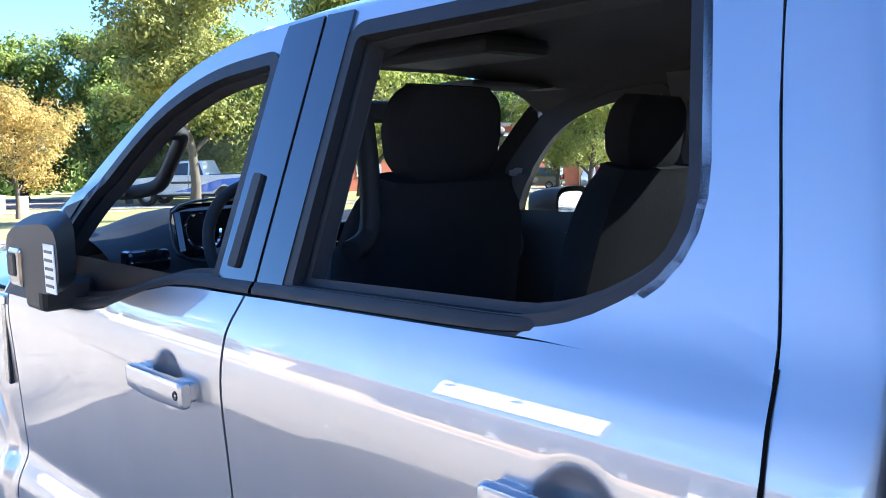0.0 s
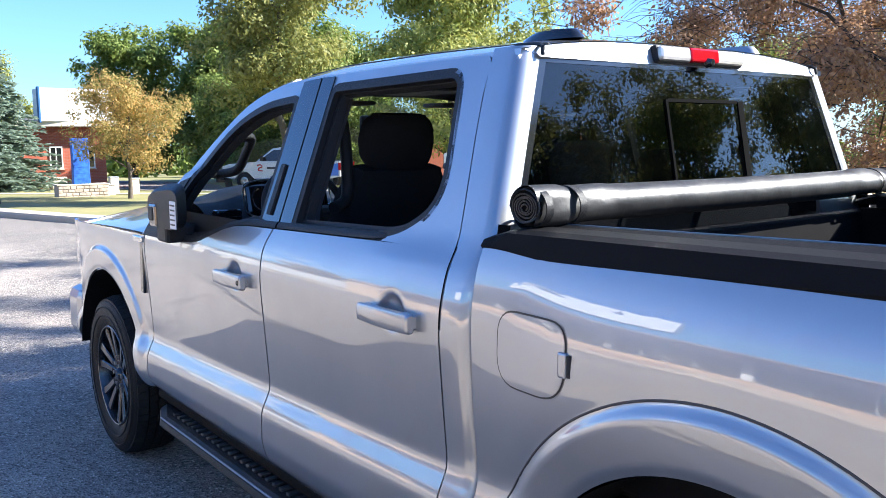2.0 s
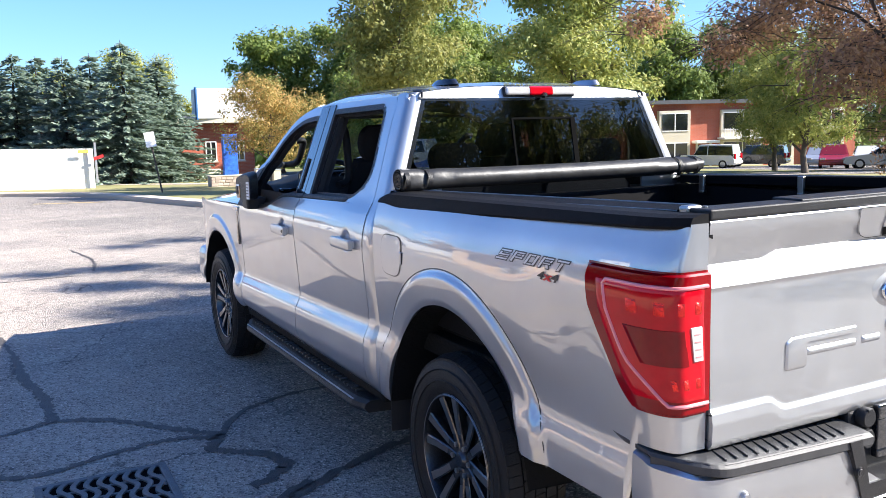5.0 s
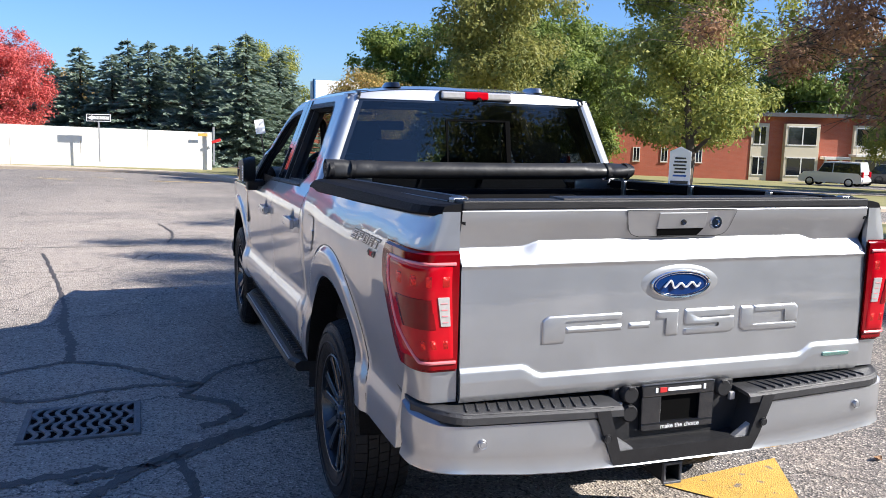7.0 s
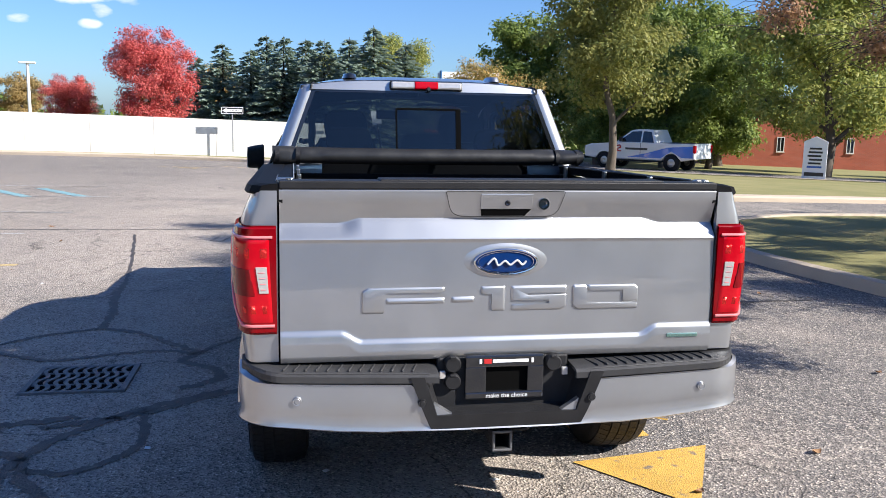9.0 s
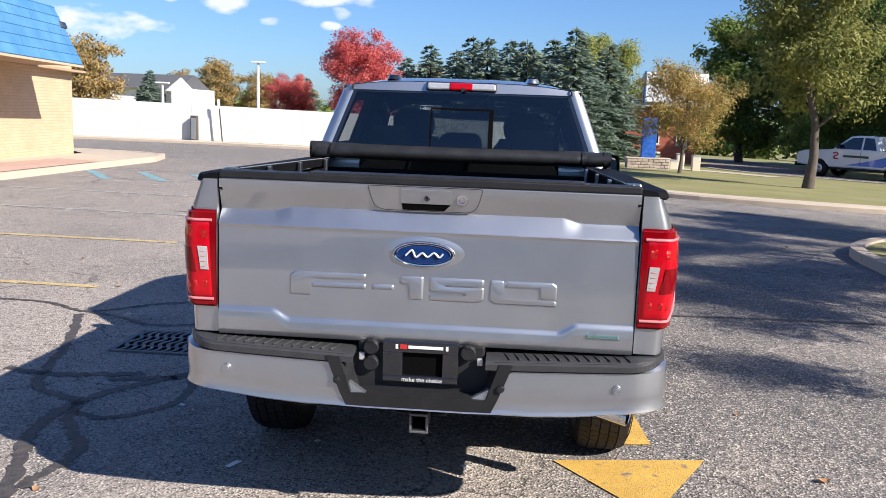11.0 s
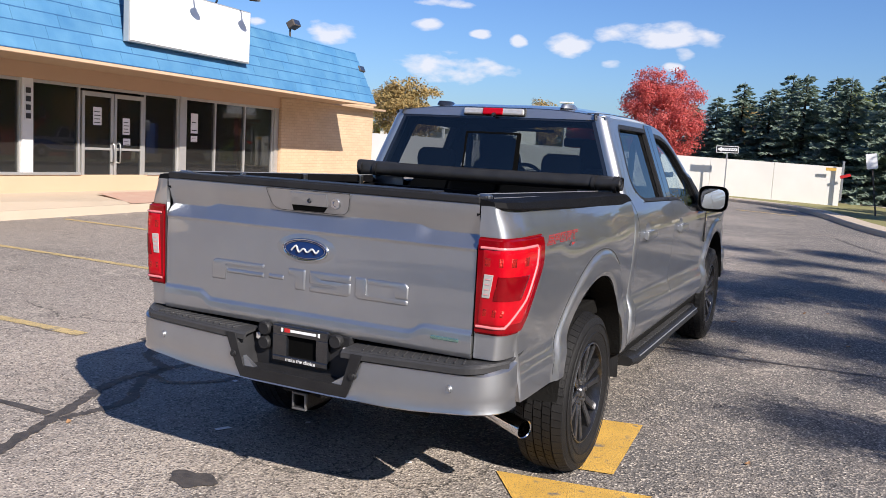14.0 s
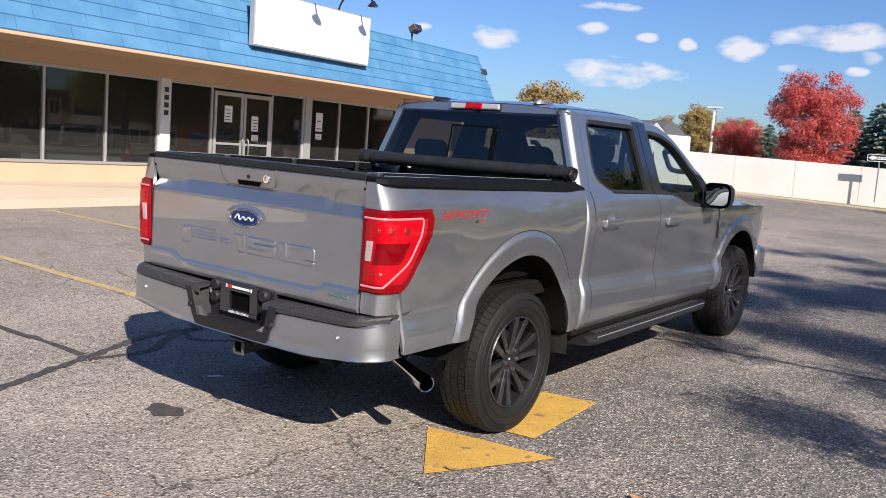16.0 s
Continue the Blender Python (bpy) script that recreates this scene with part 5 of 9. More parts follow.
# --- handles ---
for doors, y0, z0, key in ((door_rear, 1.033, 1.163, False), (door_front, 2.045, 1.137, True)):
    for d, s in zip(doors, (1, -1)):
        x = body_x(y0, z0) * s
        bar = grid(lambda a, t: (x + s * (0.021 + 0.013 * math.copysign(abs(math.cos(a)) ** 0.45, math.cos(a)) * (0.72 if t in (0, 1) else 1) + 0.005 * math.sin(t * math.pi)), y0 - 0.122 + 0.244 * t, z0 - 0.004 + (0.027 + 0.002 * math.sin(t * math.pi)) * math.copysign(abs(math.sin(a)) ** 0.6, math.sin(a)) * (1 - 0.10 * t) * (0.82 if t in (0, 1) else 1)), [2 * math.pi * i / 12 for i in range(12)], [0, 0.02] + spaced(0.06, 0.94, 9) + [0.98, 1], True)
        n = 12
        bar = (bar[0], bar[1] + [tuple(range(n)), tuple(reversed(range(len(bar[0]) - n, len(bar[0]))))])
        h = part("door_handle", bar if s > 0 else flip(bar), PAINT, d, "body-coloured grab handle", True)
        for e in (-0.088, 0.088):
            part("handle_foot", box(min(x - s * 0.01, x + s * 0.018), max(x - s * 0.01, x + s * 0.018), y0 + e - 0.028, y0 + e + 0.028, z0 - 0.022, z0 + 0.018, 0.006), PAINT, h)
        if key and s < 0:
            part("key_cap", moved(lathe([(0, 0), (0.003, 0.008), (0, 0.010)], 12), Matrix.Translation((x + s * 0.034, y0 - 0.105, z0 - 0.004)) @ Matrix.Scale(s, 4, (1, 0, 0))), BLACK_TRIM, h, "black lock cylinder")

# --- fuel door on the left bed side ---
fuel_loop = rounded([(0.60, 1.075, 0.07), (0.60, 1.25, 0.06), (0.375, 1.25, 0.06), (0.375, 1.12, 0.05), (0.42, 1.075, 0.05)], 0.05, 6)
shell = lambda out: (lambda y, z: (-(body_x(y, z) + out), y, z))
fl = ring(fuel_loop, 0.0, -0.0045, shell(0.0015))
part("fuel_door_gap", fl, DECAL_DARK, bed_sides[1], "dark gap round the fuel door")
fuel_in = grown(fuel_loop, -0.0045)
fuel = grid(lambda u, v: (lambda p, q: shell(0.003)(p[0] + (q[0] - p[0]) * v, p[1] + (q[1] - p[1]) * v))(fuel_in[u % len(fuel_in)], (0.49, 1.165)), list(range(len(fuel_in) + 1)), [0, 0.15, 0.5, 0.98])
fd = part("fuel_door", fuel, PAINT, bed_sides[1], "rounded fuel door", True)
part("finger_tab", box(-0.987, -0.962, 0.372, 0.396, 1.135, 1.190, 0.005), PAINT, fd, "body-coloured finger tab")
part("tab_edge", box(-0.984, -0.962, 0.362, 0.372, 1.138, 1.187, 0.003), BLACK_TRIM, fd, "black rear edge of the tab")

# --- mirrors: the right one open, the left one folded back along the door ---
def mirror_shell(at, n=28):
    g = grid(at, [2 * math.pi * i / n for i in range(n)], [0, 0.06, 0.3, 0.6, 0.85, 0.95, 1.0], True)
    return g[0], g[1] + [tuple(range(len(g[0]) - n, len(g[0])))]


def squarish(a):
    c, q = math.cos(a), math.sin(a)
    f = (abs(c) ** 4 + abs(q) ** 4) ** -0.25
    return c * f, q * f


def mir_right(a, t):
    c, q = squarish(a)
    return 1.085 + 0.112 * (1 - 0.25 * t**2) * c, 2.62 + 0.17 * t, 1.318 + 0.100 * (1 - 0.22 * t**2) * q


mirror = part("wing_mirror", mirror_shell(mir_right), BLACK_TRIM, door_front[0], "black square-cornered wing mirror", True)
part("mirror_glass", flip(([(1.085 + 0.80 * (mir_right(2 * math.pi * i / 28, 0)[0] - 1.085), 2.626, 1.318 + 0.78 * (mir_right(2 * math.pi * i / 28, 0)[2] - 1.318)) for i in range(28)], [tuple(range(28))])), MIRROR, mirror, "silvered mirror glass")
part("mirror_arm", box(0.90, 1.02, 2.66, 2.76, 1.21, 1.265, 0.015), BLACK_TRIM, mirror)


def mir_left(a, t):
    c, q = squarish(a)
    return -0.985 - 0.105 * t, 2.62 - 0.20 * t + 0.178 * (1 - 0.08 * t**2) * c, 1.366 + (0.086 - 0.010 * c) * (1 - 0.16 * t**2) * q - 0.006 * c


mirror = part("wing_mirror", flip(mirror_shell(mir_left)), BLACK_TRIM, door_front[1], "black wing mirror folded back along the door", True)
part("mirror_arm", box(-1.03, -0.90, 2.56, 2.68, 1.215, 1.29, 0.015), BLACK_TRIM, mirror)
part("side_lamp", box(-1.096, -1.07, 2.475, 2.565, 1.292, 1.385, 0.012), GLOSS_BLACK, mirror, "dark square side lamp")
part("lamp_hook", box(-1.100, -1.085, 2.505, 2.56, 1.315, 1.372, 0.008), BLACK_TRIM, mirror)
lab = part("paper_label", moved(box(-0.0015, 0.0015, -0.030, 0.030, -0.052, 0.052, 0.001), Matrix.Translation((-1.0915, 2.300, 1.352)) @ Matrix.Rotation(radians(0), 4, "Z")), WHITE_INK, mirror, "white printed stock label")
for k in range(5):
    part("print_bar", moved(box(-0.0028, -0.0012, -0.022, 0.022, -0.003, 0.003), Matrix.Translation((-1.0915, 2.300, 1.316 + 0.018 * k)) @ Matrix.Rotation(radians(0), 4, "Z")), DECAL_DARK, lab)

# --- load bed ---
part("bed_floor", box(-0.80, 0.80, -1.12, 0.68, 0.84, 0.88), UNDERBODY, truck, "black ribbed bed floor")
for k in range(9):
    part("bed_rib", box(-0.66 + 0.155 * k, -0.58 + 0.155 * k, -1.1, 0.66, 0.88, 0.895, 0.004), BLACK_TRIM, truck)
both("bed_wall", box(0.775, 0.83, -1.12, 0.68, 0.86, 1.372, 0.012), RAIL_BLACK, truck, "black bed liner wall")
part("bed_front_wall", box(-0.80, 0.80, 0.655, 0.70, 0.60, 1.365, 0.01), RAIL_BLACK, truck, "black front bed wall")
def rail_low(y):
    return 1.373 - 0.037 * y + 0.022 * smoothstep(0.50, 0.66, y)


def rail_top(y):
    return 1.424 - 0.018 * y - 0.02 * smoothstep(0.62, 0.70, y)


cap = [(0.795, 1.385), (0.795, 1.428), (0.808, 1.438), (0.890, 1.436), (0.921, 1.428), (0.931, 1.402), (0.925, 1.392)]
both("bed_rail_cap", (lambda g: (g[0], g[1] + [tuple(range(7)), tuple(range(len(g[0]) - 1, len(g[0]) - 8, -1))]))(grid(lambda i, y: (cap[i][0] + 0.004 - interp(y, [-1.168, -1.13, -1.08, -1.02], [0.056, 0.022, 0.008, 0.0]) * (i > 2), y, (1.385, rail_top(y), rail_top(y) + 0.008, rail_top(y) + 0.007, rail_top(y), rail_low(y) + 0.008, rail_low(y))[i]), list(range(7)), [0.70, 0.66, 0.62] + spaced(0.5, -0.95, 8) + [-1.02, -1.08, -1.13, -1.168])), RAIL_BLACK, truck, "black moulded bed rail cap", False)

# --- tailgate ---
def tail_y(x, z):
    k = smoothstep(0.60, 0.52, abs(x))
    up = 0.018 * k
    low = 0.035 * k
    zs_ = [0.80, 0.832, 0.885 - low, 0.915 - low, 0.93 - low, 1.09, 1.245, 1.258, 1.300 + up, 1.312 + up, 1.40, 1.428, 1.440, 1.452]
    ys_ = [-1.165, -1.190, -1.192, -1.188, -1.180, -1.178, -1.174, -1.180, -1.146, -1.138, -1.169, -1.171, -1.162, -1.150]
    return interp(z, zs_, ys_)


tz = sorted(set([0.815, 0.832] + spaced(0.84, 0.94, 26) + spaced(0.96, 1.22, 8) + spaced(1.235, 1.34, 30) + spaced(1.36, 1.42, 4) + [1.428, 1.434, 1.440, 1.446, 1.452]))
tx = sorted(set(spaced(-0.811, 0.811, 40) + spaced(0.50, 0.62, 14) + spaced(-0.62, -0.50, 14)))
tailgate = part("tailgate", grid(lambda x, z: (x, tail_y(x, z), z), tx, tz), PAINT, truck, "", True, 0.05)
part("tailgate_cap", box(-0.811, 0.811, -1.1725, -1.08, 1.434, 1.463, 0.005), BLACK_TRIM, tailgate, "black tailgate top cap")
part("tailgate_step_cap", box(-0.46, 0.60, -1.165, -1.06, 1.458, 1.469, 0.004), BLACK_TRIM, tailgate)
part("tailgate_inner", box(-0.80, 0.80, -1.13, -1.085, 0.84, 1.444, 0.01), BLACK_TRIM, tailgate)
def gate_panel(z):
    """The handle panel leans in downwards with the gate, a little proud of it."""
    return -1.1745 + 0.024 * (1.42 - z) / 0.085


hb = rounded([(-0.225, 1.428, 0.006), (0.215, 1.428, 0.006), (0.195, 1.352, 0.03), (0.165, 1.336, 0.02), (-0.170, 1.336, 0.02), (-0.205, 1.352, 0.03)], 0.01)
bezel = part("handle_bezel", (lambda s: ([(v[1], v[0] , v[2]) for v in s[0]], s[1]))(pane_of(hb, lambda x, z: (gate_panel(z), x, z))), PAINT, tailgate, "", False, 0.02)
part("latch_cover", moved(box(-0.098, 0.095, -0.0045, 0.012, -0.0285, 0.0285, 0.002), Matrix.Translation((0, gate_panel(1.392), 1.392)) @ Matrix.Rotation(radians(13), 4, "X")), PAINT, bezel)
part("pull_recess", ([(-0.096, gate_panel(1.363) - 0.003, 1.363), (0.093, gate_panel(1.363) - 0.003, 1.363), (0.070, gate_panel(1.338) - 0.003, 1.338), (-0.092, gate_panel(1.338) - 0.003, 1.338)], [(3, 2, 1, 0)]), PIT, bezel, "black pull recess under the handle")
part("bezel_gap", (lambda s: ([(v[1], v[0], v[2]) for v in s[0]], s[1]))(ring(hb, 0.0018, 0.0, lambda x, z: (gate_panel(z) - 0.002, x, z))), PIT, bezel, "dark gap round the handle panel")
part("camera_eye", moved(lathe([(0, 0), (-0.006, 0.008), (0.002, 0.012)], 14, "y"), Matrix.Translation((0.002, gate_panel(1.386) - 0.006, 1.386))), GLOSS_BLACK, bezel, "small round camera lens")
part("tail_lock", moved(lathe([(-0.004, 0.0), (-0.004, 0.010), (-0.008, 0.012), (-0.008, 0.021), (0.004, 0.025)], 20, "y"), Matrix.Translation((0.137, gate_panel(1.383) - 0.001, 1.383))), CHROME, bezel, "round bright lock barrel", True)
# oval badge: bright rim, blue field, plain swash
def disc(a, b, y, dome=0.0, n=36):
    verts = [(0, y - dome, 0)] + [(a * math.cos(2 * math.pi * i / n), y, b * math.sin(2 * math.pi * i / n)) for i in range(n)]
    return verts, [(0, i + 1, (i + 1) % n + 1) for i in range(n)]


OV = Matrix.Translation((-0.002, -1.178, 1.173))
badge = part("oval_badge", moved(join(*[tube([(0.116 * math.cos(2 * math.pi * i / 40), -0.006, 0.0455 * math.sin(2 * math.pi * i / 40)) for i in range(41)], 0.0045, 8, False)]), OV), CHROME, tailgate, "chrome-rimmed oval badge", True)
part("badge_field", moved(disc(0.114, 0.044, -0.005, 0.004), OV), BLUE_ENAMEL, badge, "deep blue oval field", True)
part("badge_line", moved(tube([(0.104 * math.cos(2 * math.pi * i / 40), -0.0085, 0.0375 * math.sin(2 * math.pi * i / 40)) for i in range(41)], 0.0014, 6, False), OV), CHROME, badge)
part("badge_swash", moved(tube(smooth_line([(-0.07, -0.012, -0.008), (-0.045, -0.012, 0.014), (-0.03, -0.012, -0.012), (-0.005, -0.012, 0.004), (0.015, -0.012, -0.010), (0.04, -0.012, 0.006), (0.06, -0.012, -0.010), (0.075, -0.012, 0.004)], 5), 0.0040, 6), OV), BADGE_SILVER, badge, "plain bright swash on the badge")
part("badge_seat", moved(lathe([(0.0, 0.0), (-0.001, 1.0), (0.0005, 1.14), (0.0035, 1.30)], 36, "y"), OV @ Matrix.Translation((0, -0.001, 0)) @ Matrix.Diagonal((0.122, 1, 0.052, 1))), PAINT, badge, "", True)
# raised block shapes pressed into the gate
def pressed(pts, name="pressed_shape"):
    loop = rounded(pts, 0.006, 3)
    n = len(loop)
    cx, cz = sum(p[0] for p in loop) / n, sum(p[1] for p in loop) / n
    rings = []
    for d, lift in ((0.0, 0.0), (0.006, 0.0050), (0.010, 0.0058)):
        w, h = max(abs(p[0] - cx) for p in loop), max(abs(p[1] - cz) for p in loop)
        rings += [(cx + (p[0] - cx) * (1 - d / w), tail_y(p[0], p[1]) - lift - 0.0005, cz + (p[1] - cz) * (1 - d / h)) for p in loop]
    faces = [(r * n + i, r * n + (i + 1) % n, (r + 1) * n + (i + 1) % n, (r + 1) * n + i) for r in range(2) for i in range(n)]
    faces.append(tuple(range(2 * n, 3 * n)))
    part(name, flip((rings, faces)), PAINT, tailgate, "", True)


for pts in ([(-0.525, 0.988), (-0.525, 1.070), (-0.505, 1.083), (-0.225, 1.083), (-0.225, 1.066), (-0.445, 1.066), (-0.445, 0.988)],
            [(-0.440, 1.022), (-0.440, 1.044), (-0.225, 1.044), (-0.225, 1.022)],
            [(-0.200, 1.024), (-0.200, 1.046), (-0.115, 1.046), (-0.115, 1.024)],
            [(-0.092, 1.083), (0.0, 1.083), (0.0, 0.990), (-0.052, 0.990), (-0.052, 1.058), (-0.092, 1.058)],
            [(0.022, 0.990), (0.022, 1.012), (0.170, 1.012), (0.170, 1.028), (0.022, 1.028), (0.022, 1.083), (0.235, 1.083), (0.235, 1.062), (0.080, 1.062), (0.080, 1.050), (0.235, 1.050), (0.235, 1.002), (0.215, 0.990)]):
    pressed(pts)
for pts in ([(0.258, 1.004), (0.275, 0.990), (0.515, 0.990), (0.515, 1.010), (0.310, 1.010), (0.310, 1.083), (0.258, 1.083)], [(0.314, 1.083), (0.314, 1.064), (0.455, 1.064), (0.455, 1.014), (0.515, 1.014), (0.515, 1.070), (0.500, 1.083)]):
    pressed(pts)
part("engine_badge", box(0.633, 0.758, -1.197, -1.185, 0.876, 0.891, 0.003), GREEN_CHROME, tailgate, "small bright greenish badge")

# --- tail lights: a red shell round each rear corner ---
def light_edge(z):
    return interp(z, [0.925, 0.94, 0.98, 1.10, 1.19, 1.27, 1.30], [-1.06, -1.035, -1.00, -0.925, -0.868, -0.850, -0.862])


def corner_surface(s, z, out):
    """s: 0 at the front edge of the light, 1 at the tailgate."""
    y0 = light_edge(z)
    straight, bend, tail = max(-1.02 - y0, -0.04) * -1, 0.16, 0.08
    straight = abs(y0 + 1.02) if y0 > -1.02 else 0.0
    total = straight + bend + tail
    d = s * total
    if d < straight:
        y = y0 - d
        return body_x(max(y, -1.05), z) + out, y, z
    if d < straight + bend:
        a = math.pi / 2 * (d - straight) / bend
        x = body_x(-1.02 if y0 > -1.02 else y0, z)
        k = 0.40 * (1 - math.cos(a))
        start = min(y0, -1.02)
        return x + (0.818 - x) * k + out * math.cos(a * 0.9), start - (1.172 + start) * math.sin(a) - out * math.sin(a), z
    a = (d - straight - bend) / tail
    x = body_x(-1.02, z)
    x = x + (0.818 - x) * 0.40
    return x + (0.822 - x) * a, -1.172 - out, z


lz = [0.926, 0.932] + spaced(0.945, 1.285, 18) + [1.297, 1.303]
ls = [0, 0.02, 0.05] + spaced(0.1, 0.97, 22) + [1.0]


def light_shell(s0, s1, z0, z1, out, n=14):
    edge = lambda t: 0.35 if t in (0, n) else 1.0
    return grid(lambda i, j: corner_surface(s0 + (s1 - s0) * i / n, z0 + (z1 - z0) * j / n, out * (edge(i) if s1 < 1 else (edge(i) if i == 0 else 1)) * edge(j)), list(range(n + 1)), list(range(n + 1)))


lamps = both("tail_light", flip(grid(lambda s, z: corner_surface(s, z, 0.016 * (0.3 if z in (lz[0], lz[-1]) or s == 0 else 1.0)), ls, lz)), RED_EDGE, truck, "wrap-round red tail light", True)
both("lens", flip(light_shell(0.10, 0.985, 0.952, 1.282, 0.0178, 18)), RED_LENS, lamps, "bright red moulded lens", True)
both("light_bezel", flip(grid(lambda s, z: (lambda p: (p[0], p[1], p[2]))(corner_surface(s, z, 0.005)), [-0.014] + ls, [0.922] + lz + [1.308])), RED_DEEP, lamps, "dark edge of the light", True)
both("dark_lens", flip(light_shell(0.34, 0.80, 1.055, 1.165, 0.0200)), RED_DEEP, lamps, "dark red lens panel", True)
both("reverse_lens", flip(light_shell(0.815, 0.925, 1.065, 1.170, 0.0210)), CLEAR_LENS, lamps, "clear reversing lens", True)
for zz in (1.085, 1.105, 1.125, 1.145):
    both("lens_rib", flip(light_shell(0.82, 0.92, zz - 0.002, zz + 0.002, 0.0230, 4)), RED_BRIGHT, lamps, "", False)
pts = [corner_surface(0.97 - 0.72 * i / 14, 1.268, 0.0172) for i in range(15)]
pts += [corner_surface(interp(z, [0.965, 1.05, 1.25], [0.40, 0.27, 0.22]), z, 0.0172) for z in spaced(1.255, 0.968, 14)]
pts += [corner_surface(0.43 + 0.54 * i / 10, 0.955, 0.0172) for i in range(11)]
# moulded reflector blocks behind the lens, above and below the dark panel
for z0, z1, us_ in ((1.180, 1.245, (0.40, 0.55, 0.70, 0.84)), (0.985, 1.040, (0.52, 0.66, 0.80))):
    for u in us_:
        both("reflector_block", flip(light_shell(u, u + 0.11, z0, z1, 0.0182, 4)), RED_MID, lamps, "", True)
both("light_flange", flip(grid(lambda w, z: (lambda y: (body_x(max(y, -1.05), z) + (0.0075 if 0.002 < w < 0.02 else -0.001), y, z))(light_edge(z) + w), [-0.001, 0.003, 0.008, 0.017, 0.026], spaced(0.945, 1.300, 20))), PAINT, truck, "", True)
both("light_guide", tube(pts, 0.0056, 8), RED_BRIGHT, lamps, "pale light guide line", True)

# --- rear bumper ---
def bumper_plan(x):
    k = abs(x)
    return -1.268 + 0.012 * (k / 0.8) ** 2 + (0.16 * ((k - 0.80) / 0.155) ** 2.4 if k > 0.80 else 0.0)


half_way = [(x, bumper_plan(x)) for x in (0, 0.1, 0.2, 0.28, 0.355, 0.45, 0.6, 0.7, 0.76, 0.80)]
y_c = bumper_plan(0.80)
half_way += [(0.80 + 0.165 * math.sin(a), y_c + 0.150 * (1 - math.cos(a))) for a in [math.pi / 2 * k / 10 for k in range(1, 11)]] + [(0.966, -1.085), (0.966, -1.045)]
bend = [(-x, y) for x, y in reversed(half_way[1:])] + half_way


def bumper_at(i, v):
    x, y = bend[i]
    lo = 0.570 + 0.038 * smoothstep(0.45, 0.95, abs(x))
    hi = interp(abs(x), [0.0, 0.235, 0.34, 0.9, 0.955], [0.63, 0.63, 0.754, 0.772, 0.786]) + 0.02 * smoothstep(-1.12, -1.05, y) * (abs(x) > 0.9)
    tuck = (0.018 if v == 1 else 0.012 if v == 0 else 0.0) + 0.008 * v + 0.008 * smoothstep(0.45, 0.2, v) * (1 - smoothstep(0.2, 0.0, v))
    turn = smoothstep(0.84, 0.96, abs(x))
    return x - tuck * turn * (1 if x > 0 else -1), y + tuck * (1 - turn), lo + (hi - lo) * v


bumper = part("rear_bumper", grid(bumper_at, list(range(len(bend))), [0, 0.04, 0.2, 0.35, 0.5, 0.65, 0.8, 0.95, 1.0]), PAINT, truck, "steel rear bumper, painted with black steps", True)
part("bumper_centre", grid(lambda u, v: ((-0.275 - 0.085 * v) * (1 - u) + (0.275 + 0.085 * v) * u, bumper_plan(0) - 0.006 + (0.016 if v == 0 else 0.0) + 0.012 * (1 - v) ** 2 + (0.078 + 0.02 * (v - 0.36) if v > 0.36 and 0.10 < u < 0.90 else 0), 0.564 + (0.63 - 0.564) * min(v / 0.35, 1) + (0.146 * (v - 0.35) / 0.65 if v > 0.35 else 0)), spaced(0, 1, 29), [0, 0.08, 0.2, 0.35, 0.37, 0.6, 0.8, 1.0]), BLACK_TRIM, bumper, "black moulded bumper centre", False, 0.02)
for s in (-1, 1):
    # step pad with ribs
    pad_z = lambda x: interp(x, [0.25, 0.36, 0.80, 0.948], [0.763, 0.766, 0.780, 0.794])
    prof = [(0.0, -0.012), (0.0, 0.010), (0.012, 0.020), (0.05, 0.024), (0.10, 0.027), (0.155, 0.034)]
    pad = part("step_pad", (flip if s < 0 else (lambda q: q))(grid(lambda x, k: (s * x, bumper_plan(x) - 0.004 + prof[k][0], pad_z(x) + prof[k][1]), spaced(0.255, 0.950, 40), list(range(6)))), STEP_PAD, bumper, "black ribbed step pad", False, 0.012)
    for k in range(13):
        x = 0.335 + 0.038 * k
        part("pad_rib", moved(box(-0.0035, 0.0035, -0.045, 0.045, -0.004, 0.0035, 0.0015, 1), Matrix.Translation((s * x, bumper_plan(x) + 0.066, pad_z(x) + 0.0255)) @ Matrix.Rotation(radians(16 * s), 4, "Z")), STEP_PAD, pad)
    part("pad_border", tube([(s * x, bumper_plan(x) + 0.008, pad_z(x) + 0.018) for x in spaced(0.29, 0.90, 16)], 0.004, 6), STEP_PAD, pad)
    for k in range(2):
        pz, px = (0.700, 0.755) if k == 0 else (0.680, 0.315)
        sen = part("parking_sensor", moved(lathe([(-0.004, 0.0), (-0.004, 0.009), (-0.002, 0.0105), (-0.003, 0.014), (0.01, 0.017)], 18, "y"), Matrix.Translation((s * px, bumper_plan(px) - 0.002 - (0.008 if k else 0), pz))), PAINT if k == 0 else BLACK_TRIM, bumper, "round parking sensor", True)
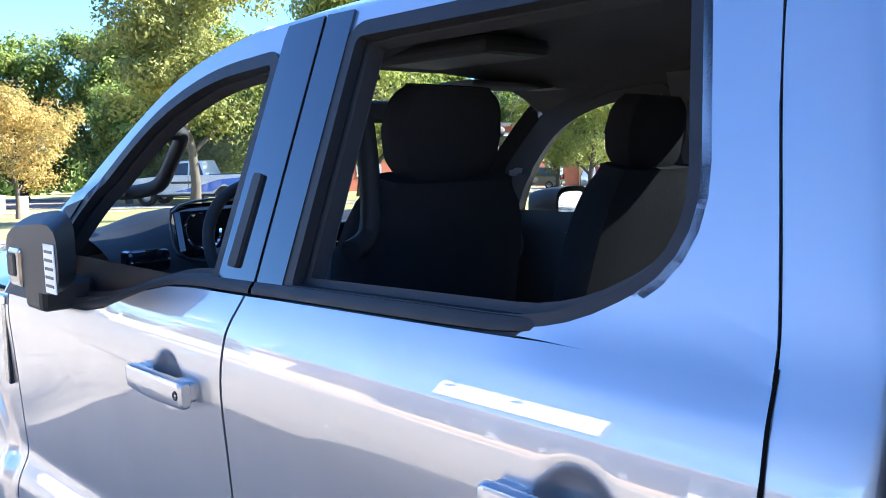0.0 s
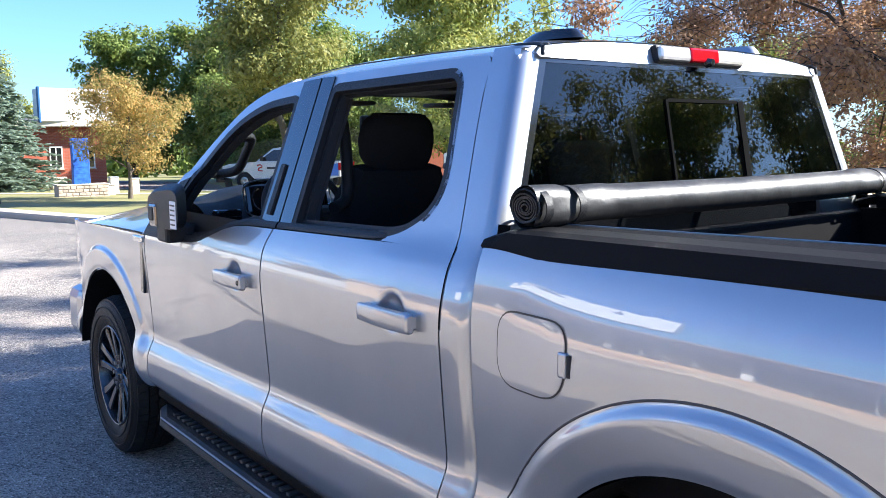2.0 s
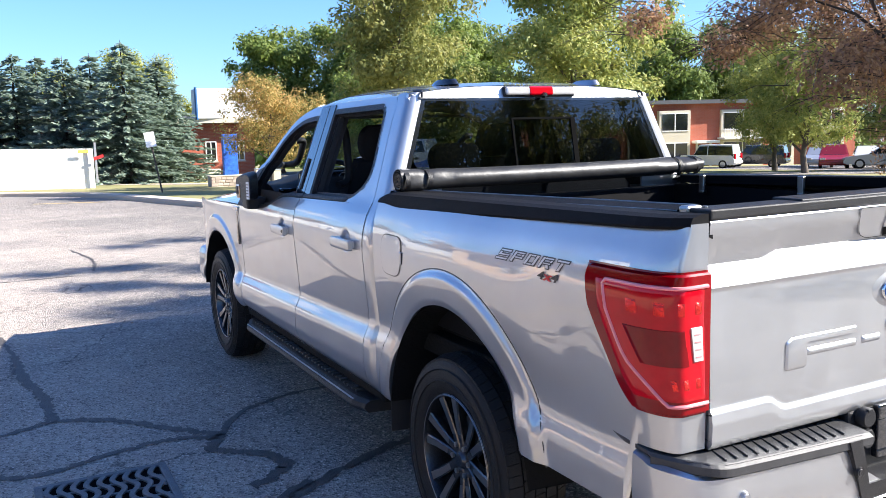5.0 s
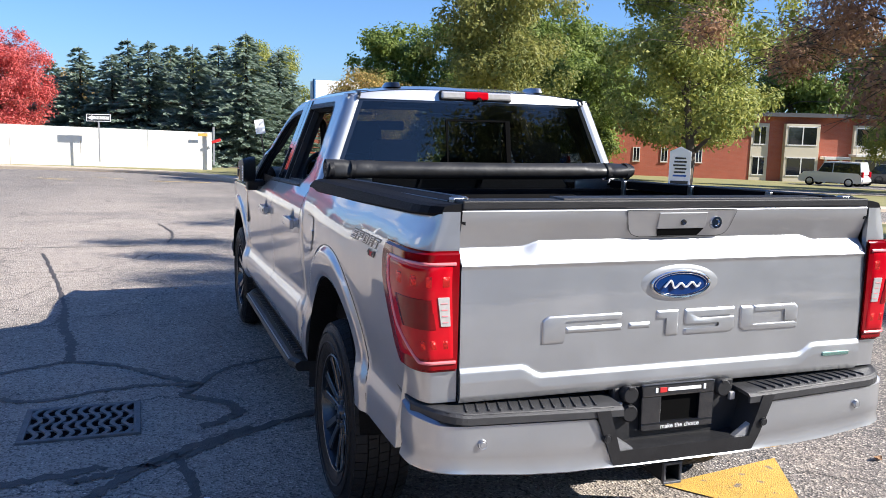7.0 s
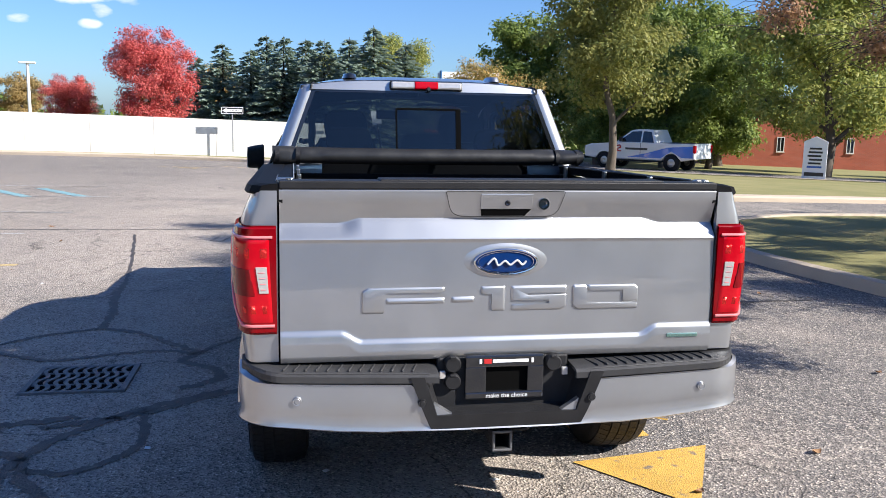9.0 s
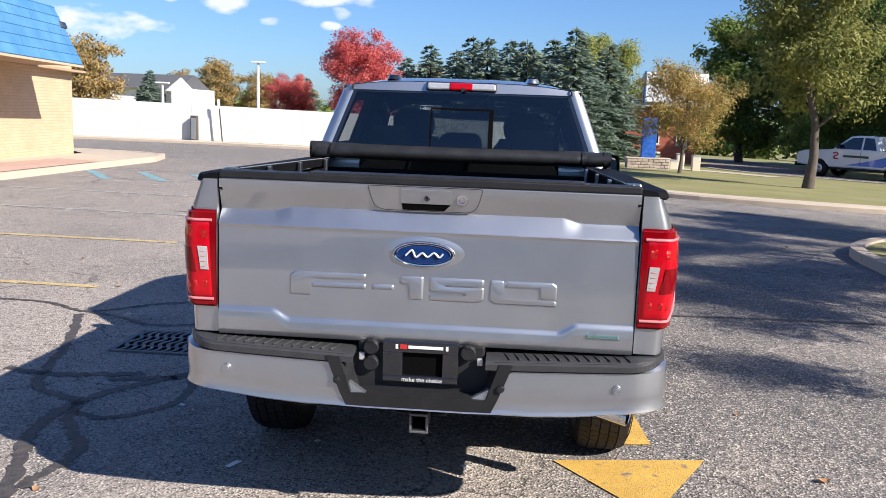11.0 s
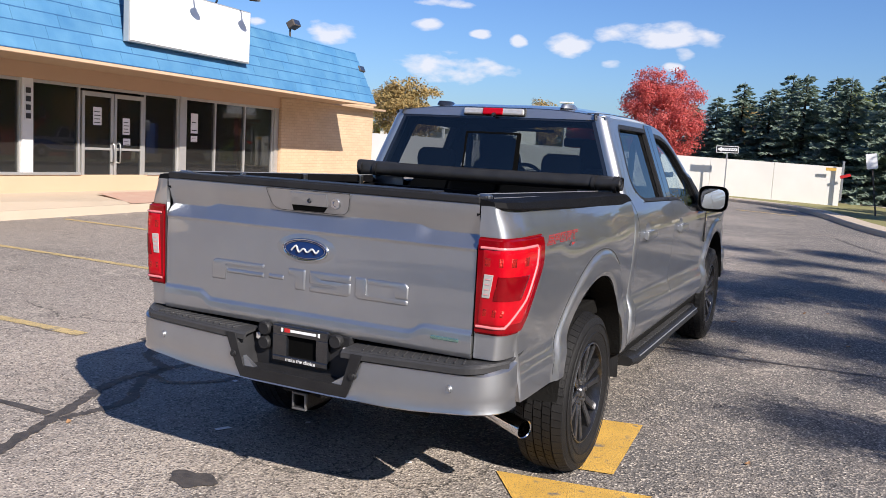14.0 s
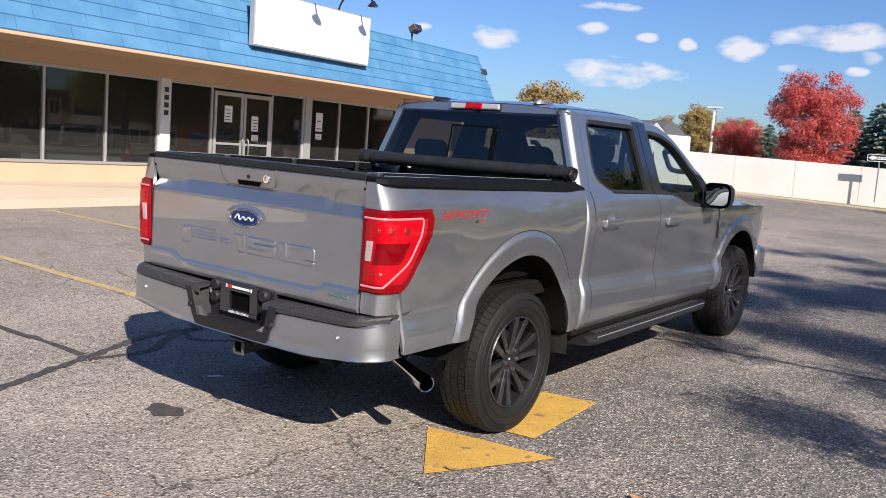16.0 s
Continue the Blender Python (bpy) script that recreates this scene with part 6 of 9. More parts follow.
# recess behind the plate, plate frame, sockets
part("plate_well", box(-0.25, 0.25, -1.183, -1.150, 0.625, 0.822, 0.01), BLACK_TRIM, bumper, "black recess behind the plate")
frame_ = part("plate_frame", join(box(-0.148, 0.148, -1.262, -1.238, 0.785, 0.830, 0.006), box(-0.148, 0.148, -1.262, -1.238, 0.664, 0.692, 0.006), box(-0.148, -0.070, -1.260, -1.238, 0.688, 0.788, 0.004), box(0.086, 0.148, -1.260, -1.238, 0.688, 0.788, 0.004)), GLOSS_BLACK, bumper, "black dealer plate frame")
for k, (a, c) in enumerate(((-0.098, -0.088), (-0.080, -0.052), (-0.048, 0.088), (0.098, 0.108))):
    part("frame_bar", box(a, c, -1.2645, -1.2615, 0.800 if k != 2 else 0.803, 0.818 if k != 2 else 0.815, 0.001), RED_INK if k == 1 else WHITE_INK, frame_, "plain printed bar")
letters("frame_slogan", "make the choice", 0.024, WHITE_INK, frame_, pose(0.008, -1.2635, 0.678, 90, 0, 0), 0.0005, "white slogan lettering")
part("plate_dark", box(-0.070, 0.086, -1.243, -1.238, 0.690, 0.787), PIT, frame_)
frame_.location.y = 0.05
for dx, dz in ((-0.195, 0.80), (-0.195, 0.735), (0.185, 0.795)):
    sock = part("trailer_socket", moved(lathe([(-0.03, 0), (-0.03, 0.026), (-0.024, 0.031), (0.0, 0.031)], 18, "y"), Matrix.Translation((dx, -1.186, dz))), BLACK_TRIM, bumper, "round black trailer socket", True)
    part("socket_lug", box(dx - 0.012, dx + 0.012, -1.218, -1.205, dz + 0.018, dz + 0.03, 0.003), BLACK_TRIM, sock)
for s in (-1, 1):
    part("plate_lamp", box(s * 0.232 - 0.012, s * 0.232 + 0.012, -1.205, -1.190, 0.745, 0.775, 0.004), CLEAR_LENS, bumper, "small plate lamp")
part("hitch_receiver", join(box(-0.034, 0.034, -1.20, -0.9, 0.523, 0.531, 0.003), box(-0.034, 0.034, -1.20, -0.9, 0.462, 0.470, 0.003), box(-0.034, -0.026, -1.2, -0.9, 0.470, 0.523, 0.002), box(0.026, 0.034, -1.2, -0.9, 0.470, 0.523, 0.002)), BLACK_TRIM, truck, "square hitch receiver")
part("hitch_collar", join(box(-0.038, 0.038, -1.205, -1.19, 0.527, 0.537, 0.003), box(-0.038, 0.038, -1.205, -1.19, 0.456, 0.466, 0.003), box(-0.038, -0.028, -1.205, -1.19, 0.466, 0.527, 0.003), box(0.028, 0.038, -1.205, -1.19, 0.466, 0.527, 0.003)), IRON, truck)
for s in (-1, 1):
    part("chain_loop", tube(smooth_line([(s * 0.045, -1.14, 0.52), (s * 0.10, -1.17, 0.53), (s * 0.105, -1.16, 0.56), (s * 0.07, -1.13, 0.575)], 4), 0.008, 6), BLACK_TRIM, truck)
part("hitch_bar", tube([(-0.55, -1.02, 0.52), (0.55, -1.02, 0.52)], 0.04, 10), UNDERBODY, truck)

# --- underbody, axle, exhaust ---
part("chassis", join(box(-0.52, -0.42, -0.85, 4.4, 0.46, 0.60, 0.01), box(0.42, 0.52, -0.85, 4.4, 0.46, 0.60, 0.01), box(-0.86, 0.86, 0.60, 3.1, 0.50, 0.56, 0.01), box(-0.85, 0.85, -1.10, 0.6, 0.74, 0.83, 0.01), box(-0.40, 0.40, 0.6, 3.6, 0.36, 0.5, 0.03), box(-0.7, 0.7, 3.9, 4.45, 0.4, 1.0, 0.03)), UNDERBODY, truck, "dark frame and underbody")
part("rear_axle", join(tube([(-0.78, 0, 0.40), (0.78, 0, 0.40)], 0.05, 12), tube([(-0.12, 0, 0.39), (-0.06, 0, 0.39), (0.06, 0, 0.39), (0.12, 0, 0.39)], [0.07, 0.15, 0.15, 0.07], 14)), UNDERBODY, truck)
part("front_axle", tube([(-0.78, AXLE_F, 0.40), (0.78, AXLE_F, 0.40)], 0.05, 12), UNDERBODY, truck)
both("damper", tube([(0.62, -0.05, 0.42), (0.60, 0.12, 0.86)], 0.035, 10), BARE_METAL, truck, "grey damper")
ex = Matrix.Translation((0.885, -0.72, 0.405)) @ Matrix.Rotation(radians(66), 4, "Z") @ Matrix.Rotation(radians(5), 4, "X")
part("exhaust_tip", moved(lathe([(0.36, 0.030), (0.10, 0.040), (0.0, 0.044), (-0.004, 0.042), (0.0, 0.038), (0.2, 0.034)], 24, "y"), ex), CHROME, truck, "polished round exhaust tip", True)
part("tailpipe", tube([(0.60, -0.60, 0.435), (0.52, -0.45, 0.45), (0.5, 0.3, 0.48)], 0.035, 10), BARE_METAL, truck, "", True)
part("spare_wheel", moved(lathe([(-0.11, 0.15), (-0.11, 0.32), (-0.06, 0.37), (0.06, 0.37), (0.11, 0.32), (0.11, 0.15), (0.0, 0.0)], 32, "z"), Matrix.Translation((0, -0.62, 0.60))), RUBBER, truck, "spare tyre slung under the bed", True)
for s in (-1, 1):
    part("mud_flap", grid(lambda x, z: (s * x, 0.585 + 0.03 * (0.5 - z) + 0.01 * math.sin(x * 20), z), spaced(0.80, 0.955, 6), spaced(0.35, 0.56, 6)), BLACK_TRIM, truck, "black rear mud flap", False, 0.008)
    part("rocker", box(s * 0.90 - 0.035, s * 0.90 + 0.035, 0.70, 3.05, 0.44, 0.50, 0.015), UNDERBODY, truck)

# --- running boards ---
for s in (-1, 1):
    prof = [(0.80, 0.395), (0.80, 0.425), (0.985, 0.425), (1.012, 0.412), (1.018, 0.392), (1.0, 0.368), (0.82, 0.36)]
    g = grid(lambda i, y: (s * (prof[i][0] - 0.06 * smoothstep(2.80, 2.97, y) * (prof[i][0] > 0.9) - 0.03 * smoothstep(0.94, 0.82, y) * (prof[i][0] > 0.9)), y, prof[i][1]), list(range(7)), [0.82, 0.85, 0.92] + spaced(1.0, 2.8, 8) + [2.9, 2.97], True)
    g = (g[0], g[1] + [tuple(range(7)), tuple(range(len(g[0]) - 1, len(g[0]) - 8, -1))])
    board = part("running_board", g if s < 0 else flip(g), BLACK_TRIM, truck, "black flat running board with ribbed tread")
    for k in range(34):
        y = 0.98 + 0.054 * k
        part("tread_bar", box(s * 0.90 - 0.062, s * 0.90 + 0.062, y, y + 0.026, 0.425, 0.437, 0.004), STEP_PAD, board)
    part("edge_strip", tube([(s * 1.004, y, 0.417) for y in (0.92, 1.5, 2.2, 2.82)], 0.004, 6), GALVANISED, board, "bright worn edge")
    for y in (1.05, 1.9, 2.75):
        part("board_bracket", box(s * 0.76 - 0.12, s * 0.76 + 0.12, y - 0.03, y + 0.03, 0.385, 0.45, 0.008), UNDERBODY, board)

# --- third brake light, rear window with its slider, roof fins ---
brake = part("high_brake_light", moved(box(-0.205, 0.205, -0.025, 0.02, -0.020, 0.022, 0.010), Matrix.Translation((0, 0.792, 1.862)) @ Matrix.Rotation(radians(-8), 4, "X")), CLEAR_LENS, truck, "clear high-level brake light strip")
part("red_centre", moved(box(-0.072, 0.068, -0.029, 0.01, -0.0205, 0.0225, 0.008), Matrix.Translation((0, 0.792, 1.862)) @ Matrix.Rotation(radians(-8), 4, "X")), RED_LENS, brake, "red centre lens")
part("roof_camera", moved(lathe([(-0.022, 0), (-0.022, 0.010), (0.0, 0.016)], 12, "y"), Matrix.Translation((0.01, 0.768, 1.846))), GLOSS_BLACK, brake, "small black camera")
part("brake_gasket", moved(box(-0.212, 0.212, -0.016, 0.02, -0.026, 0.027, 0.010), Matrix.Translation((0, 0.795, 1.862)) @ Matrix.Rotation(radians(-8), 4, "X")), BLACK_TRIM, brake)


def rear_pane(x, z, out=0.0):
    return x, back_y(z) + 0.010 - out - 0.012 * (1 - (x / 0.8) ** 2), z


def rear_quad(x0, x1, z0, z1, out, taper=True, n=10):
    return grid(lambda u, v: (lambda z: rear_pane((x0 + (x1 - x0) * u) * (glass_half(z) / glass_half(1.45) if taper else 1), z, out))(z0 + (z1 - z0) * v), spaced(0, 1, n), spaced(0, 1, 6))


rear_window = part("rear_window", rear_quad(-0.80, 0.80, 1.44, 1.838, 0.0, True, 21), DARK_GLASS, truck, "dark tinted rear window", True)
part("slider_frame", join(rear_quad(-0.180, -0.170, 1.45, 1.735, 0.006, False, 3), rear_quad(0.172, 0.200, 1.45, 1.735, 0.008, False, 3), rear_quad(-0.170, 0.172, 1.727, 1.737, 0.006, False, 9)), PIT, rear_window, "black frame of the sliding pane", False, 0.006)
part("slider_pane", rear_quad(-0.170, 0.172, 1.45, 1.727, -0.012, False, 9), SLIDER_GLASS, rear_window, "darker sliding centre pane", True)
part("window_border", join(*[grid(lambda t, v: (lambda z: rear_pane(s * (glass_half(z) - 0.028 * v + 0.004), z, 0.002))(1.44 + 0.396 * t), spaced(0, 1, 8), [0, 1]) for s in (-1, 1)], rear_quad(-0.80, 0.80, 1.820, 1.838, 0.002, True, 15)), GLOSS_BLACK, rear_window, "black painted glass border")
for sx in (-0.43, 0.425):
    fin = grid(lambda a, t: (sx + (0.045 - 0.012 * t) * math.cos(a), 0.985 - 0.02 * t + (0.125 - 0.045 * t) * math.sin(a), 1.902 + 0.027 * t**0.7), [2 * math.pi * i / 18 for i in range(18)], [0, 0.4, 0.8, 1.0], True)
    part("roof_antenna", (fin[0], fin[1] + [tuple(range(len(fin[0]) - 18, len(fin[0])))]), GLOSS_BLACK if sx < 0 else PAINT, roof, "low black roof antenna", True)

# --- wheels ---
def wheel(parent, s, y):
    c = Matrix.Translation((s * 0.835, y, 0.408)) @ Matrix.Scale(s, 4, (1, 0, 0))
    R = 0.408
    fix = (lambda q: q) if s > 0 else flip
    hub = part("wheel", fix(moved(lathe([(0.085, 0.0), (0.098, 0.028), (0.088, 0.036), (0.070, 0.040)], 24), c)), RIM_DARK, parent, "dark alloy wheel with split spokes", True)
    prof = [(-0.115, 0.265), (-0.132, 0.30), (-0.136, 0.345), (-0.124, 0.388), (-0.105, 0.402), (-0.06, R - 0.001), (0.0, R), (0.06, R - 0.001), (0.105, 0.402), (0.124, 0.388), (0.136, 0.345), (0.132, 0.30), (0.120, 0.272), (0.112, 0.262)]
    part("tyre", fix(moved(lathe(prof, 64), c)), RUBBER, hub, "black all-terrain tyre", True)
    # tread blocks and shoulder lugs
    blocks = []
    for k in range(64):
        a0 = 2 * math.pi * k / 64
        for j, (x0, x1, da) in enumerate(((-0.118, -0.072, 0.0), (-0.066, -0.026, 0.5), (-0.020, 0.020, 0.0), (0.026, 0.066, 0.5), (0.072, 0.118, 0.0))):
            a = a0 + da * 2 * math.pi / 64
            w = 2 * math.pi / 64 * 0.92
            rr = [(R + 0.004) if abs(x) < 0.1 else 0.396 for x in (x0, x1)]
            v = []
            for dr in (-0.012, 0.006):
                for (x, r), t in (((x0, rr[0]), a), ((x1, rr[1]), a + 0.015), ((x1, rr[1]), a + w + 0.015), ((x0, rr[0]), a + w)):
                    v.append((x, math.cos(t) * (r + dr), math.sin(t) * (r + dr)))
            blocks.append((v, [(4, 5, 6, 7), (0, 1, 5, 4), (1, 2, 6, 5), (2, 3, 7, 6), (3, 0, 4, 7)]))
    part("tread", fix(moved(join(*blocks), c)), RUBBER, hub, "blocky tyre tread")
    for r_ in (0.318, 0.362):
        part("sidewall_ring", fix(moved(lathe([(0.134, r_ - 0.003), (0.1385, r_), (0.134, r_ + 0.003)], 64), c)), RUBBER, hub, "", True)
    rim = [(0.105, 0.268), (0.122, 0.262), (0.122, 0.254), (0.090, 0.246), (0.02, 0.238), (-0.10, 0.232), (-0.11, 0.255)]
    part("rim", fix(moved(lathe(rim, 48), c)), RIM_DARK, hub, "dark grey rim", True)
    part("rim_lip", fix(moved(lathe([(0.1195, 0.2635), (0.1235, 0.259), (0.120, 0.2535)], 48), c)), RIM_BRIGHT, hub, "bright rim lip", True)
    part("brake_disc", fix(moved(lathe([(-0.01, 0.05), (-0.01, 0.175), (-0.03, 0.175)], 32), c)), BARE_METAL, hub, "", True)
    part("inner_barrel", fix(moved(lathe([(-0.06, 0.0), (-0.06, 0.235)], 24), c)), UNDERBODY, hub)
    for k in range(6):
        a = 2 * math.pi * k / 6 + 0.26
        for d in (-1, 1):
            sp = []
            for r, w, x, off in ((0.030, 0.017, 0.086, 0.015), (0.10, 0.0175, 0.092, 0.022), (0.18, 0.0195, 0.102, 0.037), (0.252, 0.025, 0.112, 0.056)):
                for px, pw in ((x - 0.034, w), (x - 0.004, w), (x, w * 0.72), (x, -w * 0.72), (x - 0.004, -w), (x - 0.034, -w)):
                    t = d * off + pw
                    sp.append((px, math.cos(a) * r - math.sin(a) * t, math.sin(a) * r + math.cos(a) * t))
            fs = [(i * 6 + j, i * 6 + (j + 1) % 6, (i + 1) * 6 + (j + 1) % 6, (i + 1) * 6 + j) for i in range(3) for j in range(6)]
            spoke = part("spoke", fix(moved((sp, fs), c)), RIM_DARK, hub)
            face = [(px + 0.0008, y_, z_) for n_, (px, y_, z_) in enumerate(sp) if n_ % 6 in (2, 3) and n_ > 5]
            part("machined_face", fix(moved((face, [(0, 1, 3, 2), (2, 3, 5, 4)]), c)), RIM_BRIGHT, hub, "bright machined spoke face")
        nut = 2 * math.pi * k / 6
        part("lug_nut", fix(moved(tube([(0.060, 0.062 * math.cos(nut), 0.062 * math.sin(nut)), (0.098, 0.062 * math.cos(nut), 0.062 * math.sin(nut))], 0.011, 6), c)), BARE_METAL, hub)
    part("centre_cap", fix(moved(lathe([(0.100, 0.0), (0.1, 0.026), (0.09, 0.034)], 24), c)), GLOSS_BLACK, hub, "", True)
    return hub


for s in (1, -1):
    for y in (0.0, AXLE_F):
        wheel(truck, s, y)

# --- cabin ---
def cushion(w, d, h, rx=0.35, bulge=0.03):
    """A padded block, its middle a little proud."""
    def at(a, t):
        c, q = math.cos(a), math.sin(a)
        f = (abs(c) ** 5 + abs(q) ** 5) ** -0.2
        k = math.sin(math.pi * min(max(t, 0.03), 0.97)) ** 0.15
        return w / 2 * c * f * k, d / 2 * q * f * k + bulge * math.sin(math.pi * t) * 0.3, h * t
    g = grid(at, [2 * math.pi * i / 20 for i in range(20)], [0, 0.015, 0.04, 0.09, 0.16, 0.25, 0.5, 0.75, 0.84, 0.91, 0.96, 0.985, 1.0], True)
    return g[0], g[1] + [tuple(reversed(range(20))), tuple(range(len(g[0]) - 20, len(g[0])))]


def seat(x, y, rows=1, name="seat", w=0.54):
    st = part(name, moved(cushion(w, 0.50, 0.17), Matrix.Translation((x, y + 0.30, 0.78))), CLOTH, truck, "black cloth seat", True)
    part("backrest", moved(cushion(w - 0.02, 0.16, 0.66), Matrix.Translation((x, y + 0.02, 0.88)) @ Matrix.Rotation(radians(13), 4, "X")), CLOTH, st, "black cloth backrest", True)
    hr = part("headrest", moved(cushion(0.30, 0.115, 0.205), Matrix.Translation((x, y - 0.115, 1.515)) @ Matrix.Rotation(radians(8), 4, "X")), CLOTH, st, "padded black headrest", True)
    for e in (-0.06, 0.06):
        part("headrest_post", tube([(x + e, y - 0.115, 1.46), (x + e, y - 0.118, 1.53)], 0.007, 8), CHROME, hr, "bright headrest post")
    return st


seat(-0.40, 1.95)
seat(0.40, 1.95)
rear_bench = part("rear_bench", moved(cushion(1.36, 0.50, 0.16), Matrix.Translation((0, 1.22, 0.80))), CLOTH, truck, "black cloth rear bench", True)
part("backrest", moved(cushion(1.40, 0.14, 0.62), Matrix.Translation((0, 0.94, 0.86)) @ Matrix.Rotation(radians(8), 4, "X")), CLOTH, rear_bench, "", True)
for x in (-0.44, 0.0, 0.44):
    part("headrest", moved(cushion(0.27, 0.10, 0.15), Matrix.Translation((x, 0.875, 1.47 if x else 1.44))), CLOTH, rear_bench, "low rear headrest", True)
part("cabin_floor", box(-0.84, 0.84, 0.80, 3.0, 0.56, 0.62), CABIN, truck)
part("headliner", grid(lambda x, y: (roof_at(x * 0.965, y)[0], y, roof_at(x * 0.965, y)[2] - 0.045), us, spaced(0.83, 2.42, 16)), HEADLINER, truck, "dark headliner", True)
both("door_card", grid(lambda y, z: (body_x(y, 1.0) - 0.075 - 0.02 * smoothstep(0.95, 1.05, z) * smoothstep(1.15, 1.05, z), y, z), spaced(0.84, 2.98, 30), spaced(0.56, 1.33, 10)), CABIN, truck, "black inner door panel", True)
both("inner_pillar", flip(grid(lambda k, z: (green_x(max(z, 1.33)) - (0.10, 0.035, 0.035, 0.10)[k], (1.73, 1.75, 1.89, 1.91)[k], z), [0, 1, 2, 3], spaced(0.7, 1.80, 9), True)), HEADLINER, truck, "dark inner pillar")
both("grab_handle", tube(smooth_line([(0.66, 2.63, 1.64), (0.615, 2.63, 1.635), (0.60, 2.72, 1.57), (0.61, 2.80, 1.495), (0.66, 2.90, 1.475), (0.70, 2.88, 1.48)], 5), 0.021, 10), CABIN, truck, "black grab handle on the pillar")
both("grab_handle", tube(smooth_line([(0.70, 1.78, 1.72), (0.64, 1.82, 1.70), (0.635, 1.80, 1.55), (0.64, 1.80, 1.42), (0.71, 1.77, 1.39)], 5), 0.022, 10), CABIN, truck, "black grab handle on the pillar")
dash = part("dashboard", (lambda g: (g[0], g[1]))(grid(lambda x, a: (x, 2.98 + 0.34 * math.cos(a) * -1 - 0.04 * math.exp(-((x + 0.42) / 0.2) ** 2), 1.205 + 0.16 * math.sin(a) + 0.055 * math.exp(-((x + 0.42) / 0.22) ** 4) * max(0, math.sin(a))), spaced(-0.80, 0.80, 34), [math.pi * i / 14 - 0.6 for i in range(18)])), CABIN, truck, "black moulded dashboard", True)
part("lower_dash", box(-0.8, 0.8, 2.74, 3.1, 0.7, 1.14, 0.03), CABIN, dash)
ic = part("instrument_panel", moved(box(-0.20, 0.20, -0.01, 0.01, -0.075, 0.075, 0.02), Matrix.Translation((-0.44, 2.655, 1.37)) @ Matrix.Rotation(radians(-14), 4, "X")), GLOSS_BLACK, dash, "dark instrument cluster")
for dx in (-0.12, 0.12):
    part("dial", moved(lathe([(0.0, 0.048), (-0.006, 0.053), (0.0, 0.056)], 24, "y"), Matrix.Translation((-0.44 + dx, 2.640, 1.37)) @ Matrix.Rotation(radians(-14), 4, "X")), CHROME, ic, "bright dial ring", True)
part("cluster_rim", moved(tube([(0.215 * math.cos(a) * (abs(math.cos(a)) ** 4 + abs(math.sin(a)) ** 4) ** -0.25, 0, 0.088 * math.sin(a) * (abs(math.cos(a)) ** 4 + abs(math.sin(a)) ** 4) ** -0.25) for a in [2 * math.pi * i / 32 for i in range(33)]], 0.004, 6, False), Matrix.Translation((-0.44, 2.640, 1.37)) @ Matrix.Rotation(radians(-14), 4, "X")), BARE_METAL, ic)
part("screen", box(-0.11, 0.17, 2.63, 2.66, 1.17, 1.36, 0.01), GLOSS_BLACK, dash, "dark centre screen")
for x in (-0.72, -0.16, 0.22, 0.72):
    v = part("air_vent", box(x - 0.06, x + 0.06, 2.640, 2.70, 1.27, 1.33, 0.012), GLOSS_BLACK, dash, "black air vent")
    part("vent_trim", box(x - 0.055, x + 0.055, 2.630, 2.645, 1.297, 1.303, 0.002), CHROME, v)
SW = Matrix.Translation((-0.45, 2.46, 1.325)) @ Matrix.Rotation(radians(-24), 4, "X")
steer = part("steering_wheel", moved(tube([(0.188 * math.cos(2 * math.pi * i / 40), 0, 0.188 * math.sin(2 * math.pi * i / 40)) for i in range(41)], 0.0165, 10, False), SW), CABIN, truck, "black leather steering wheel", True)
part("wheel_boss", moved(cushion(0.15, 0.06, 0.15), SW @ Matrix.Translation((0, 0, -0.075))), CABIN, steer, "", True)
for a in (0.0, math.pi, -math.pi / 2):
    part("wheel_spoke", moved(tube([(0.06 * math.cos(a), 0.01, 0.06 * math.sin(a)), (0.185 * math.cos(a), 0, 0.185 * math.sin(a))], [0.022, 0.014], 8), SW), GREY_CABIN, steer)
part("column", tube([(-0.45, 2.49, 1.315), (-0.45, 2.80, 1.18)], 0.04, 10), CABIN, steer)
both("sun_visor", box(0.18, 0.58, 2.30, 2.46, 1.772, 1.79, 0.008), HEADLINER, truck, "folded sun visor")
part("visor_card", box(0.50, 0.56, 2.24, 2.36, 1.768, 1.7715), GREY_CABIN, truck, "pale warning card on the visor")
part("rear_view_mirror", box(-0.12, 0.12, 2.52, 2.545, 1.665, 1.735, 0.012), CABIN, truck, "small inside mirror")
part("overhead_console", box(-0.13, 0.13, 1.95, 2.40, 1.82, 1.87, 0.02), CABIN, truck)
part("seat_paper", moved(box(-0.11, 0.11, -0.15, 0.15, 0, 0.003), Matrix.Translation((0.05, 1.62, 1.12)) @ Matrix.Rotation(radians(14), 4, "Y")), WHITE_INK, truck, "white papers on the console")
part("centre_console", box(-0.12, 0.16, 1.55, 2.7, 0.62, 1.08, 0.03), CABIN, truck)

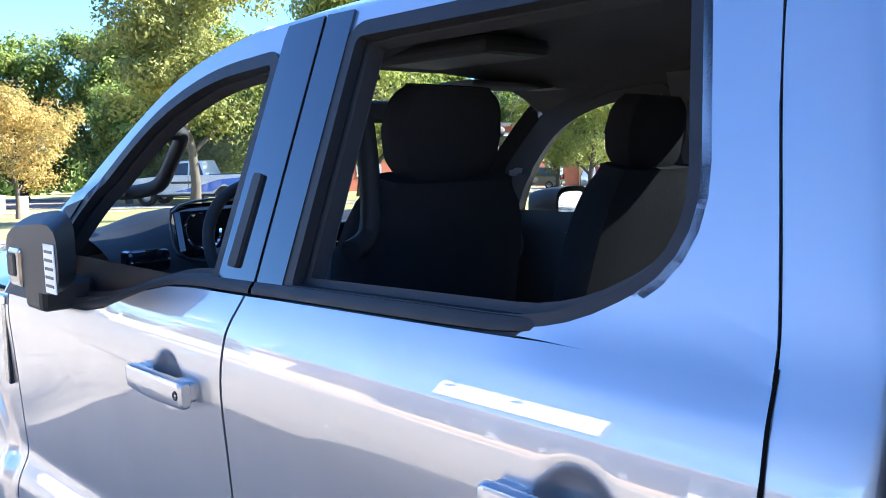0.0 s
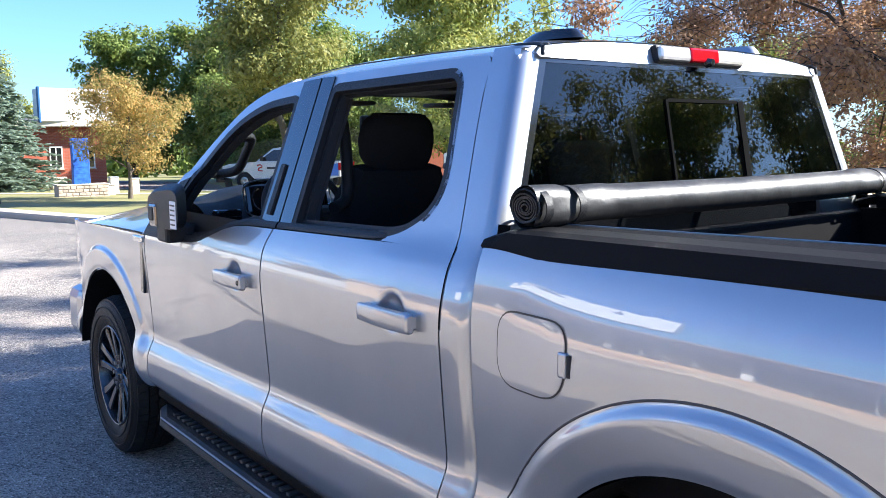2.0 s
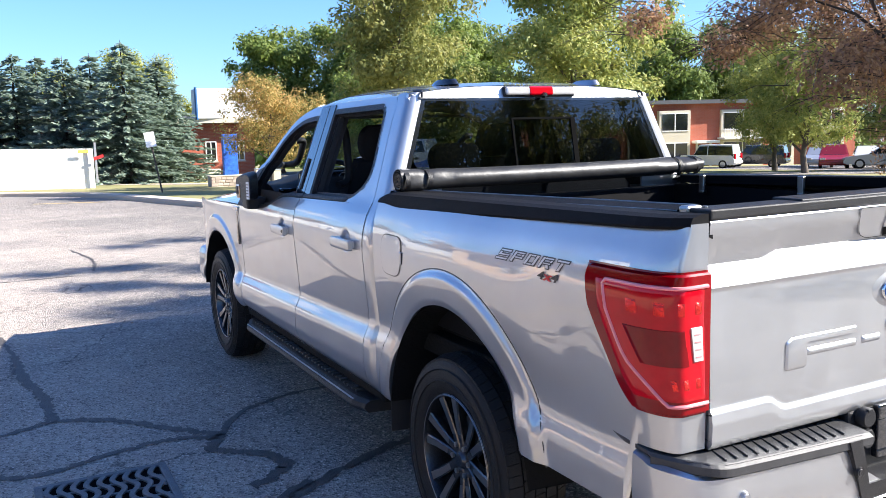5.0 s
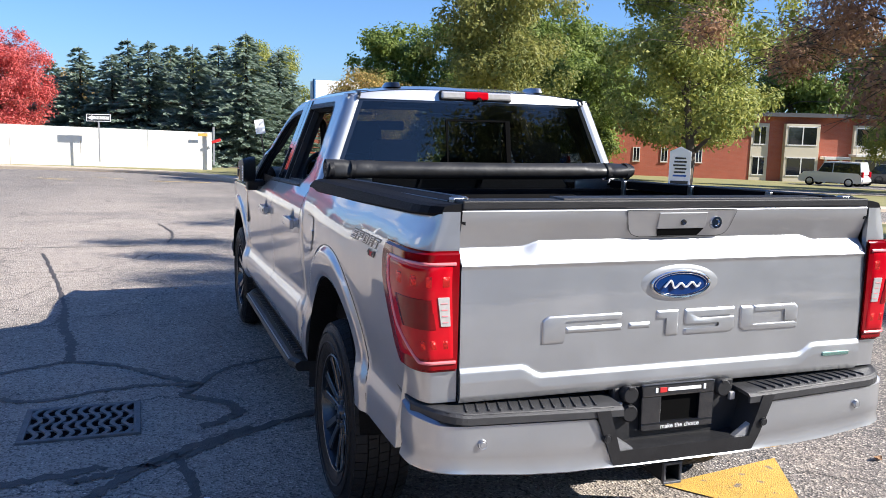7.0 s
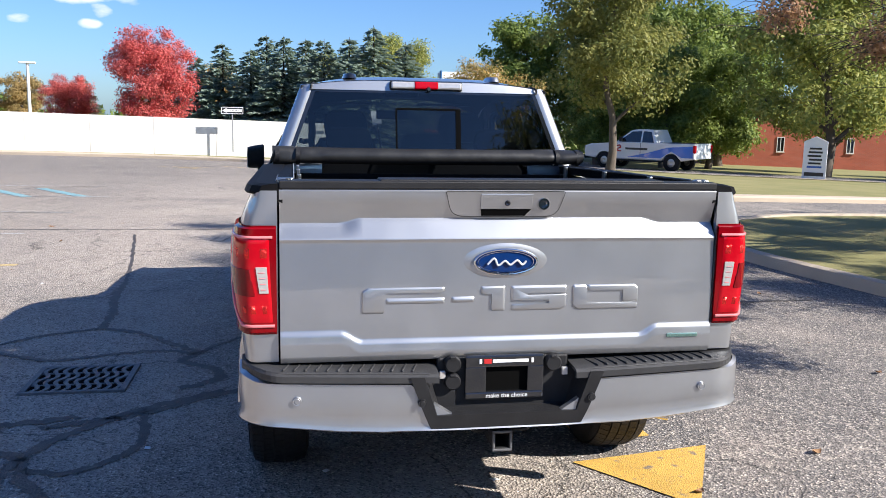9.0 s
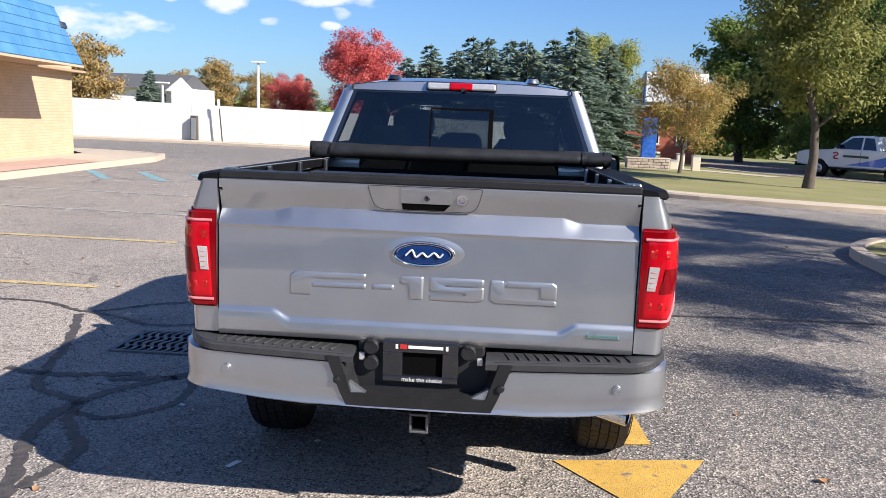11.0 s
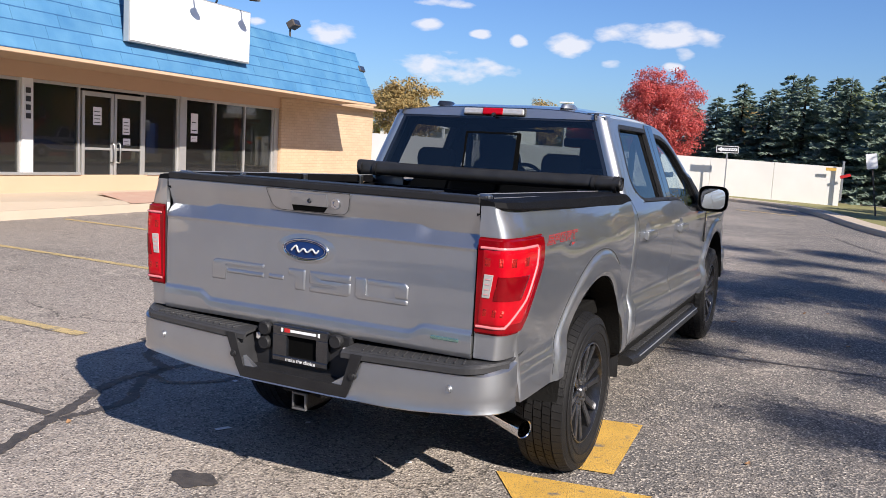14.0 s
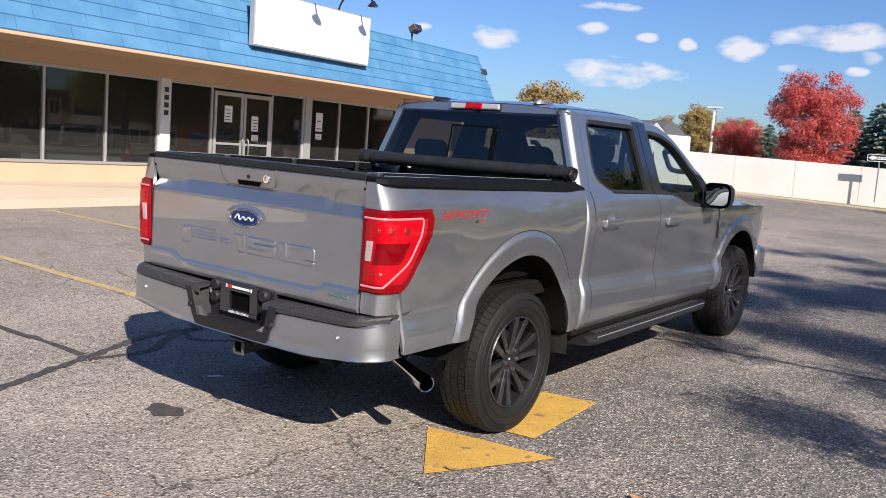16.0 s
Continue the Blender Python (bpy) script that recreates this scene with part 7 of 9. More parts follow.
# --- decals on the bed sides ---
BARS = {"S": ((0, 1, 0.78, 1), (0, 0.27, 0.40, 0.78), (0, 1, 0.40, 0.60), (0.73, 1, 0.22, 0.40), (-0.1, 1, 0, 0.22)),
        "P": ((0, 0.27, 0, 1), (0.27, 1, 0.80, 1), (0.75, 1, 0.56, 0.80), (0.27, 1, 0.36, 0.56)),
        "O": ((0, 0.27, 0, 1), (0.73, 1, 0, 1), (0.27, 0.73, 0.80, 1), (0.27, 0.73, 0, 0.20)),
        "R": ((0, 0.25, 0, 1), (0.25, 1, 0.80, 1), (0.77, 1, 0.54, 0.80), (0.25, 0.95, 0.36, 0.54), (0.52, 0.80, 0, 0.36, 0.22)),
        "T": ((0, 1, 0.78, 1), (0.37, 0.63, 0, 0.78))}


def block_word(word, side_, grow, lift):
    """Slanted block letters laid on the bed side, reading left to right from outside."""
    verts, faces = [], []
    for k, ch in enumerate(word):
        for u0, u1, v0, v1, *kick in BARS[ch]:
            n = len(verts)
            for u, v in ((u0, v0), (u1, v0), (u1, v1), (u0, v1)):
                foot = kick[0] if kick and v == v0 else 0.0
                a = -0.196 + 0.0785 * k + 0.061 * (u + foot) + (grow if u == u1 else -grow) + 0.030 * (v - 0.5)
                z = 1.254 + 0.036 * v + (grow if v == v1 else -grow) * 0.7
                y = -0.575 + side_ * a
                verts.append((side_ * (body_x(y, z) + lift), y, z))
            faces.append((n, n + 1, n + 2, n + 3))
    return verts, faces


for s, b in zip((1, -1), bed_sides):
    rz = 90 if s > 0 else -90
    back_ = part("sport_decal", block_word("SPORT", s, 0.0032, 0.0012), DECAL_RED if s > 0 else DECAL_DARK, b, "outlined block lettering on the bed side")
    part("sport_fill", block_word("SPORT", s, -0.0022, 0.0022), DECAL_GREY if s > 0 else RIM_SILVER, back_)
    m4 = pose(s * (body_x(-0.66, 1.228) + 0.0022), -0.655 if s < 0 else -0.465, 1.230, 92, 0, rz)
    letters("four_by_four", "4x4", 0.046, DECAL_DARK, b, m4 @ Matrix.Diagonal((1.5, 0.8, 1, 1)), 0.0005, "small side lettering", 1.05, 0.3, 0.001)
    letters("red_cross", "x", 0.050, RED_INK, b, m4 @ Matrix.Translation((0.002, 0.001, 0.001)) @ Matrix.Diagonal((1.5, 0.8, 1, 1)), 0.0003, "red letter of the decal", 1.0, 0.3, 0.0015)

# ---- roll-up bed cover: a thing on the bed ----
def cover_z(y):
    """Top of the cover's side rails."""
    return 1.438 - 0.026 * y


cover_ = thing("roll_up_bed_cover", (0, 0.62, 1.43), "black vinyl bed cover rolled up behind the cab on side rails", "bed cover")
LOCAL = Matrix.Translation((0, -0.62, -1.43))
rnd = random.Random(4)


def roll_at(a, x):
    sag = 0.012 * math.cos(x * 1.7) - 0.006
    rr = 0.045 + 0.003 * math.sin(3 * a + x * 6) * (abs(x) > 0.6) + 0.006 * smoothstep(0.70, 0.78, abs(x)) * math.sin(2 * a + x * 9) - 0.004 * math.exp(-((abs(x) - 0.735) / 0.012) ** 2) * 2
    return x, 0.62 + rr * math.cos(a) * 1.15, 1.467 + rr * math.sin(a) - sag * 0.5


g = grid(roll_at, [2 * math.pi * i / 28 for i in range(28)], spaced(-0.872, 0.89, 70), True)
roll = part("roll", moved((g[0], g[1]), LOCAL), VINYL, cover_, "rolled black vinyl", True)
for x in (-0.872, 0.89):
    sp = [(x + (0.004 if x < 0 else -0.004), 0.62 + 1.15 * (0.045 - 0.0068 * i / 16) * math.cos(2 * math.pi * i / 16), 1.467 + (0.045 - 0.0068 * i / 16) * math.sin(2 * math.pi * i / 16) * (0.92 + 0.08 * math.sin(i * 0.5))) for i in range(92)]
    part("roll_spiral", moved(tube([p for p in sp], 0.0022, 5), LOCAL), VINYL, roll, "spiral of rolled layers")
    part("roll_core", moved(([(x, 0.62 + 0.050 * math.cos(2 * math.pi * i / 24), 1.467 + 0.043 * math.sin(2 * math.pi * i / 24)) for i in range(24)], [tuple(range(24))]), LOCAL @ Matrix.Translation((0.012 if x < 0 else -0.012, 0, 0))), UNDERBODY, roll)
for x in (-0.845, -0.735, 0.735, 0.86):
    part("strap", moved(grid(lambda a, w: (x + w, 0.62 + 0.0550 * math.cos(a) * 1.10, 1.466 + 0.0485 * math.sin(a)), [2 * math.pi * i / 24 for i in range(24)], [-0.011, 0.011], True), LOCAL), BLACK_TRIM, cover_, "black tie strap", True, 0.003)
for s in (-1, 1):
    rail_prof = [(0.762, -0.045), (0.757, -0.006), (0.772, 0.0), (0.822, -0.010), (0.826, -0.030)]
    rg = grid(lambda i, y: (s * rail_prof[i][0], y, cover_z(y) + rail_prof[i][1]), list(range(5)), [-1.06, -0.5, 0.1, 0.60], True)
    rail = part("side_rail", moved((rg[0], rg[1] + [tuple(range(5)), tuple(range(len(rg[0]) - 1, len(rg[0]) - 6, -1))]), LOCAL), RAIL_BLACK, cover_, "black aluminium side rail")
    part("rail_edge", moved(tube([(s * 0.760, -1.06, cover_z(-1.06)), (s * 0.760, 0.60, cover_z(0.60))], 0.0025, 6), LOCAL), GALVANISED, rail, "bright rail edge")
    part("rail_edge", moved(tube([(s * 0.823, -1.06, cover_z(-1.06) - 0.012), (s * 0.823, 0.60, cover_z(0.60) - 0.012)], 0.0018, 6), LOCAL), GALVANISED, rail, "bright rail edge")
    part("rail_end", moved(join(box(s * 0.79 - 0.030, s * 0.79 + 0.030, -1.095, -1.06, 1.437, 1.468, 0.008), box(s * 0.785 - 0.022, s * 0.785 + 0.022, -1.135, -1.09, 1.443, 1.460, 0.006), tube([(s * 0.78, -1.12, 1.44), (s * 0.78, -1.12, 1.468)], 0.007, 8)), LOCAL), BARE_METAL, rail, "cast metal rail end")
    for y in (-0.72, -0.18, 0.42):
        part("rail_clamp", moved(join(box(s * 0.738 - 0.008, s * 0.738 + 0.008, y - 0.016, y + 0.016, 1.375, 1.462, 0.003), box(s * 0.748 - 0.02, s * 0.748 + 0.012, y - 0.014, y + 0.014, 1.372, 1.386, 0.003)), LOCAL @ Matrix.Translation((0, 0, cover_z(y) - 1.464))), BARE_METAL, rail, "bright metal rail clamp")
# ---- trees round the lot ----
spruces = [(3.3, 39.7, 6.2, 2.7), (0.9, 41.5, 5.6, 2.4), (-1.2, 43, 5.8, 2.3), (-3.0, 44.5, 5.2, 2.1), (-4.6, 46, 5.6, 2.0), (-6.2, 47.5, 4.9, 1.7), (5.2, 41.8, 5.6, 2.4), (2.4, 44.5, 6.0, 2.4), (-7.8, 49, 4.6, 1.5), (-2.2, 47.0, 6.2, 2.3), (0.0, 46.5, 6.0, 2.3)]
first = None
for i, (x, y, h, w) in enumerate(spruces):
    z = gz(x, y)
    if i in (0, 1, 3):
        first = spruce("spruce_tree", (x, y, z), h - z, w * 1.25, "dense blue-green spruce in a row behind the wall", 20 + i)
        first_h = h - z
        tagged(first, group="spruce row")
    else:
        copy_thing(first, pose(x, y, z, 0, 0, 71 * i) @ Matrix.Scale((h - z) / first_h, 4))


def also(ob, places):
    """The same tree again, elsewhere, turned and scaled."""
    for x, y, s, r in places:
        copy_thing(ob, pose(x, y, gz(x, y) + 0.05, 0, 0, r) @ Matrix.Scale(s, 4))


red = broad_tree("red_maple", (-7.1, 37.5, 0), 5.6, 2.25, LEAF_RED, "bright red autumn maple behind the white wall", 3, 34000, 0.056, trunk=0.12, low=0.14, clump=0.22, extra=80)
copy_thing(red, pose(-11.5, 40.5, 0, 0, 0, 120) @ Matrix.Scale(0.62, 4))
pear = broad_tree("small_pear_tree", (6.5, 27.4, gz(6.5, 27.4) + 0.1), 4.0, 2.35, LEAF_ORANGE, "small rounded tree turning orange on the lawn", 5, 16000, 0.047, trunk=0.075, low=0.25, clump=0.25, extra=30)
big = broad_tree("shade_tree", (9.1, 21.5, gz(9.1, 21.5) + 0.1), 7.6, 2.7, LEAF_OLIVE, "tall green shade tree with a pale trunk", 7, 26000, 0.070, trunk=0.15, low=0.30, clump=0.20, extra=46)
oak = broad_tree("tall_tree", (17.6, 62, gz(17.6, 62)), 11.6, 4.4, LEAF_GREEN, "tall dense green tree behind the lawn", 9, 26000, 0.16, trunk=0.3, low=0.10, clump=0.22, extra=48)
also(oak, ((16.2, 42.0, 0.55, 10), (19.5, 40.5, 0.62, 70), (23.0, 42, 0.62, 160), (22.5, 58, 1.05, 50), (27.5, 60, 1.1, 190), (24.0, 50, 1.02, 300), (33, 62, 1.0, 100), (30.0, 54, 1.0, 20), (38, 66, 1.0, 250), (72, 80, 1.6, 40), (82, 76, 1.6, 130)))
lime = broad_tree("green_maple", (24.7, 33.4, gz(24.7, 33.4)), 12.6, 5.4, LEAF_LIME, "spreading maple in green and yellow leaf", 11, 31000, 0.125, trunk=0.26, low=0.13, clump=0.21, extra=60)
also(lime, ((34.0, 26.8, 0.62, 140), (6.5, 58, 0.70, 140), (1.8, 60, 0.60, 60), (30, 41, 0.85, 20), (43, 27, 0.72, 250), (39, 33, 0.62, 80), (60, 40, 0.9, 30), (52, 22, 0.9, 200)))
tan = broad_tree("brown_tree", (-21.5, 38.2, 0), 5.1, 2.2, LEAF_TAN, "rounded tree in brown and olive leaf", 13, 12000, 0.085, trunk=0.16, low=0.2, clump=0.24, extra=32)
also(tan, ((-6.0, 62, 1.2, 40), (-35.7, 99, 1.6, 60), (-31.0, 100, 1.35, 170), (-41.5, 101, 1.3, 250), (-41, 56, 1.4, 20), (-26, 102, 1.1, 200), (-54, 90, 1.5, 90)))
also(first, ((-27.6, 60, 0.75, 30), (-13.4, 52, 0.7, 130), (4.3, 49, 0.9, 80)))
crab = broad_tree("crabapple_tree", Matrix.Translation((10.9, 3.5, 0.1)) @ Matrix.Diagonal((1, 0.88, 1, 1)), 7.0, 7.6, LEAF_BROWN, "half-bare crabapple with brown leaves on the island", 17, 230000, 0.034, BARK_DARK, 0.2, 0.21, 0.20, 0.45, 100, 4200)
# woods that close the horizon
rnd = random.Random(31)
centres, radii = [], []
for k in range(170):
    a = 2 * math.pi * k / 170 + rnd.uniform(-0.01, 0.01)
    d = rnd.uniform(95, 135)
    h = rnd.uniform(2.0, 5.0)
    centres.append(Vector((math.sin(a) * d, math.cos(a) * d, h * 0.6 + gz(math.sin(a) * d, math.cos(a) * d))))
    radii.append(h)
tagged(part("far_woods", leaf_cloud(centres, radii, 30000, 0.75, rnd), LEAF_GREEN), "distant belt of green and brown woods", "woods", kind="stuff")
# trees and a hedge behind the camera, seen only in the glass and paint
also(big, ((-16, -30, 1.0, 10), (7.5, -16, 1.2, 200), (11.5, -16, 1.25, 240), (15.5, -15, 1.2, 20), (19, -13, 1.25, 80), (22, -9, 1.2, 150), (-24, -34, 1.1, 300)))
also(first, ((5.5, -14.5, 1.25, 200), (13.5, -14, 1.3, 20), (17.5, -16.5, 1.3, 90)))


# ---- far buildings ----
def window_on(a, c, u, w, z0, z1, parent, wall=0.25, frame_mat=None):
    """A framed window set on a wall from a to c, its outer side to the right of the way."""
    a, c = Vector((*a, 0)), Vector((*c, 0))
    n = (c - a).normalized()
    m = Matrix.Translation(a + n * u) @ Matrix.Rotation(math.atan2(n.y, n.x), 4, "Z")
    win = part("window", moved(join(box(-w / 2, w / 2, -0.05, 0.02, z0, z0 + 0.06), box(-w / 2, w / 2, -0.05, 0.02, z1 - 0.06, z1), box(-w / 2, -w / 2 + 0.06, -0.05, 0.02, z0 + 0.06, z1 - 0.06), box(w / 2 - 0.06, w / 2, -0.05, 0.02, z0 + 0.06, z1 - 0.06), box(-0.025, 0.025, -0.04, 0.02, z0 + 0.06, z1 - 0.06)), m), frame_mat or PALE_SIDING, parent)
    part("pane", moved(box(-w / 2 + 0.05, w / 2 - 0.05, -0.02, 0.01, z0 + 0.05, z1 - 0.05), m), CAR_GLASS, win)
    part("sill", moved(box(-w / 2 - 0.05, w / 2 + 0.05, -0.09, 0.02, z0 - 0.06, z0), m), CONCRETE, win)
    return win


office = thing("brick_office", (7, 45, 0), "low red-brick building with a cream gable and white roof screen", "building")
OFF = Matrix.Translation((-7, -45, 0))
part("wall", moved(slab([(6.7, 44.8), (10.6, 44.33), (11.7, 53.6), (7.6, 54.4)], -2.0, 2.45), OFF), RED_BRICK, office)
part("roof", moved(([(6.3, 44.4, 2.45), (11.0, 43.83, 2.45), (12.1, 54.0, 2.45), (7.2, 54.8, 2.45), (8.6, 49.4, 3.15), (9.6, 49.3, 3.15)], [(0, 1, 5, 4), (1, 2, 5), (2, 3, 4, 5), (3, 0, 4)]), OFF), ROOF_GREY, office, "", False, 0.1)
part("fascia", moved(slab([(6.2, 44.24), (11.0, 43.64), (11.05, 43.76), (6.25, 44.36)], 2.38, 2.66), OFF), CREAM, office)
part("roof_screen", moved(box(7.55, 10.9, 43.9, 45.4, 2.62, 4.22, 0.03), OFF), SIGN_WHITE, office, "white rooftop screen")
part("screen_edge", moved(box(7.47, 7.55, 43.85, 44.2, 2.55, 4.28, 0.01), OFF), BLUE_ROOF, office, "dark blue screen edge")
for u in (1.6, 3.1):
    window_on((-0.3, -0.2), (7.2, -1.1), u, 0.6, 0.3, 1.4, office)
part("meter_box", moved(box(7.9, 8.6, 44.0, 44.4, -1.2, -0.1, 0.03), OFF), CREAM, office)

# two-storey flats, some eighty metres off: a plain left wing and a front with bays
Z0 = -2.6
flats = thing("brick_flats", (47.5, 59.4, Z0), "two-storey red-brick flats with cream bays", "building")
FL = Matrix.Translation((-47.5, -59.4, 0))
A0, A1, A2 = (33.5, 63.6), (47.5, 59.4), (72.0, 52.0)
part("wall", moved(slab([A0, A1, A2, (77, 66), (38, 77)], 0, 6.1), FL), RED_BRICK, flats)
part("roof", moved(slab([(33, 63.3), (47.3, 58.7), (72.4, 51.3), (77.6, 66.5), (38, 77.6)], 6.1, 6.45), FL), ROOF_GREY, flats)
wa, wb, va = (0.0, 0.0), (A2[0] - 47.5, A2[1] - 59.4), (A0[0] - 47.5, A0[1] - 59.4)
for u in (3.0, 6.4, 8.9, 12.0):
    for z in (1.9, 4.4):
        window_on(va, wa, u, 0.62, z, z + 1.25, flats)
nrm = (Vector(wb) - Vector(wa)).normalized()
mb = Matrix.Translation((*wa, 0)) @ Matrix.Rotation(math.atan2(nrm.y, nrm.x), 4, "Z")
for u0, u1, deep in ((2.0, 3.6, 0.05), (4.9, 8.0, 0.5), (11.2, 15.6, 0.3), (17.2, 19.0, 0.05), (21.0, 24.0, 0.5)):
    bay = part("bay", moved(box(u0, u1, -deep, 0.02, 0, 5.5, 0.02), mb), CREAM, flats, "cream panelled bay")
    for z in (1.0, 3.7):
        part("bay_window", moved(box(u0 + 0.3, u1 - 0.3, -deep - 0.03, -deep + 0.01, z, z + 1.5, 0.01), mb), CAR_GLASS, bay)
        part("bay_frame", moved(join(box(u0 + 0.2, u1 - 0.2, -deep - 0.05, -deep, z - 0.1, z), box(u0 + 0.2, u1 - 0.2, -deep - 0.05, -deep, z + 1.5, z + 1.6), box((u0 + u1) / 2 - 0.05, (u0 + u1) / 2 + 0.05, -deep - 0.05, -deep, z, z + 1.5)), mb), PALE_SIDING, bay)
part("entrance_door", moved(box(9.0, 10.2, -0.08, 0.02, 0, 2.3, 0.01), mb), CAR_GLASS, flats, "glazed entrance door")
part("door_surround", moved(join(box(8.8, 9.0, -0.14, 0.02, 0, 2.45, 0.01), box(10.2, 10.4, -0.14, 0.02, 0, 2.45, 0.01), box(8.4, 10.8, -0.9, 0.02, 2.45, 2.7, 0.02)), mb), PALE_SIDING, flats, "white door surround and canopy")
part("balcony", moved(box(11.0, 16.0, -1.3, 0, 2.75, 2.95, 0.02), mb), PALE_SIDING, flats)
for k in range(18):
    part("rail_post", moved(box(11.05 + 0.28 * k, 11.1 + 0.28 * k, -1.28, -1.23, 2.95, 3.8), mb), PALE_SIDING, flats)

bw = thing("buff_wall", (47.6, 29.8, gz(47.6, 29.8)), "low buff rendered screen wall beside the far car park", "wall")
part("wall", moved(slab([(47.6, 29.8), (41.5, 22.0), (36.0, 12.0), (36.3, 11.9), (41.8, 21.8), (47.9, 29.6)], -1.9, gz(45, 26) + 1.42), Matrix.Translation((-47.6, -29.8, -gz(47.6, 29.8)))), BUFF_WALL, bw)
part("post", box(0.3, 0.42, 0.2, 0.32, 0, 1.6, 0.01), RUSTY, bw)

house = thing("pale_house", (-36, 76, 0), "long pale house with a grey roof beyond the wall", "house")
part("wall", box(-10, 5.0, 0, 8, 0, 3.0), PALE_SIDING, house)
part("roof", ([(-10.5, -0.6, 2.95), (4.4, -0.6, 2.95), (4.4, 4, 4.4), (-10.5, 4, 4.4), (-10.5, 8.6, 2.95), (4.4, 8.6, 2.95)], [(0, 1, 2, 3), (3, 2, 5, 4), (0, 3, 4), (1, 5, 2)]), ROOF_GREY, house)
part("gable", ([(4.0, -1.0, 0), (6.2, -1.0, 0), (6.2, -1.0, 2.7), (4.9, -1.0, 4.0), (3.4, -1.0, 2.75), (4.0, -1.0, 2.7)], [(0, 1, 2, 3, 4, 5)]), PALE_SIDING, house, "", False, 0.3)
part("porch_roof", ([(-4.2, -1.6, 2.7), (-1.4, -1.6, 2.7), (-2.8, -1.6, 3.35), (-4.2, 0, 2.7), (-1.4, 0, 2.7), (-2.8, 0, 3.35)], [(0, 1, 2), (0, 2, 5, 3), (1, 4, 5, 2), (0, 3, 4, 1)]), PALE_SIDING, house)
for x in (-4.0, -1.6):
    part("porch_post", box(x - 0.12, x + 0.12, -1.55, -1.3, 0, 2.7, 0.02), WHITE_METAL, house)
for x in (-8.4, -6.2, 0.6, 2.6):
    part("window", box(x - 0.45, x + 0.45, -0.06, 0.0, 1.2, 2.4, 0.02), CAR_GLASS, house)

# ---- posts, signs ----
def lamp_post(x, y, h):
    p = thing("lamp_post", (x, y, 0), "slim white car-park lamp post", "lamp post", "lamp posts")
    part("pole", tube([(0, 0, 0), (0, 0, h)], [0.10, 0.075], 10), WHITE_METAL, p, "", True)
    part("lamp_head", box(-0.42, 0.42, -0.15, 0.15, h, h + 0.10, 0.03), WHITE_METAL, p, "flat white lamp head")


for x, y, h in ((-14.87, 46, 4.15), (-13.67, 46, 2.75), (-12.62, 46, 3.05), (-24.4, 46, 3.3), (-20.73, 46, 2.78)):
    lamp_post(x, y, h)

ow = thing("one_way_sign", (-3.2, 32.3, 0.1), "black and white one-way sign on a steel post", "road sign")
part("post", box(-0.025, 0.025, -0.02, 0.02, 0, 1.80, 0.004), GALVANISED, ow)
plate = part("plate", box(-0.44, 0.44, -0.035, -0.028, 1.56, 1.84, 0.004), DECAL_DARK, ow, "black sign plate")
part("border", join(box(-0.44, 0.44, -0.039, -0.036, 1.82, 1.84), box(-0.44, 0.44, -0.039, -0.036, 1.56, 1.58), box(-0.44, -0.42, -0.039, -0.036, 1.58, 1.82), box(0.42, 0.44, -0.039, -0.036, 1.58, 1.82)), WHITE_INK, plate)
part("arrow", ([(-0.40, -0.040, 1.70), (-0.22, -0.040, 1.80), (-0.22, -0.040, 1.755), (0.39, -0.040, 1.755), (0.39, -0.040, 1.645), (-0.22, -0.040, 1.645), (-0.22, -0.040, 1.60)], [(0, 6, 5, 4, 3, 2, 1)]), WHITE_INK, plate, "white arrow")
letters("words", "ONE WAY", 0.105, DECAL_DARK, plate, pose(0.10, -0.0405, 1.70, 90, 0, 0), 0.0008, "black words on the arrow")

sp = thing("notice_post", (2.4, 25.9, 0.0), "leaning dark post with a white notice plate", "road sign")
sp.matrix_world = pose(2.4, 25.9, gz(2.4, 25.9) + 0.1, 0, -9, 0)
part("post", box(-0.025, 0.025, -0.02, 0.02, 0, 1.86, 0.004), RUSTY, sp)
part("plate", box(-0.16, 0.16, -0.032, -0.026, 1.50, 1.98, 0.01), SIGN_WHITE, sp, "blank white plate")
lp = thing("leaning_post", (-12.45, 32.6, 0.05), "dark leaning post with a pale marker by the wall", "post")
lp.matrix_world = pose(-12.45, 32.6, 0.05, 0, -5, 0)
part("post", box(-0.025, 0.025, -0.02, 0.02, 0, 1.75, 0.004), RUSTY, lp)
part("plate", box(-0.06, 0.06, -0.035, -0.025, 1.45, 1.85, 0.006), SIGN_WHITE, lp)
wg = thing("wall_cabinet", (-13.76, 32.75, 0.0), "narrow dark service cabinet at the wall joint", "cabinet")
part("case", box(-0.14, 0.14, -0.15, 0.12, 0, 1.15, 0.02), RUSTY, wg)
part("door", box(-0.11, 0.11, -0.165, -0.15, 0.1, 1.05, 0.005), GALVANISED, wg)
we = thing("wall_end_sign", (1.15, 32.7, 0.0), "small weathered signs at the end of the wall", "road sign")
part("post", box(-0.04, 0.04, -0.03, 0.03, 0, 1.55, 0.005), GALVANISED, we)
part("red_plate", moved(box(-0.19, 0.19, -0.06, -0.05, -0.06, 0.06, 0.006), Matrix.Translation((0.10, 0, 0.98)) @ Matrix.Rotation(radians(-18), 4, "Y")), RED_INK, we, "faded red arrow plate")
part("yellow_plate", box(-0.62, -0.24, -0.02, 0.0, 1.16, 1.28, 0.004), YELLOW_PAINT, we)

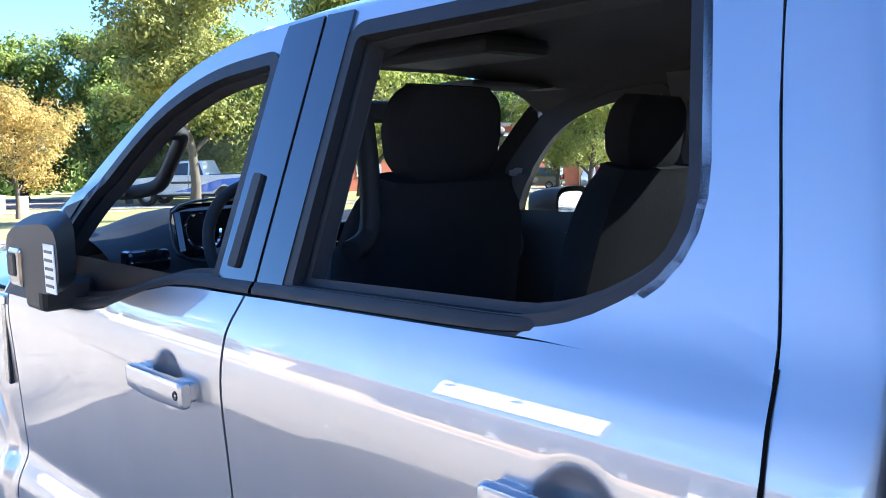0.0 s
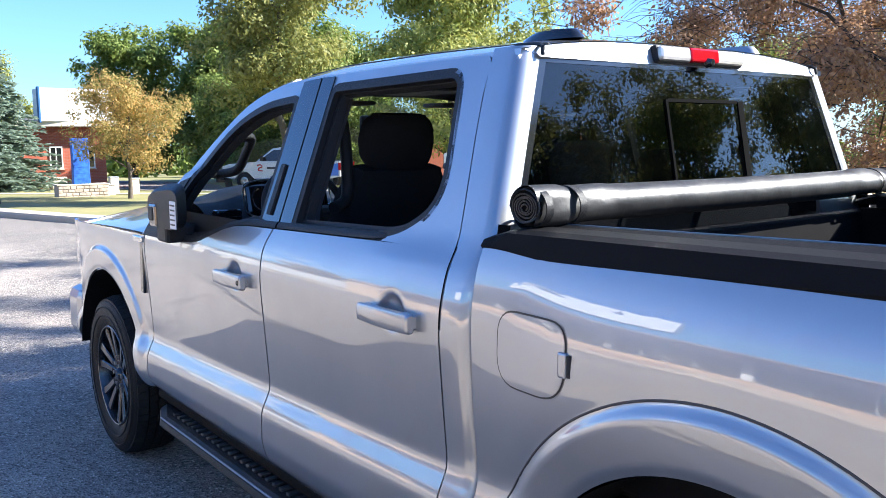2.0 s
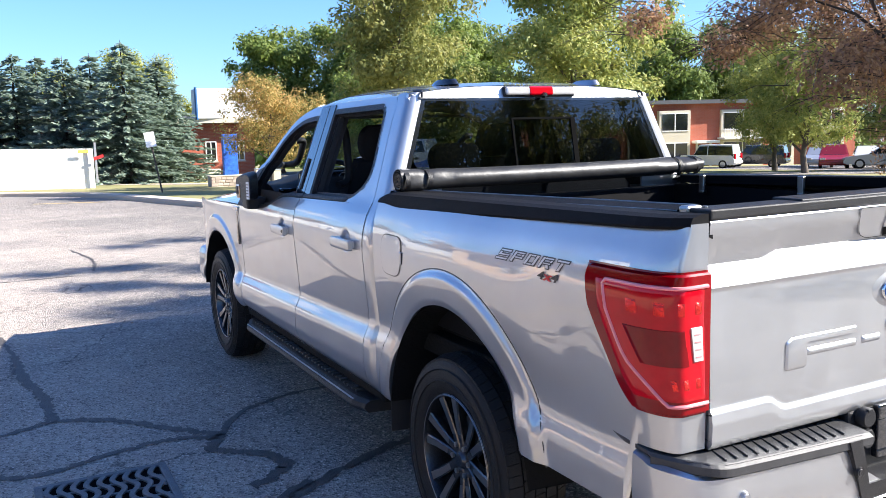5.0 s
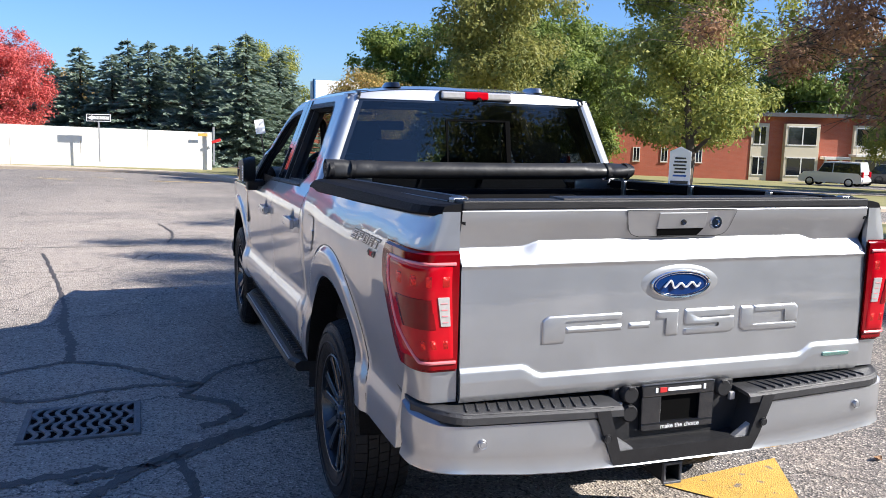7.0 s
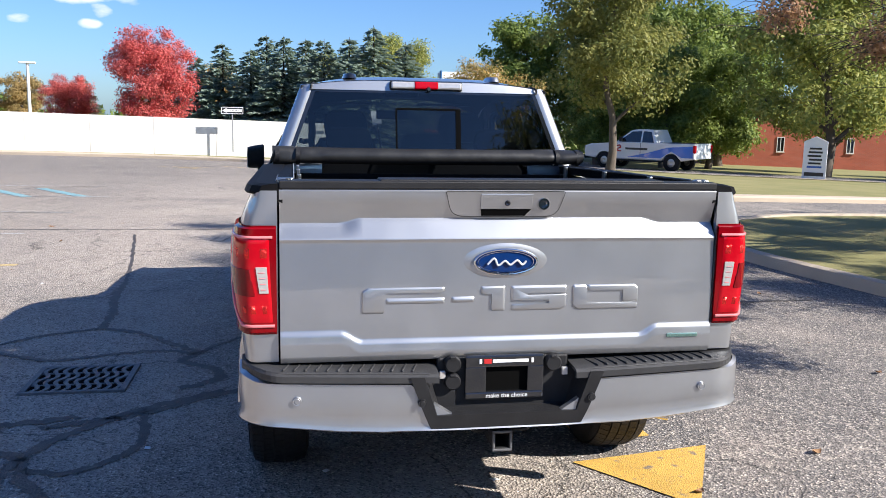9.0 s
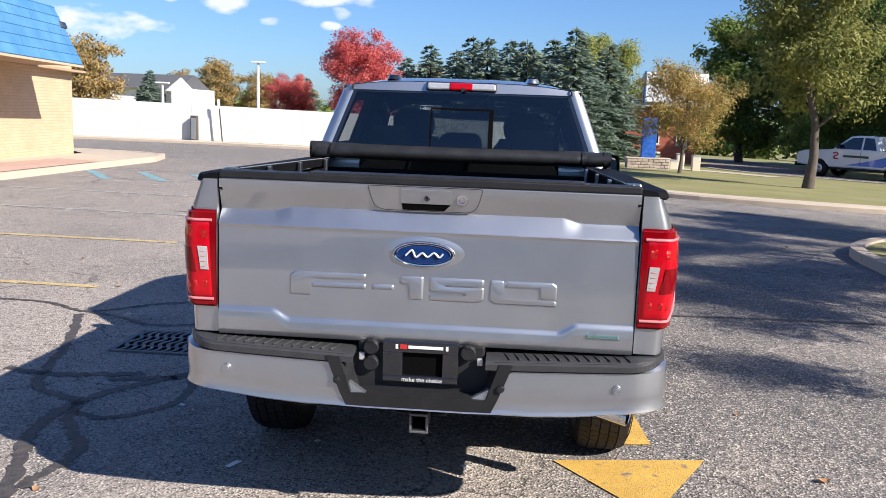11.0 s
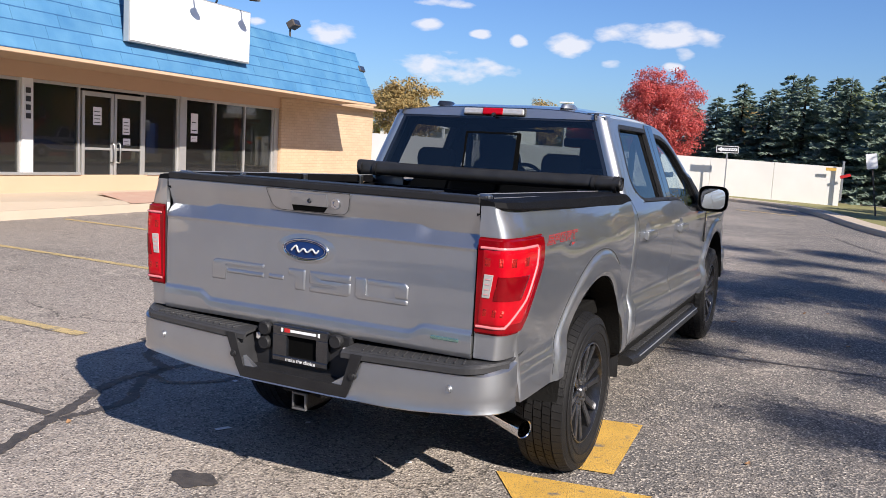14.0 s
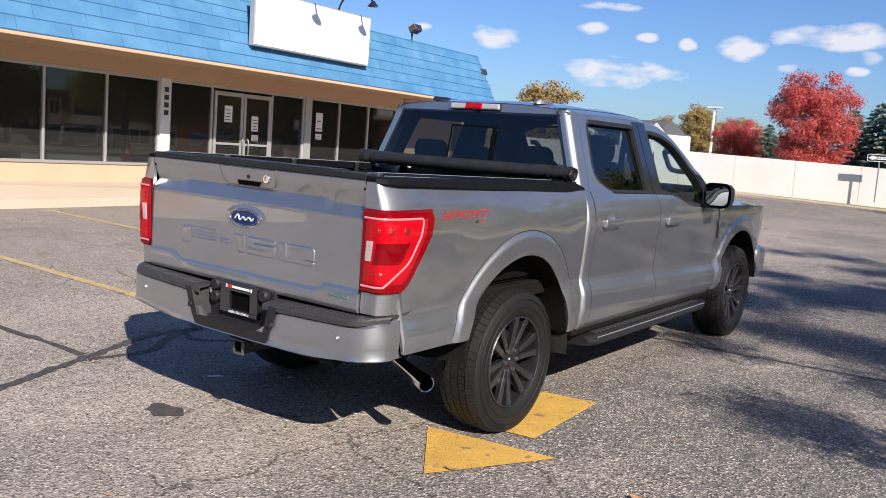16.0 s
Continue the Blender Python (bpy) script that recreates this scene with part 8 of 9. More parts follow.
# blue pylon sign on a stone base
bs = thing("pylon_sign", (5.8, 30.5, gz(5.8, 30.5) + 0.1), "blue pylon sign on a fieldstone base", "sign")
part("pylon", box(-0.28, 0.28, -0.12, 0.12, 0.42, 2.02, 0.02), BLUE_SIGN, bs, "glossy blue pylon")
for k in range(5):
    part("face_bar", box(-0.26, 0.14 + 0.05 * (k % 2), -0.126, -0.12, 0.62 + 0.2 * k, 0.72 + 0.2 * k), BLUE_SIGN, bs)
base_ = part("stone_base", box(-0.85, 0.85, -0.28, 0.28, -0.1, 0.40, 0.03), FIELDSTONE, bs)
part("base_cap", box(-0.88, 0.88, -0.31, 0.31, 0.40, 0.45, 0.012), CONCRETE, bs)
rs = random.Random(8)
for row in range(4):
    x = -0.84
    while x < 0.78:
        w = rs.uniform(0.14, 0.30)
        part("stone", box(x, min(x + w, 0.84) - 0.014, -0.305, -0.27, -0.06 + 0.115 * row, 0.04 + 0.115 * row, 0.012, 1), FIELDSTONE, bs)
        x += w
for x, y, h in ((7.5, 32.6, 0.62), (7.0, 31.4, 0.36), (7.95, 31.6, 0.58)):
    u = thing("utility_pedestal", (x, y, gz(x, y) + 0.1), "pale grey utility pedestal on the lawn", "utility box", "utility boxes")
    part("case", box(-0.16, 0.16, -0.14, 0.14, 0, h, 0.02), CREAM, u)
    part("lid", box(-0.175, 0.175, -0.155, 0.155, h, h + 0.05, 0.015), GALVANISED, u)
ns = thing("flats_sign", (21.2, 29.0, gz(21.2, 29.0) + 0.08), "white gabled notice board of the flats", "sign")
part("board", ([(-0.42, 0, 0.05), (0.42, 0, 0.05), (0.42, 0, 1.45), (0, 0, 1.65), (-0.42, 0, 1.45), (-0.42, 0.12, 0.05), (0.42, 0.12, 0.05), (0.42, 0.12, 1.45), (0, 0.12, 1.65), (-0.42, 0.12, 1.45)], [(0, 1, 2, 3, 4), (9, 8, 7, 6, 5), (0, 5, 6, 1), (1, 6, 7, 2), (2, 7, 8, 3), (3, 8, 9, 4), (4, 9, 5, 0)]), SIGN_WHITE, ns)
for k in range(6):
    part("print_bar", box(-0.26 + 0.03 * (k % 3), 0.26 - 0.04 * (k % 2), -0.012, -0.004, 0.45 + 0.14 * k, 0.52 + 0.14 * k), DECAL_DARK if k else BLUE_SIGN, ns)
part("foot_board", box(-0.34, 0.34, -0.014, -0.004, 0.14, 0.28), DECAL_DARK, ns)
ns.matrix_world = pose(21.2, 29.0, gz(21.2, 29.0) + 0.08, 0, 0, -38) @ Matrix.Scale(1.12, 4)


# ---- parked cars ----
def car(name, place, colour, label, length=4.6, height=1.45, width=1.8, boxy=False, spare=False):
    root = thing(name, place, label, "car", "parked cars")
    L, H, W = length / 2, height, width / 2
    lower = [(-L, 0.42), (-L + 0.03, 0.70), (-L + 0.25, 0.88 if not boxy else 0.98), (-L * 0.45, 0.93 if not boxy else 1.0), (L * 0.35, 0.95 if not boxy else 1.02), (L - 0.35, 0.80 if not boxy else 0.98), (L - 0.05, 0.66), (L, 0.42), (L - 0.1, 0.28), (-L + 0.1, 0.28)]
    top = [(-L * (0.80 if not boxy else 0.97), 0.90), (-L * (0.48 if not boxy else 0.90), H - 0.04), (-L * 0.1, H), (L * (0.12 if not boxy else 0.22), H - 0.03), (L * 0.42, 0.93)]

    def pressed_body(outline, w0, w1, z0, z1):
        n = len(outline)
        rows = [(0.0, 0.965), (0.30, 1.0), (0.7, 1.0), (1.0, 0.965)]
        verts, faces = [], []
        for t, _ in rows:
            for y, z in outline:
                w = w0 + (w1 - w0) * min(max((z - z0) / (z1 - z0), 0), 1)
                x = (-1 + 2 * t) * w if t in (0.0, 1.0) else (-1 if t < 0.5 else 1) * w * 0.9
                grow = 1.0 if 0 < t < 1 else 0.985
                verts.append((x, y * grow, z * grow + (1 - grow) * 0.6))
        for r in range(3):
            for i in range(n):
                j = (i + 1) % n
                faces.append((r * n + i, r * n + j, (r + 1) * n + j, (r + 1) * n + i))
        faces += [tuple(range(n)), tuple(reversed(range(3 * n, 4 * n)))]
        return verts, faces

    body = part("body", pressed_body(lower, W, W, 0, 1), colour, root)
    cabin = part("cabin", pressed_body(top, W * 0.97, W * 0.78, 0.9, H), colour, root)
    glass = [(y * 0.97 + 0.0, 0.93 + (z - 0.93) * 0.86) for y, z in top]
    for s in (-1, 1):
        def gx(z):
            return s * (W * 0.97 + (W * 0.78 - W * 0.97) * (z - 0.9) / (H - 0.9) + 0.012)
        mid = (top[2][0] + top[3][0]) / 2
        for sel in ((glass[0], glass[1], glass[2], (glass[2][0], 0.95)), ((glass[2][0] + 0.07, 0.95), (glass[2][0] + 0.07, glass[2][1]), glass[3], glass[4])):
            vs_ = [(gx(z), y, z) for y, z in sel]
            part("side_window", (vs_, [tuple(range(len(vs_)))]), CAR_GLASS, cabin, "", False, 0.008)
        part("headlight", box(s * W * 0.74 - 0.16, s * W * 0.74 + 0.16, L - 0.22, L - 0.02, 0.62, 0.76, 0.03), CLEAR_LENS, root)
        part("tail_light", box(s * W * 0.80 - 0.12, s * W * 0.80 + 0.12, -L - 0.005, -L + 0.16, 0.70, 0.86 if not boxy else 1.1, 0.02), RED_LENS, root)
        for y in (-L * 0.60, L * 0.62):
            wh = part("wheel", moved(lathe([(-0.11, 0.2), (-0.11, 0.29), (-0.08, 0.325), (0.08, 0.325), (0.11, 0.29), (0.11, 0.2)], 22), Matrix.Translation((s * (W - 0.10), y, 0.325))), RUBBER, root, "", True)
            part("rim", moved(lathe([(s * 0.09, 0.0), (s * 0.10, 0.1), (s * 0.09, 0.205)], 14), Matrix.Translation((s * (W - 0.10), y, 0.325))), BARE_METAL, wh)
        part("door_line", box(s * W * 0.905 - 0.004, s * W * 0.905 + 0.004, -0.02, 0.0, 0.4, 0.92), DECAL_DARK, body)
    for (y0, z0), (y1, z1) in ((glass[0], glass[1]), (glass[3], glass[4])):
        vs_ = [(-W * 0.82, y0 + (0.03 if y0 > 0 else -0.03), z0), (W * 0.82, y0 + (0.03 if y0 > 0 else -0.03), z0), (W * 0.68, y1 + (0.03 if y1 > 0 else -0.03), z1), (-W * 0.68, y1 + (0.03 if y1 > 0 else -0.03), z1)]
        part("screen", (vs_, [(0, 1, 2, 3)]), CAR_GLASS, cabin, "", False, 0.01)
    part("bumper", box(-W * 0.93, W * 0.93, -L - 0.05, -L + 0.12, 0.36, 0.58, 0.05), colour, root)
    part("bumper", box(-W * 0.93, W * 0.93, L - 0.12, L + 0.05, 0.34, 0.56, 0.05), colour, root)
    if spare:
        part("spare_wheel", moved(lathe([(0, 0), (0.0, 0.26), (0.12, 0.32), (0.2, 0.3)], 18, "y"), Matrix.Translation((0, -L - 0.16, 0.95))), WHITE_CAR, root)
    return root


WHITE_CAR = material("white_car_paint", (0.72, 0.72, 0.70), 0.3, coat=1.0, second=(0.66, 0.66, 0.65), scale=2)
SILVER_CAR = material("silver_car_paint", (0.45, 0.47, 0.50), 0.3, metal=0.5, coat=1.0, second=(0.4, 0.42, 0.45), scale=2)
RED_CAR = material("red_car_paint", (0.28, 0.012, 0.018), 0.3, coat=1.0, second=(0.22, 0.01, 0.014), scale=2)
DARK_CAR = material("dark_car_paint", (0.015, 0.016, 0.02), 0.25, coat=1.0, second=(0.03, 0.03, 0.035), scale=2)
LANE_BLUE = material("blue_livery", (0.02, 0.16, 0.62), 0.3, coat=1.0, second=(0.02, 0.12, 0.5), scale=2)
for name, x, y, rz, paint, label, size in (
        ("white_jeep", 45.0, 44.3, 26, WHITE_CAR, "white boxy off-roader parked before the flats", (4.4, 1.78, 1.85, True)),
        ("dark_suv", 50.2, 44.6, 30, DARK_CAR, "black sport utility parked before the flats", (4.8, 1.72, 1.9, True)),
        ("silver_saloon", 47.3, 31.6, 35, SILVER_CAR, "pale silver saloon in the far car park", (4.7, 1.45, 1.8)),
        ("red_hatchback", 47.2, 35.3, 128, RED_CAR, "dark red hatchback in the far car park", (4.3, 1.6, 1.8)),
        ("white_saloon", 48.4, 33.6, 128, WHITE_CAR, "white saloon in the far car park", (4.6, 1.45, 1.8)),
        ("pale_saloon", 50.5, 39.0, 128, SILVER_CAR, "silver saloon in the far car park", (4.6, 1.45, 1.8))):
    car(name, pose(x, y, gz(x, y) + 0.115, 0, 0, rz), paint, label, *size)
# white and blue work pickup on the drive
def extruded(profile, half, lean=None, bevel=0.05):
    """A body pressed from a side outline of (y, z), its rim rounded; lean(z) narrows it upwards."""
    bm = bmesh.new()
    for x in (-half, half):
        bm.faces.new([bm.verts.new((x, y, z)) for y, z in (profile if x < 0 else profile[::-1])])
    bm.verts.ensure_lookup_table()
    n = len(profile)
    for i in range(n):
        j = (i + 1) % n
        bm.faces.new((bm.verts[j], bm.verts[i], bm.verts[2 * n - 1 - i], bm.verts[2 * n - 1 - j]))
    rim = [e for e in bm.edges if abs(e.verts[0].co.x - e.verts[1].co.x) < 1e-6]
    bmesh.ops.bevel(bm, geom=rim, offset=bevel, segments=2, affect="EDGES", profile=0.5)
    bmesh.ops.recalc_face_normals(bm, faces=list(bm.faces))
    if lean:
        for v in bm.verts:
            v.co.x *= lean(v.co.z)
    return bm


dp = thing("livery_pickup", pose(16.4, 35.6, gz(16.4, 35.6) + 0.12, 0, 0, 40), "white pickup with blue and red livery on the drive", "truck")
arc = lambda cy: [(cy + 0.48 * math.cos(a), 0.42 + 0.48 * math.sin(a)) for a in spaced(0.15, math.pi - 0.15, 9)]
low_side = [(2.88, 0.56), (2.92, 0.86), (2.84, 1.10), (2.55, 1.19), (1.20, 1.29), (-2.90, 1.33), (-2.95, 0.62)] + arc(-1.78)[::-1] + arc(1.78)[::-1]
part("body", extruded(low_side, 0.98), WHITE_CAR, dp)
cab_lean = lambda z: 1.0 - 0.26 * max(0.0, z - 1.27)
cab = part("cab", extruded([(1.24, 1.27), (0.42, 1.90), (0.05, 1.95), (-0.72, 1.94), (-0.98, 1.27)], 0.93, cab_lean), WHITE_CAR, dp)
part("bed_liner", box(-0.80, 0.80, -2.80, -1.02, 1.30, 1.335, 0.01), BLACK_TRIM, dp)
part("sill", box(-0.93, 0.93, -1.28, 1.28, 0.40, 0.56, 0.03), BLACK_TRIM, dp)
for s in (-1, 1):
    skin = lambda z: s * (0.93 * cab_lean(z) + 0.006)
    for pts_ in ([(-0.84, 1.33), (-0.64, 1.84), (-0.22, 1.86), (-0.22, 1.33)], [(-0.14, 1.33), (-0.14, 1.86), (0.36, 1.83), (0.98, 1.38), (0.98, 1.33)]):
        part("side_window", ([(skin(z), y, z) for y, z in pts_], [tuple(range(len(pts_)))]), CAR_GLASS, cab, "", False, 0.008)
    part("blue_band", ([(s * 0.985, -1.24, 0.60), (s * 0.985, 0.55, 0.60), (s * 0.985, -0.50, 0.82), (s * 0.985, -1.55, 1.12), (s * 0.985, -2.86, 1.22), (s * 0.985, -2.86, 0.66), (s * 0.985, -2.30, 0.66), (s * 0.985, -1.78, 0.94)], [tuple(range(8))]), LANE_BLUE, dp, "blue livery band")
    part("red_mark", moved(tube(smooth_line([(0, 0.18, 0.1), (0, 0.02, 0.14), (0, -0.05, 0.04), (0, 0.1, -0.02), (0, 0.12, -0.12), (0, -0.08, -0.14)], 4), 0.03, 6), Matrix.Translation((s * 0.988, 0.92, 1.02))), RED_INK, dp)
    part("livery_bar", box(s * 0.987 - 0.003, s * 0.987 + 0.003, -0.55, 0.62, 0.96, 1.06), DECAL_DARK, dp)
    part("door_mirror", box(s * 1.06 - 0.10, s * 1.06 + 0.10, 0.78, 0.90, 1.34, 1.56, 0.03), BLACK_TRIM, dp)
    part("headlight", box(s * 0.80 - 0.15, s * 0.80 + 0.15, 2.70, 2.93, 0.86, 1.08, 0.03), CLEAR_LENS, dp)
    part("tail_light", box(s * 0.92 - 0.07, s * 0.92 + 0.07, -2.97, -2.84, 0.90, 1.25, 0.02), RED_LENS, dp)
    part("door_line", box(s * 0.984 - 0.002, s * 0.984 + 0.002, -0.19, -0.17, 0.60, 1.30), DECAL_DARK, dp)
    for y in (-1.78, 1.78):
        wh = part("wheel", moved(lathe([(-0.13, 0.2), (-0.13, 0.35), (-0.1, 0.40), (0.1, 0.40), (0.13, 0.35), (0.13, 0.2)], 24), Matrix.Translation((s * 0.84, y, 0.40))), RUBBER, dp, "", True)
        part("rim", moved(lathe([(s * 0.10, 0.0), (s * 0.12, 0.1), (s * 0.10, 0.22)], 16), Matrix.Translation((s * 0.84, y, 0.40))), BARE_METAL, wh)
part("grille", box(-0.62, 0.62, 2.84, 2.95, 0.66, 1.02, 0.03), DARK_CAR, dp)
part("bumper", box(-0.95, 0.95, 2.82, 3.02, 0.44, 0.64, 0.05), BLACK_TRIM, dp)
part("windscreen", ([(-0.84, 1.20, 1.33), (0.84, 1.20, 1.33), (0.72, 0.50, 1.87), (-0.72, 0.50, 1.87)], [(0, 1, 2, 3)]), CAR_GLASS, cab, "", False, 0.01)


# ---- shop details ----
sg = thing("shop_sign", SHOP, "large blank white sign box on the mansard", "sign")
part("case", box(7.10, 10.63, -1.735, -1.60, 2.88, 3.98, 0.012), ALUMINIUM, sg, "bare metal edge")
part("face", box(7.13, 10.60, -1.747, -1.735, 2.91, 3.95, 0.004), SIGN_WHITE, sg, "blank white face")
for u in (8.45, 9.95):
    g_ = part("gooseneck_lamp", tube(smooth_line([(u, -1.3, 3.95), (u, -1.5, 4.30), (u, -2.1, 4.42), (u, -2.32, 4.20)], 5), 0.022, 8), DARK_CAR, sg, "black gooseneck sign lamp")
    part("lamp_shade", moved(lathe([(0.10, 0.03), (0.06, 0.06), (-0.02, 0.13)], 16, "z"), Matrix.Translation((u, -2.34, 4.12))), DARK_CAR, g_, "", True)
for u, y, z in ((12.9, -1.2, 3.80), (16.12, -1.22, 3.06), (-2.5, -1.2, 3.80)):
    fl = thing("floodlight", SHOP @ Matrix.Translation((u, y, z)), "dark floodlight on the roof edge", "floodlight", "roof floodlights")
    part("bracket", tube([(0, 0, 0), (0, 0, 0.18), (0, -0.06, 0.24)], 0.025, 8), RUSTY, fl)
    part("lamp_case", moved(box(-0.15, 0.15, -0.12, 0.09, -0.085, 0.085, 0.02), Matrix.Translation((0, -0.08, 0.28)) @ Matrix.Rotation(radians(-28), 4, "X")), RUSTY, fl)
    part("lamp_glass", moved(box(-0.125, 0.125, -0.130, -0.120, -0.066, 0.066, 0.005), Matrix.Translation((0, -0.08, 0.28)) @ Matrix.Rotation(radians(-28), 4, "X")), BARE_METAL, fl)
num = thing("number_plate_strip", SHOP, "vertical strip of dark number bars on the white pier", "house number")
for k in range(4):
    part("digit_bar", box(6.385, 6.485, -0.006, 0.012, 1.86 - 0.155 * k, 1.96 - 0.155 * k, 0.004), DECAL_DARK, num)
part("strip", box(6.36, 6.51, 0.012, 0.02, 1.36, 1.99), WHITE_METAL, num)


def notice(u, z0, w, h, y, label, bars=4, dark=False):
    n = thing("notice", SHOP @ Matrix.Translation((u, y, z0)), label, "notice", "window notices")
    part("sheet", box(-w / 2, w / 2, -0.003, 0.0, 0, h), SIGN_WHITE, n)
    for k in range(bars):
        part("print_bar", box(-w * 0.36, w * (0.36 - 0.1 * (k % 2)), -0.0045, -0.003, h * (0.12 + 0.8 * k / bars), h * (0.12 + 0.8 * k / bars) + h * 0.05), DECAL_DARK if not dark else GREY_CABIN, n)
    return n


notice(8.12, 1.36, 0.22, 0.36, 0.07, "white paper notice on the shop door")
notice(8.90, 1.20, 0.20, 0.34, 0.07, "white paper notice on the shop door")
notice(8.92, 0.98, 0.20, 0.14, 0.07, "white paper notice on the shop door", 2)
notice(11.05, 1.32, 0.24, 0.46, 0.10, "white parking notice with dark symbol in the window", 2)
notice(11.05, 1.12, 0.22, 0.14, 0.10, "white paper notice in the window", 2)
ext = thing("red_canister", SHOP @ Matrix.Translation((5.92, 0.55, 0.36)), "red canister standing inside the shop window", "canister")
part("can", lathe([(0, 0.0), (0, 0.09), (0.30, 0.09), (0.36, 0.04), (0.42, 0.03), (0.42, 0)], 16, "z"), RED_CAR, ext, "", True)
part("valve", box(-0.05, 0.05, -0.02, 0.02, 0.42, 0.47, 0.008), DARK_CAR, ext)
lower = thing("window_display_base", SHOP @ Matrix.Translation((4.7, 0.7, 0.0)), "pale low display base inside the window", "display")
part("block", box(-0.9, 1.4, 0, 0.9, -0.04, 0.62, 0.01), PALE_SIDING, lower)

# ---- markings, seams and litter on the asphalt ----
def marking(name, pts, mat, label, z=0.005):
    return tagged(part(name, flat(pts, z), mat), label, "road marking", kind="structure")


marking("road_arrow_head", [(0.595, -0.305), (1.005, -0.855), (1.372, -0.180)], YELLOW_PAINT, "cracked yellow painted arrow head")
marking("road_arrow_shaft", [(0.700, 0.800), (0.735, -0.075), (1.128, -0.012), (1.070, 0.862)], YELLOW_PAINT, "cracked yellow painted arrow shaft")
rl = random.Random(12)


def stripe(a, c, w, mat, label, z=0.005):
    n = 24
    pts = [(a[0] + (c[0] - a[0]) * i / n, a[1] + (c[1] - a[1]) * i / n) for i in range(n + 1)]
    tagged(part("road_line", draped(ribbon(pts, w, z, wobble=0.14, rnd=rl)), mat), label, "road marking", kind="structure")


stripe((-10.3, 0.42), (-3.30, 0.44), 0.11, FADED_YELLOW, "worn yellow parking line")
stripe((-10.2, 3.15), (-3.45, 3.06), 0.11, FADED_YELLOW, "worn yellow parking line")
stripe((-10.1, 5.85), (-3.75, 5.70), 0.11, FADED_YELLOW, "worn yellow parking line")
for y in (8.5, 11.1, 13.9):
    stripe((-9.9, y + 0.15), (-4.4, y - 0.25), 0.11, FADED_WHITE, "worn white parking line")
stripe((-10.0, 16.4), (-4.9, 16.2), 0.11, FADED_WHITE, "worn white parking line")
stripe((-10.0, -2.3), (-3.4, -2.2), 0.11, FADED_YELLOW, "worn yellow parking line")
for x in (-9.9, -8.6, -7.3, -6.2):
    stripe((x, 15.6), (x + 1.4, 13.6), 0.22, FADED_BLUE, "worn blue hatched line")
for x, y in ((-4.6, 24.5), (-3.2, 25.6)):
    stripe((x, y), (x + 1.0, y - 1.2), 0.10, FADED_YELLOW, "worn yellow road line")
stripe((-5.0, 24.3), (-3.0, 24.1), 0.10, FADED_YELLOW, "worn yellow road line")
stripe((-1.5, 23.6), (0.3, 23.2), 0.25, FADED_YELLOW, "worn yellow road line")
stripe((1.1, 24.2), (2.2, 19.0), 0.14, FADED_WHITE, "worn white edge line")


def seam(points, w, wob=0.45, z=0.004, mat=None, jitter=0.009):
    pts = smooth_line([(x, y, 0) for x, y in points], 18)
    pts = [(p.x + rl.uniform(-jitter, jitter), p.y + rl.uniform(-jitter, jitter)) for p in pts]
    part("tar_seam", draped(ribbon(pts, w, z, wobble=wob, rnd=rl)), mat or TAR, ground, "dark tar-filled crack")


seam([(-2.93, 8.1), (-2.6, 6.0), (-2.42, 4.6)], 0.035, 0.7)
seam([(-2.42, 4.6), (-2.38, 3.9), (-2.27, 3.2), (-2.26, 2.72)], 0.07, 0.5)
seam([(-4.4, 2.42), (-3.58, 2.38), (-3.08, 2.14), (-2.66, 2.50), (-2.26, 2.70)], 0.05)
seam([(-3.08, 2.14), (-2.75, 2.02), (-2.40, 1.83), (-2.0, 1.95), (-1.66, 2.0), (-1.45, 1.88)], 0.05)
seam([(-2.26, 2.70), (-1.95, 2.55), (-1.62, 2.15), (-1.42, 1.92)], 0.06)
seam([(-1.42, 1.92), (-1.20, 2.28), (-0.80, 2.46), (-0.3, 2.52), (0.6, 3.0), (1.25, 3.03), (2.4, 3.14), (4.2, 3.2)], 0.04)
seam([(-1.42, 1.92), (-1.52, 1.72), (-1.30, 1.52), (-1.24, 1.30), (-1.46, 1.12)], 0.07, 0.4)
seam([(-2.10, 0.50), (-1.85, 0.60), (-1.62, 0.68), (-1.02, 1.10), (-0.4, 1.35)], 0.06, 0.5)
seam([(-3.1, 2.05), (-2.75, 1.2), (-2.62, 0.75), (-2.45, 0.30), (-2.10, 0.10), (-2.0, -0.2), (-1.75, -0.55), (-1.80, -1.0)], 0.065, 0.45)
seam([(-1.2, 1.05), (-1.75, 0.62), (-2.05, 0.20), (-2.12, -0.25), (-1.95, -0.75), (-1.55, -1.7), (-1.2, -2.6)], 0.075, 0.4)
seam([(-1.62, 0.75), (-1.55, 0.2), (-1.80, -0.1), (-2.05, -0.05)], 0.05)
seam([(-2.85, 0.62), (-2.5, 0.55), (-1.95, 0.66)], 0.07, 0.6)
seam([(-1.48, 11.4), (-1.30, 10.0), (-1.40, 8.9)], 0.035, 0.7)
seam([(-5.0, 8.70), (-3.4, 8.66), (-1.6, 8.62)], 0.025, 0.7)
seam([(-9, 20.5), (-4, 20.9), (0.5, 20.2)], 0.04, 0.7)
seam([(-8, -0.9), (-4.5, -1.05), (-1.93, -0.95)], 0.06, 0.5)
seam([(3.2, 14.0), (5.0, 12.2), (6.4, 11.4)], 0.03, 0.7)
seam([(1.6, 15.8), (2.6, 13.0), (4.4, 11.0)], 0.03, 0.7)
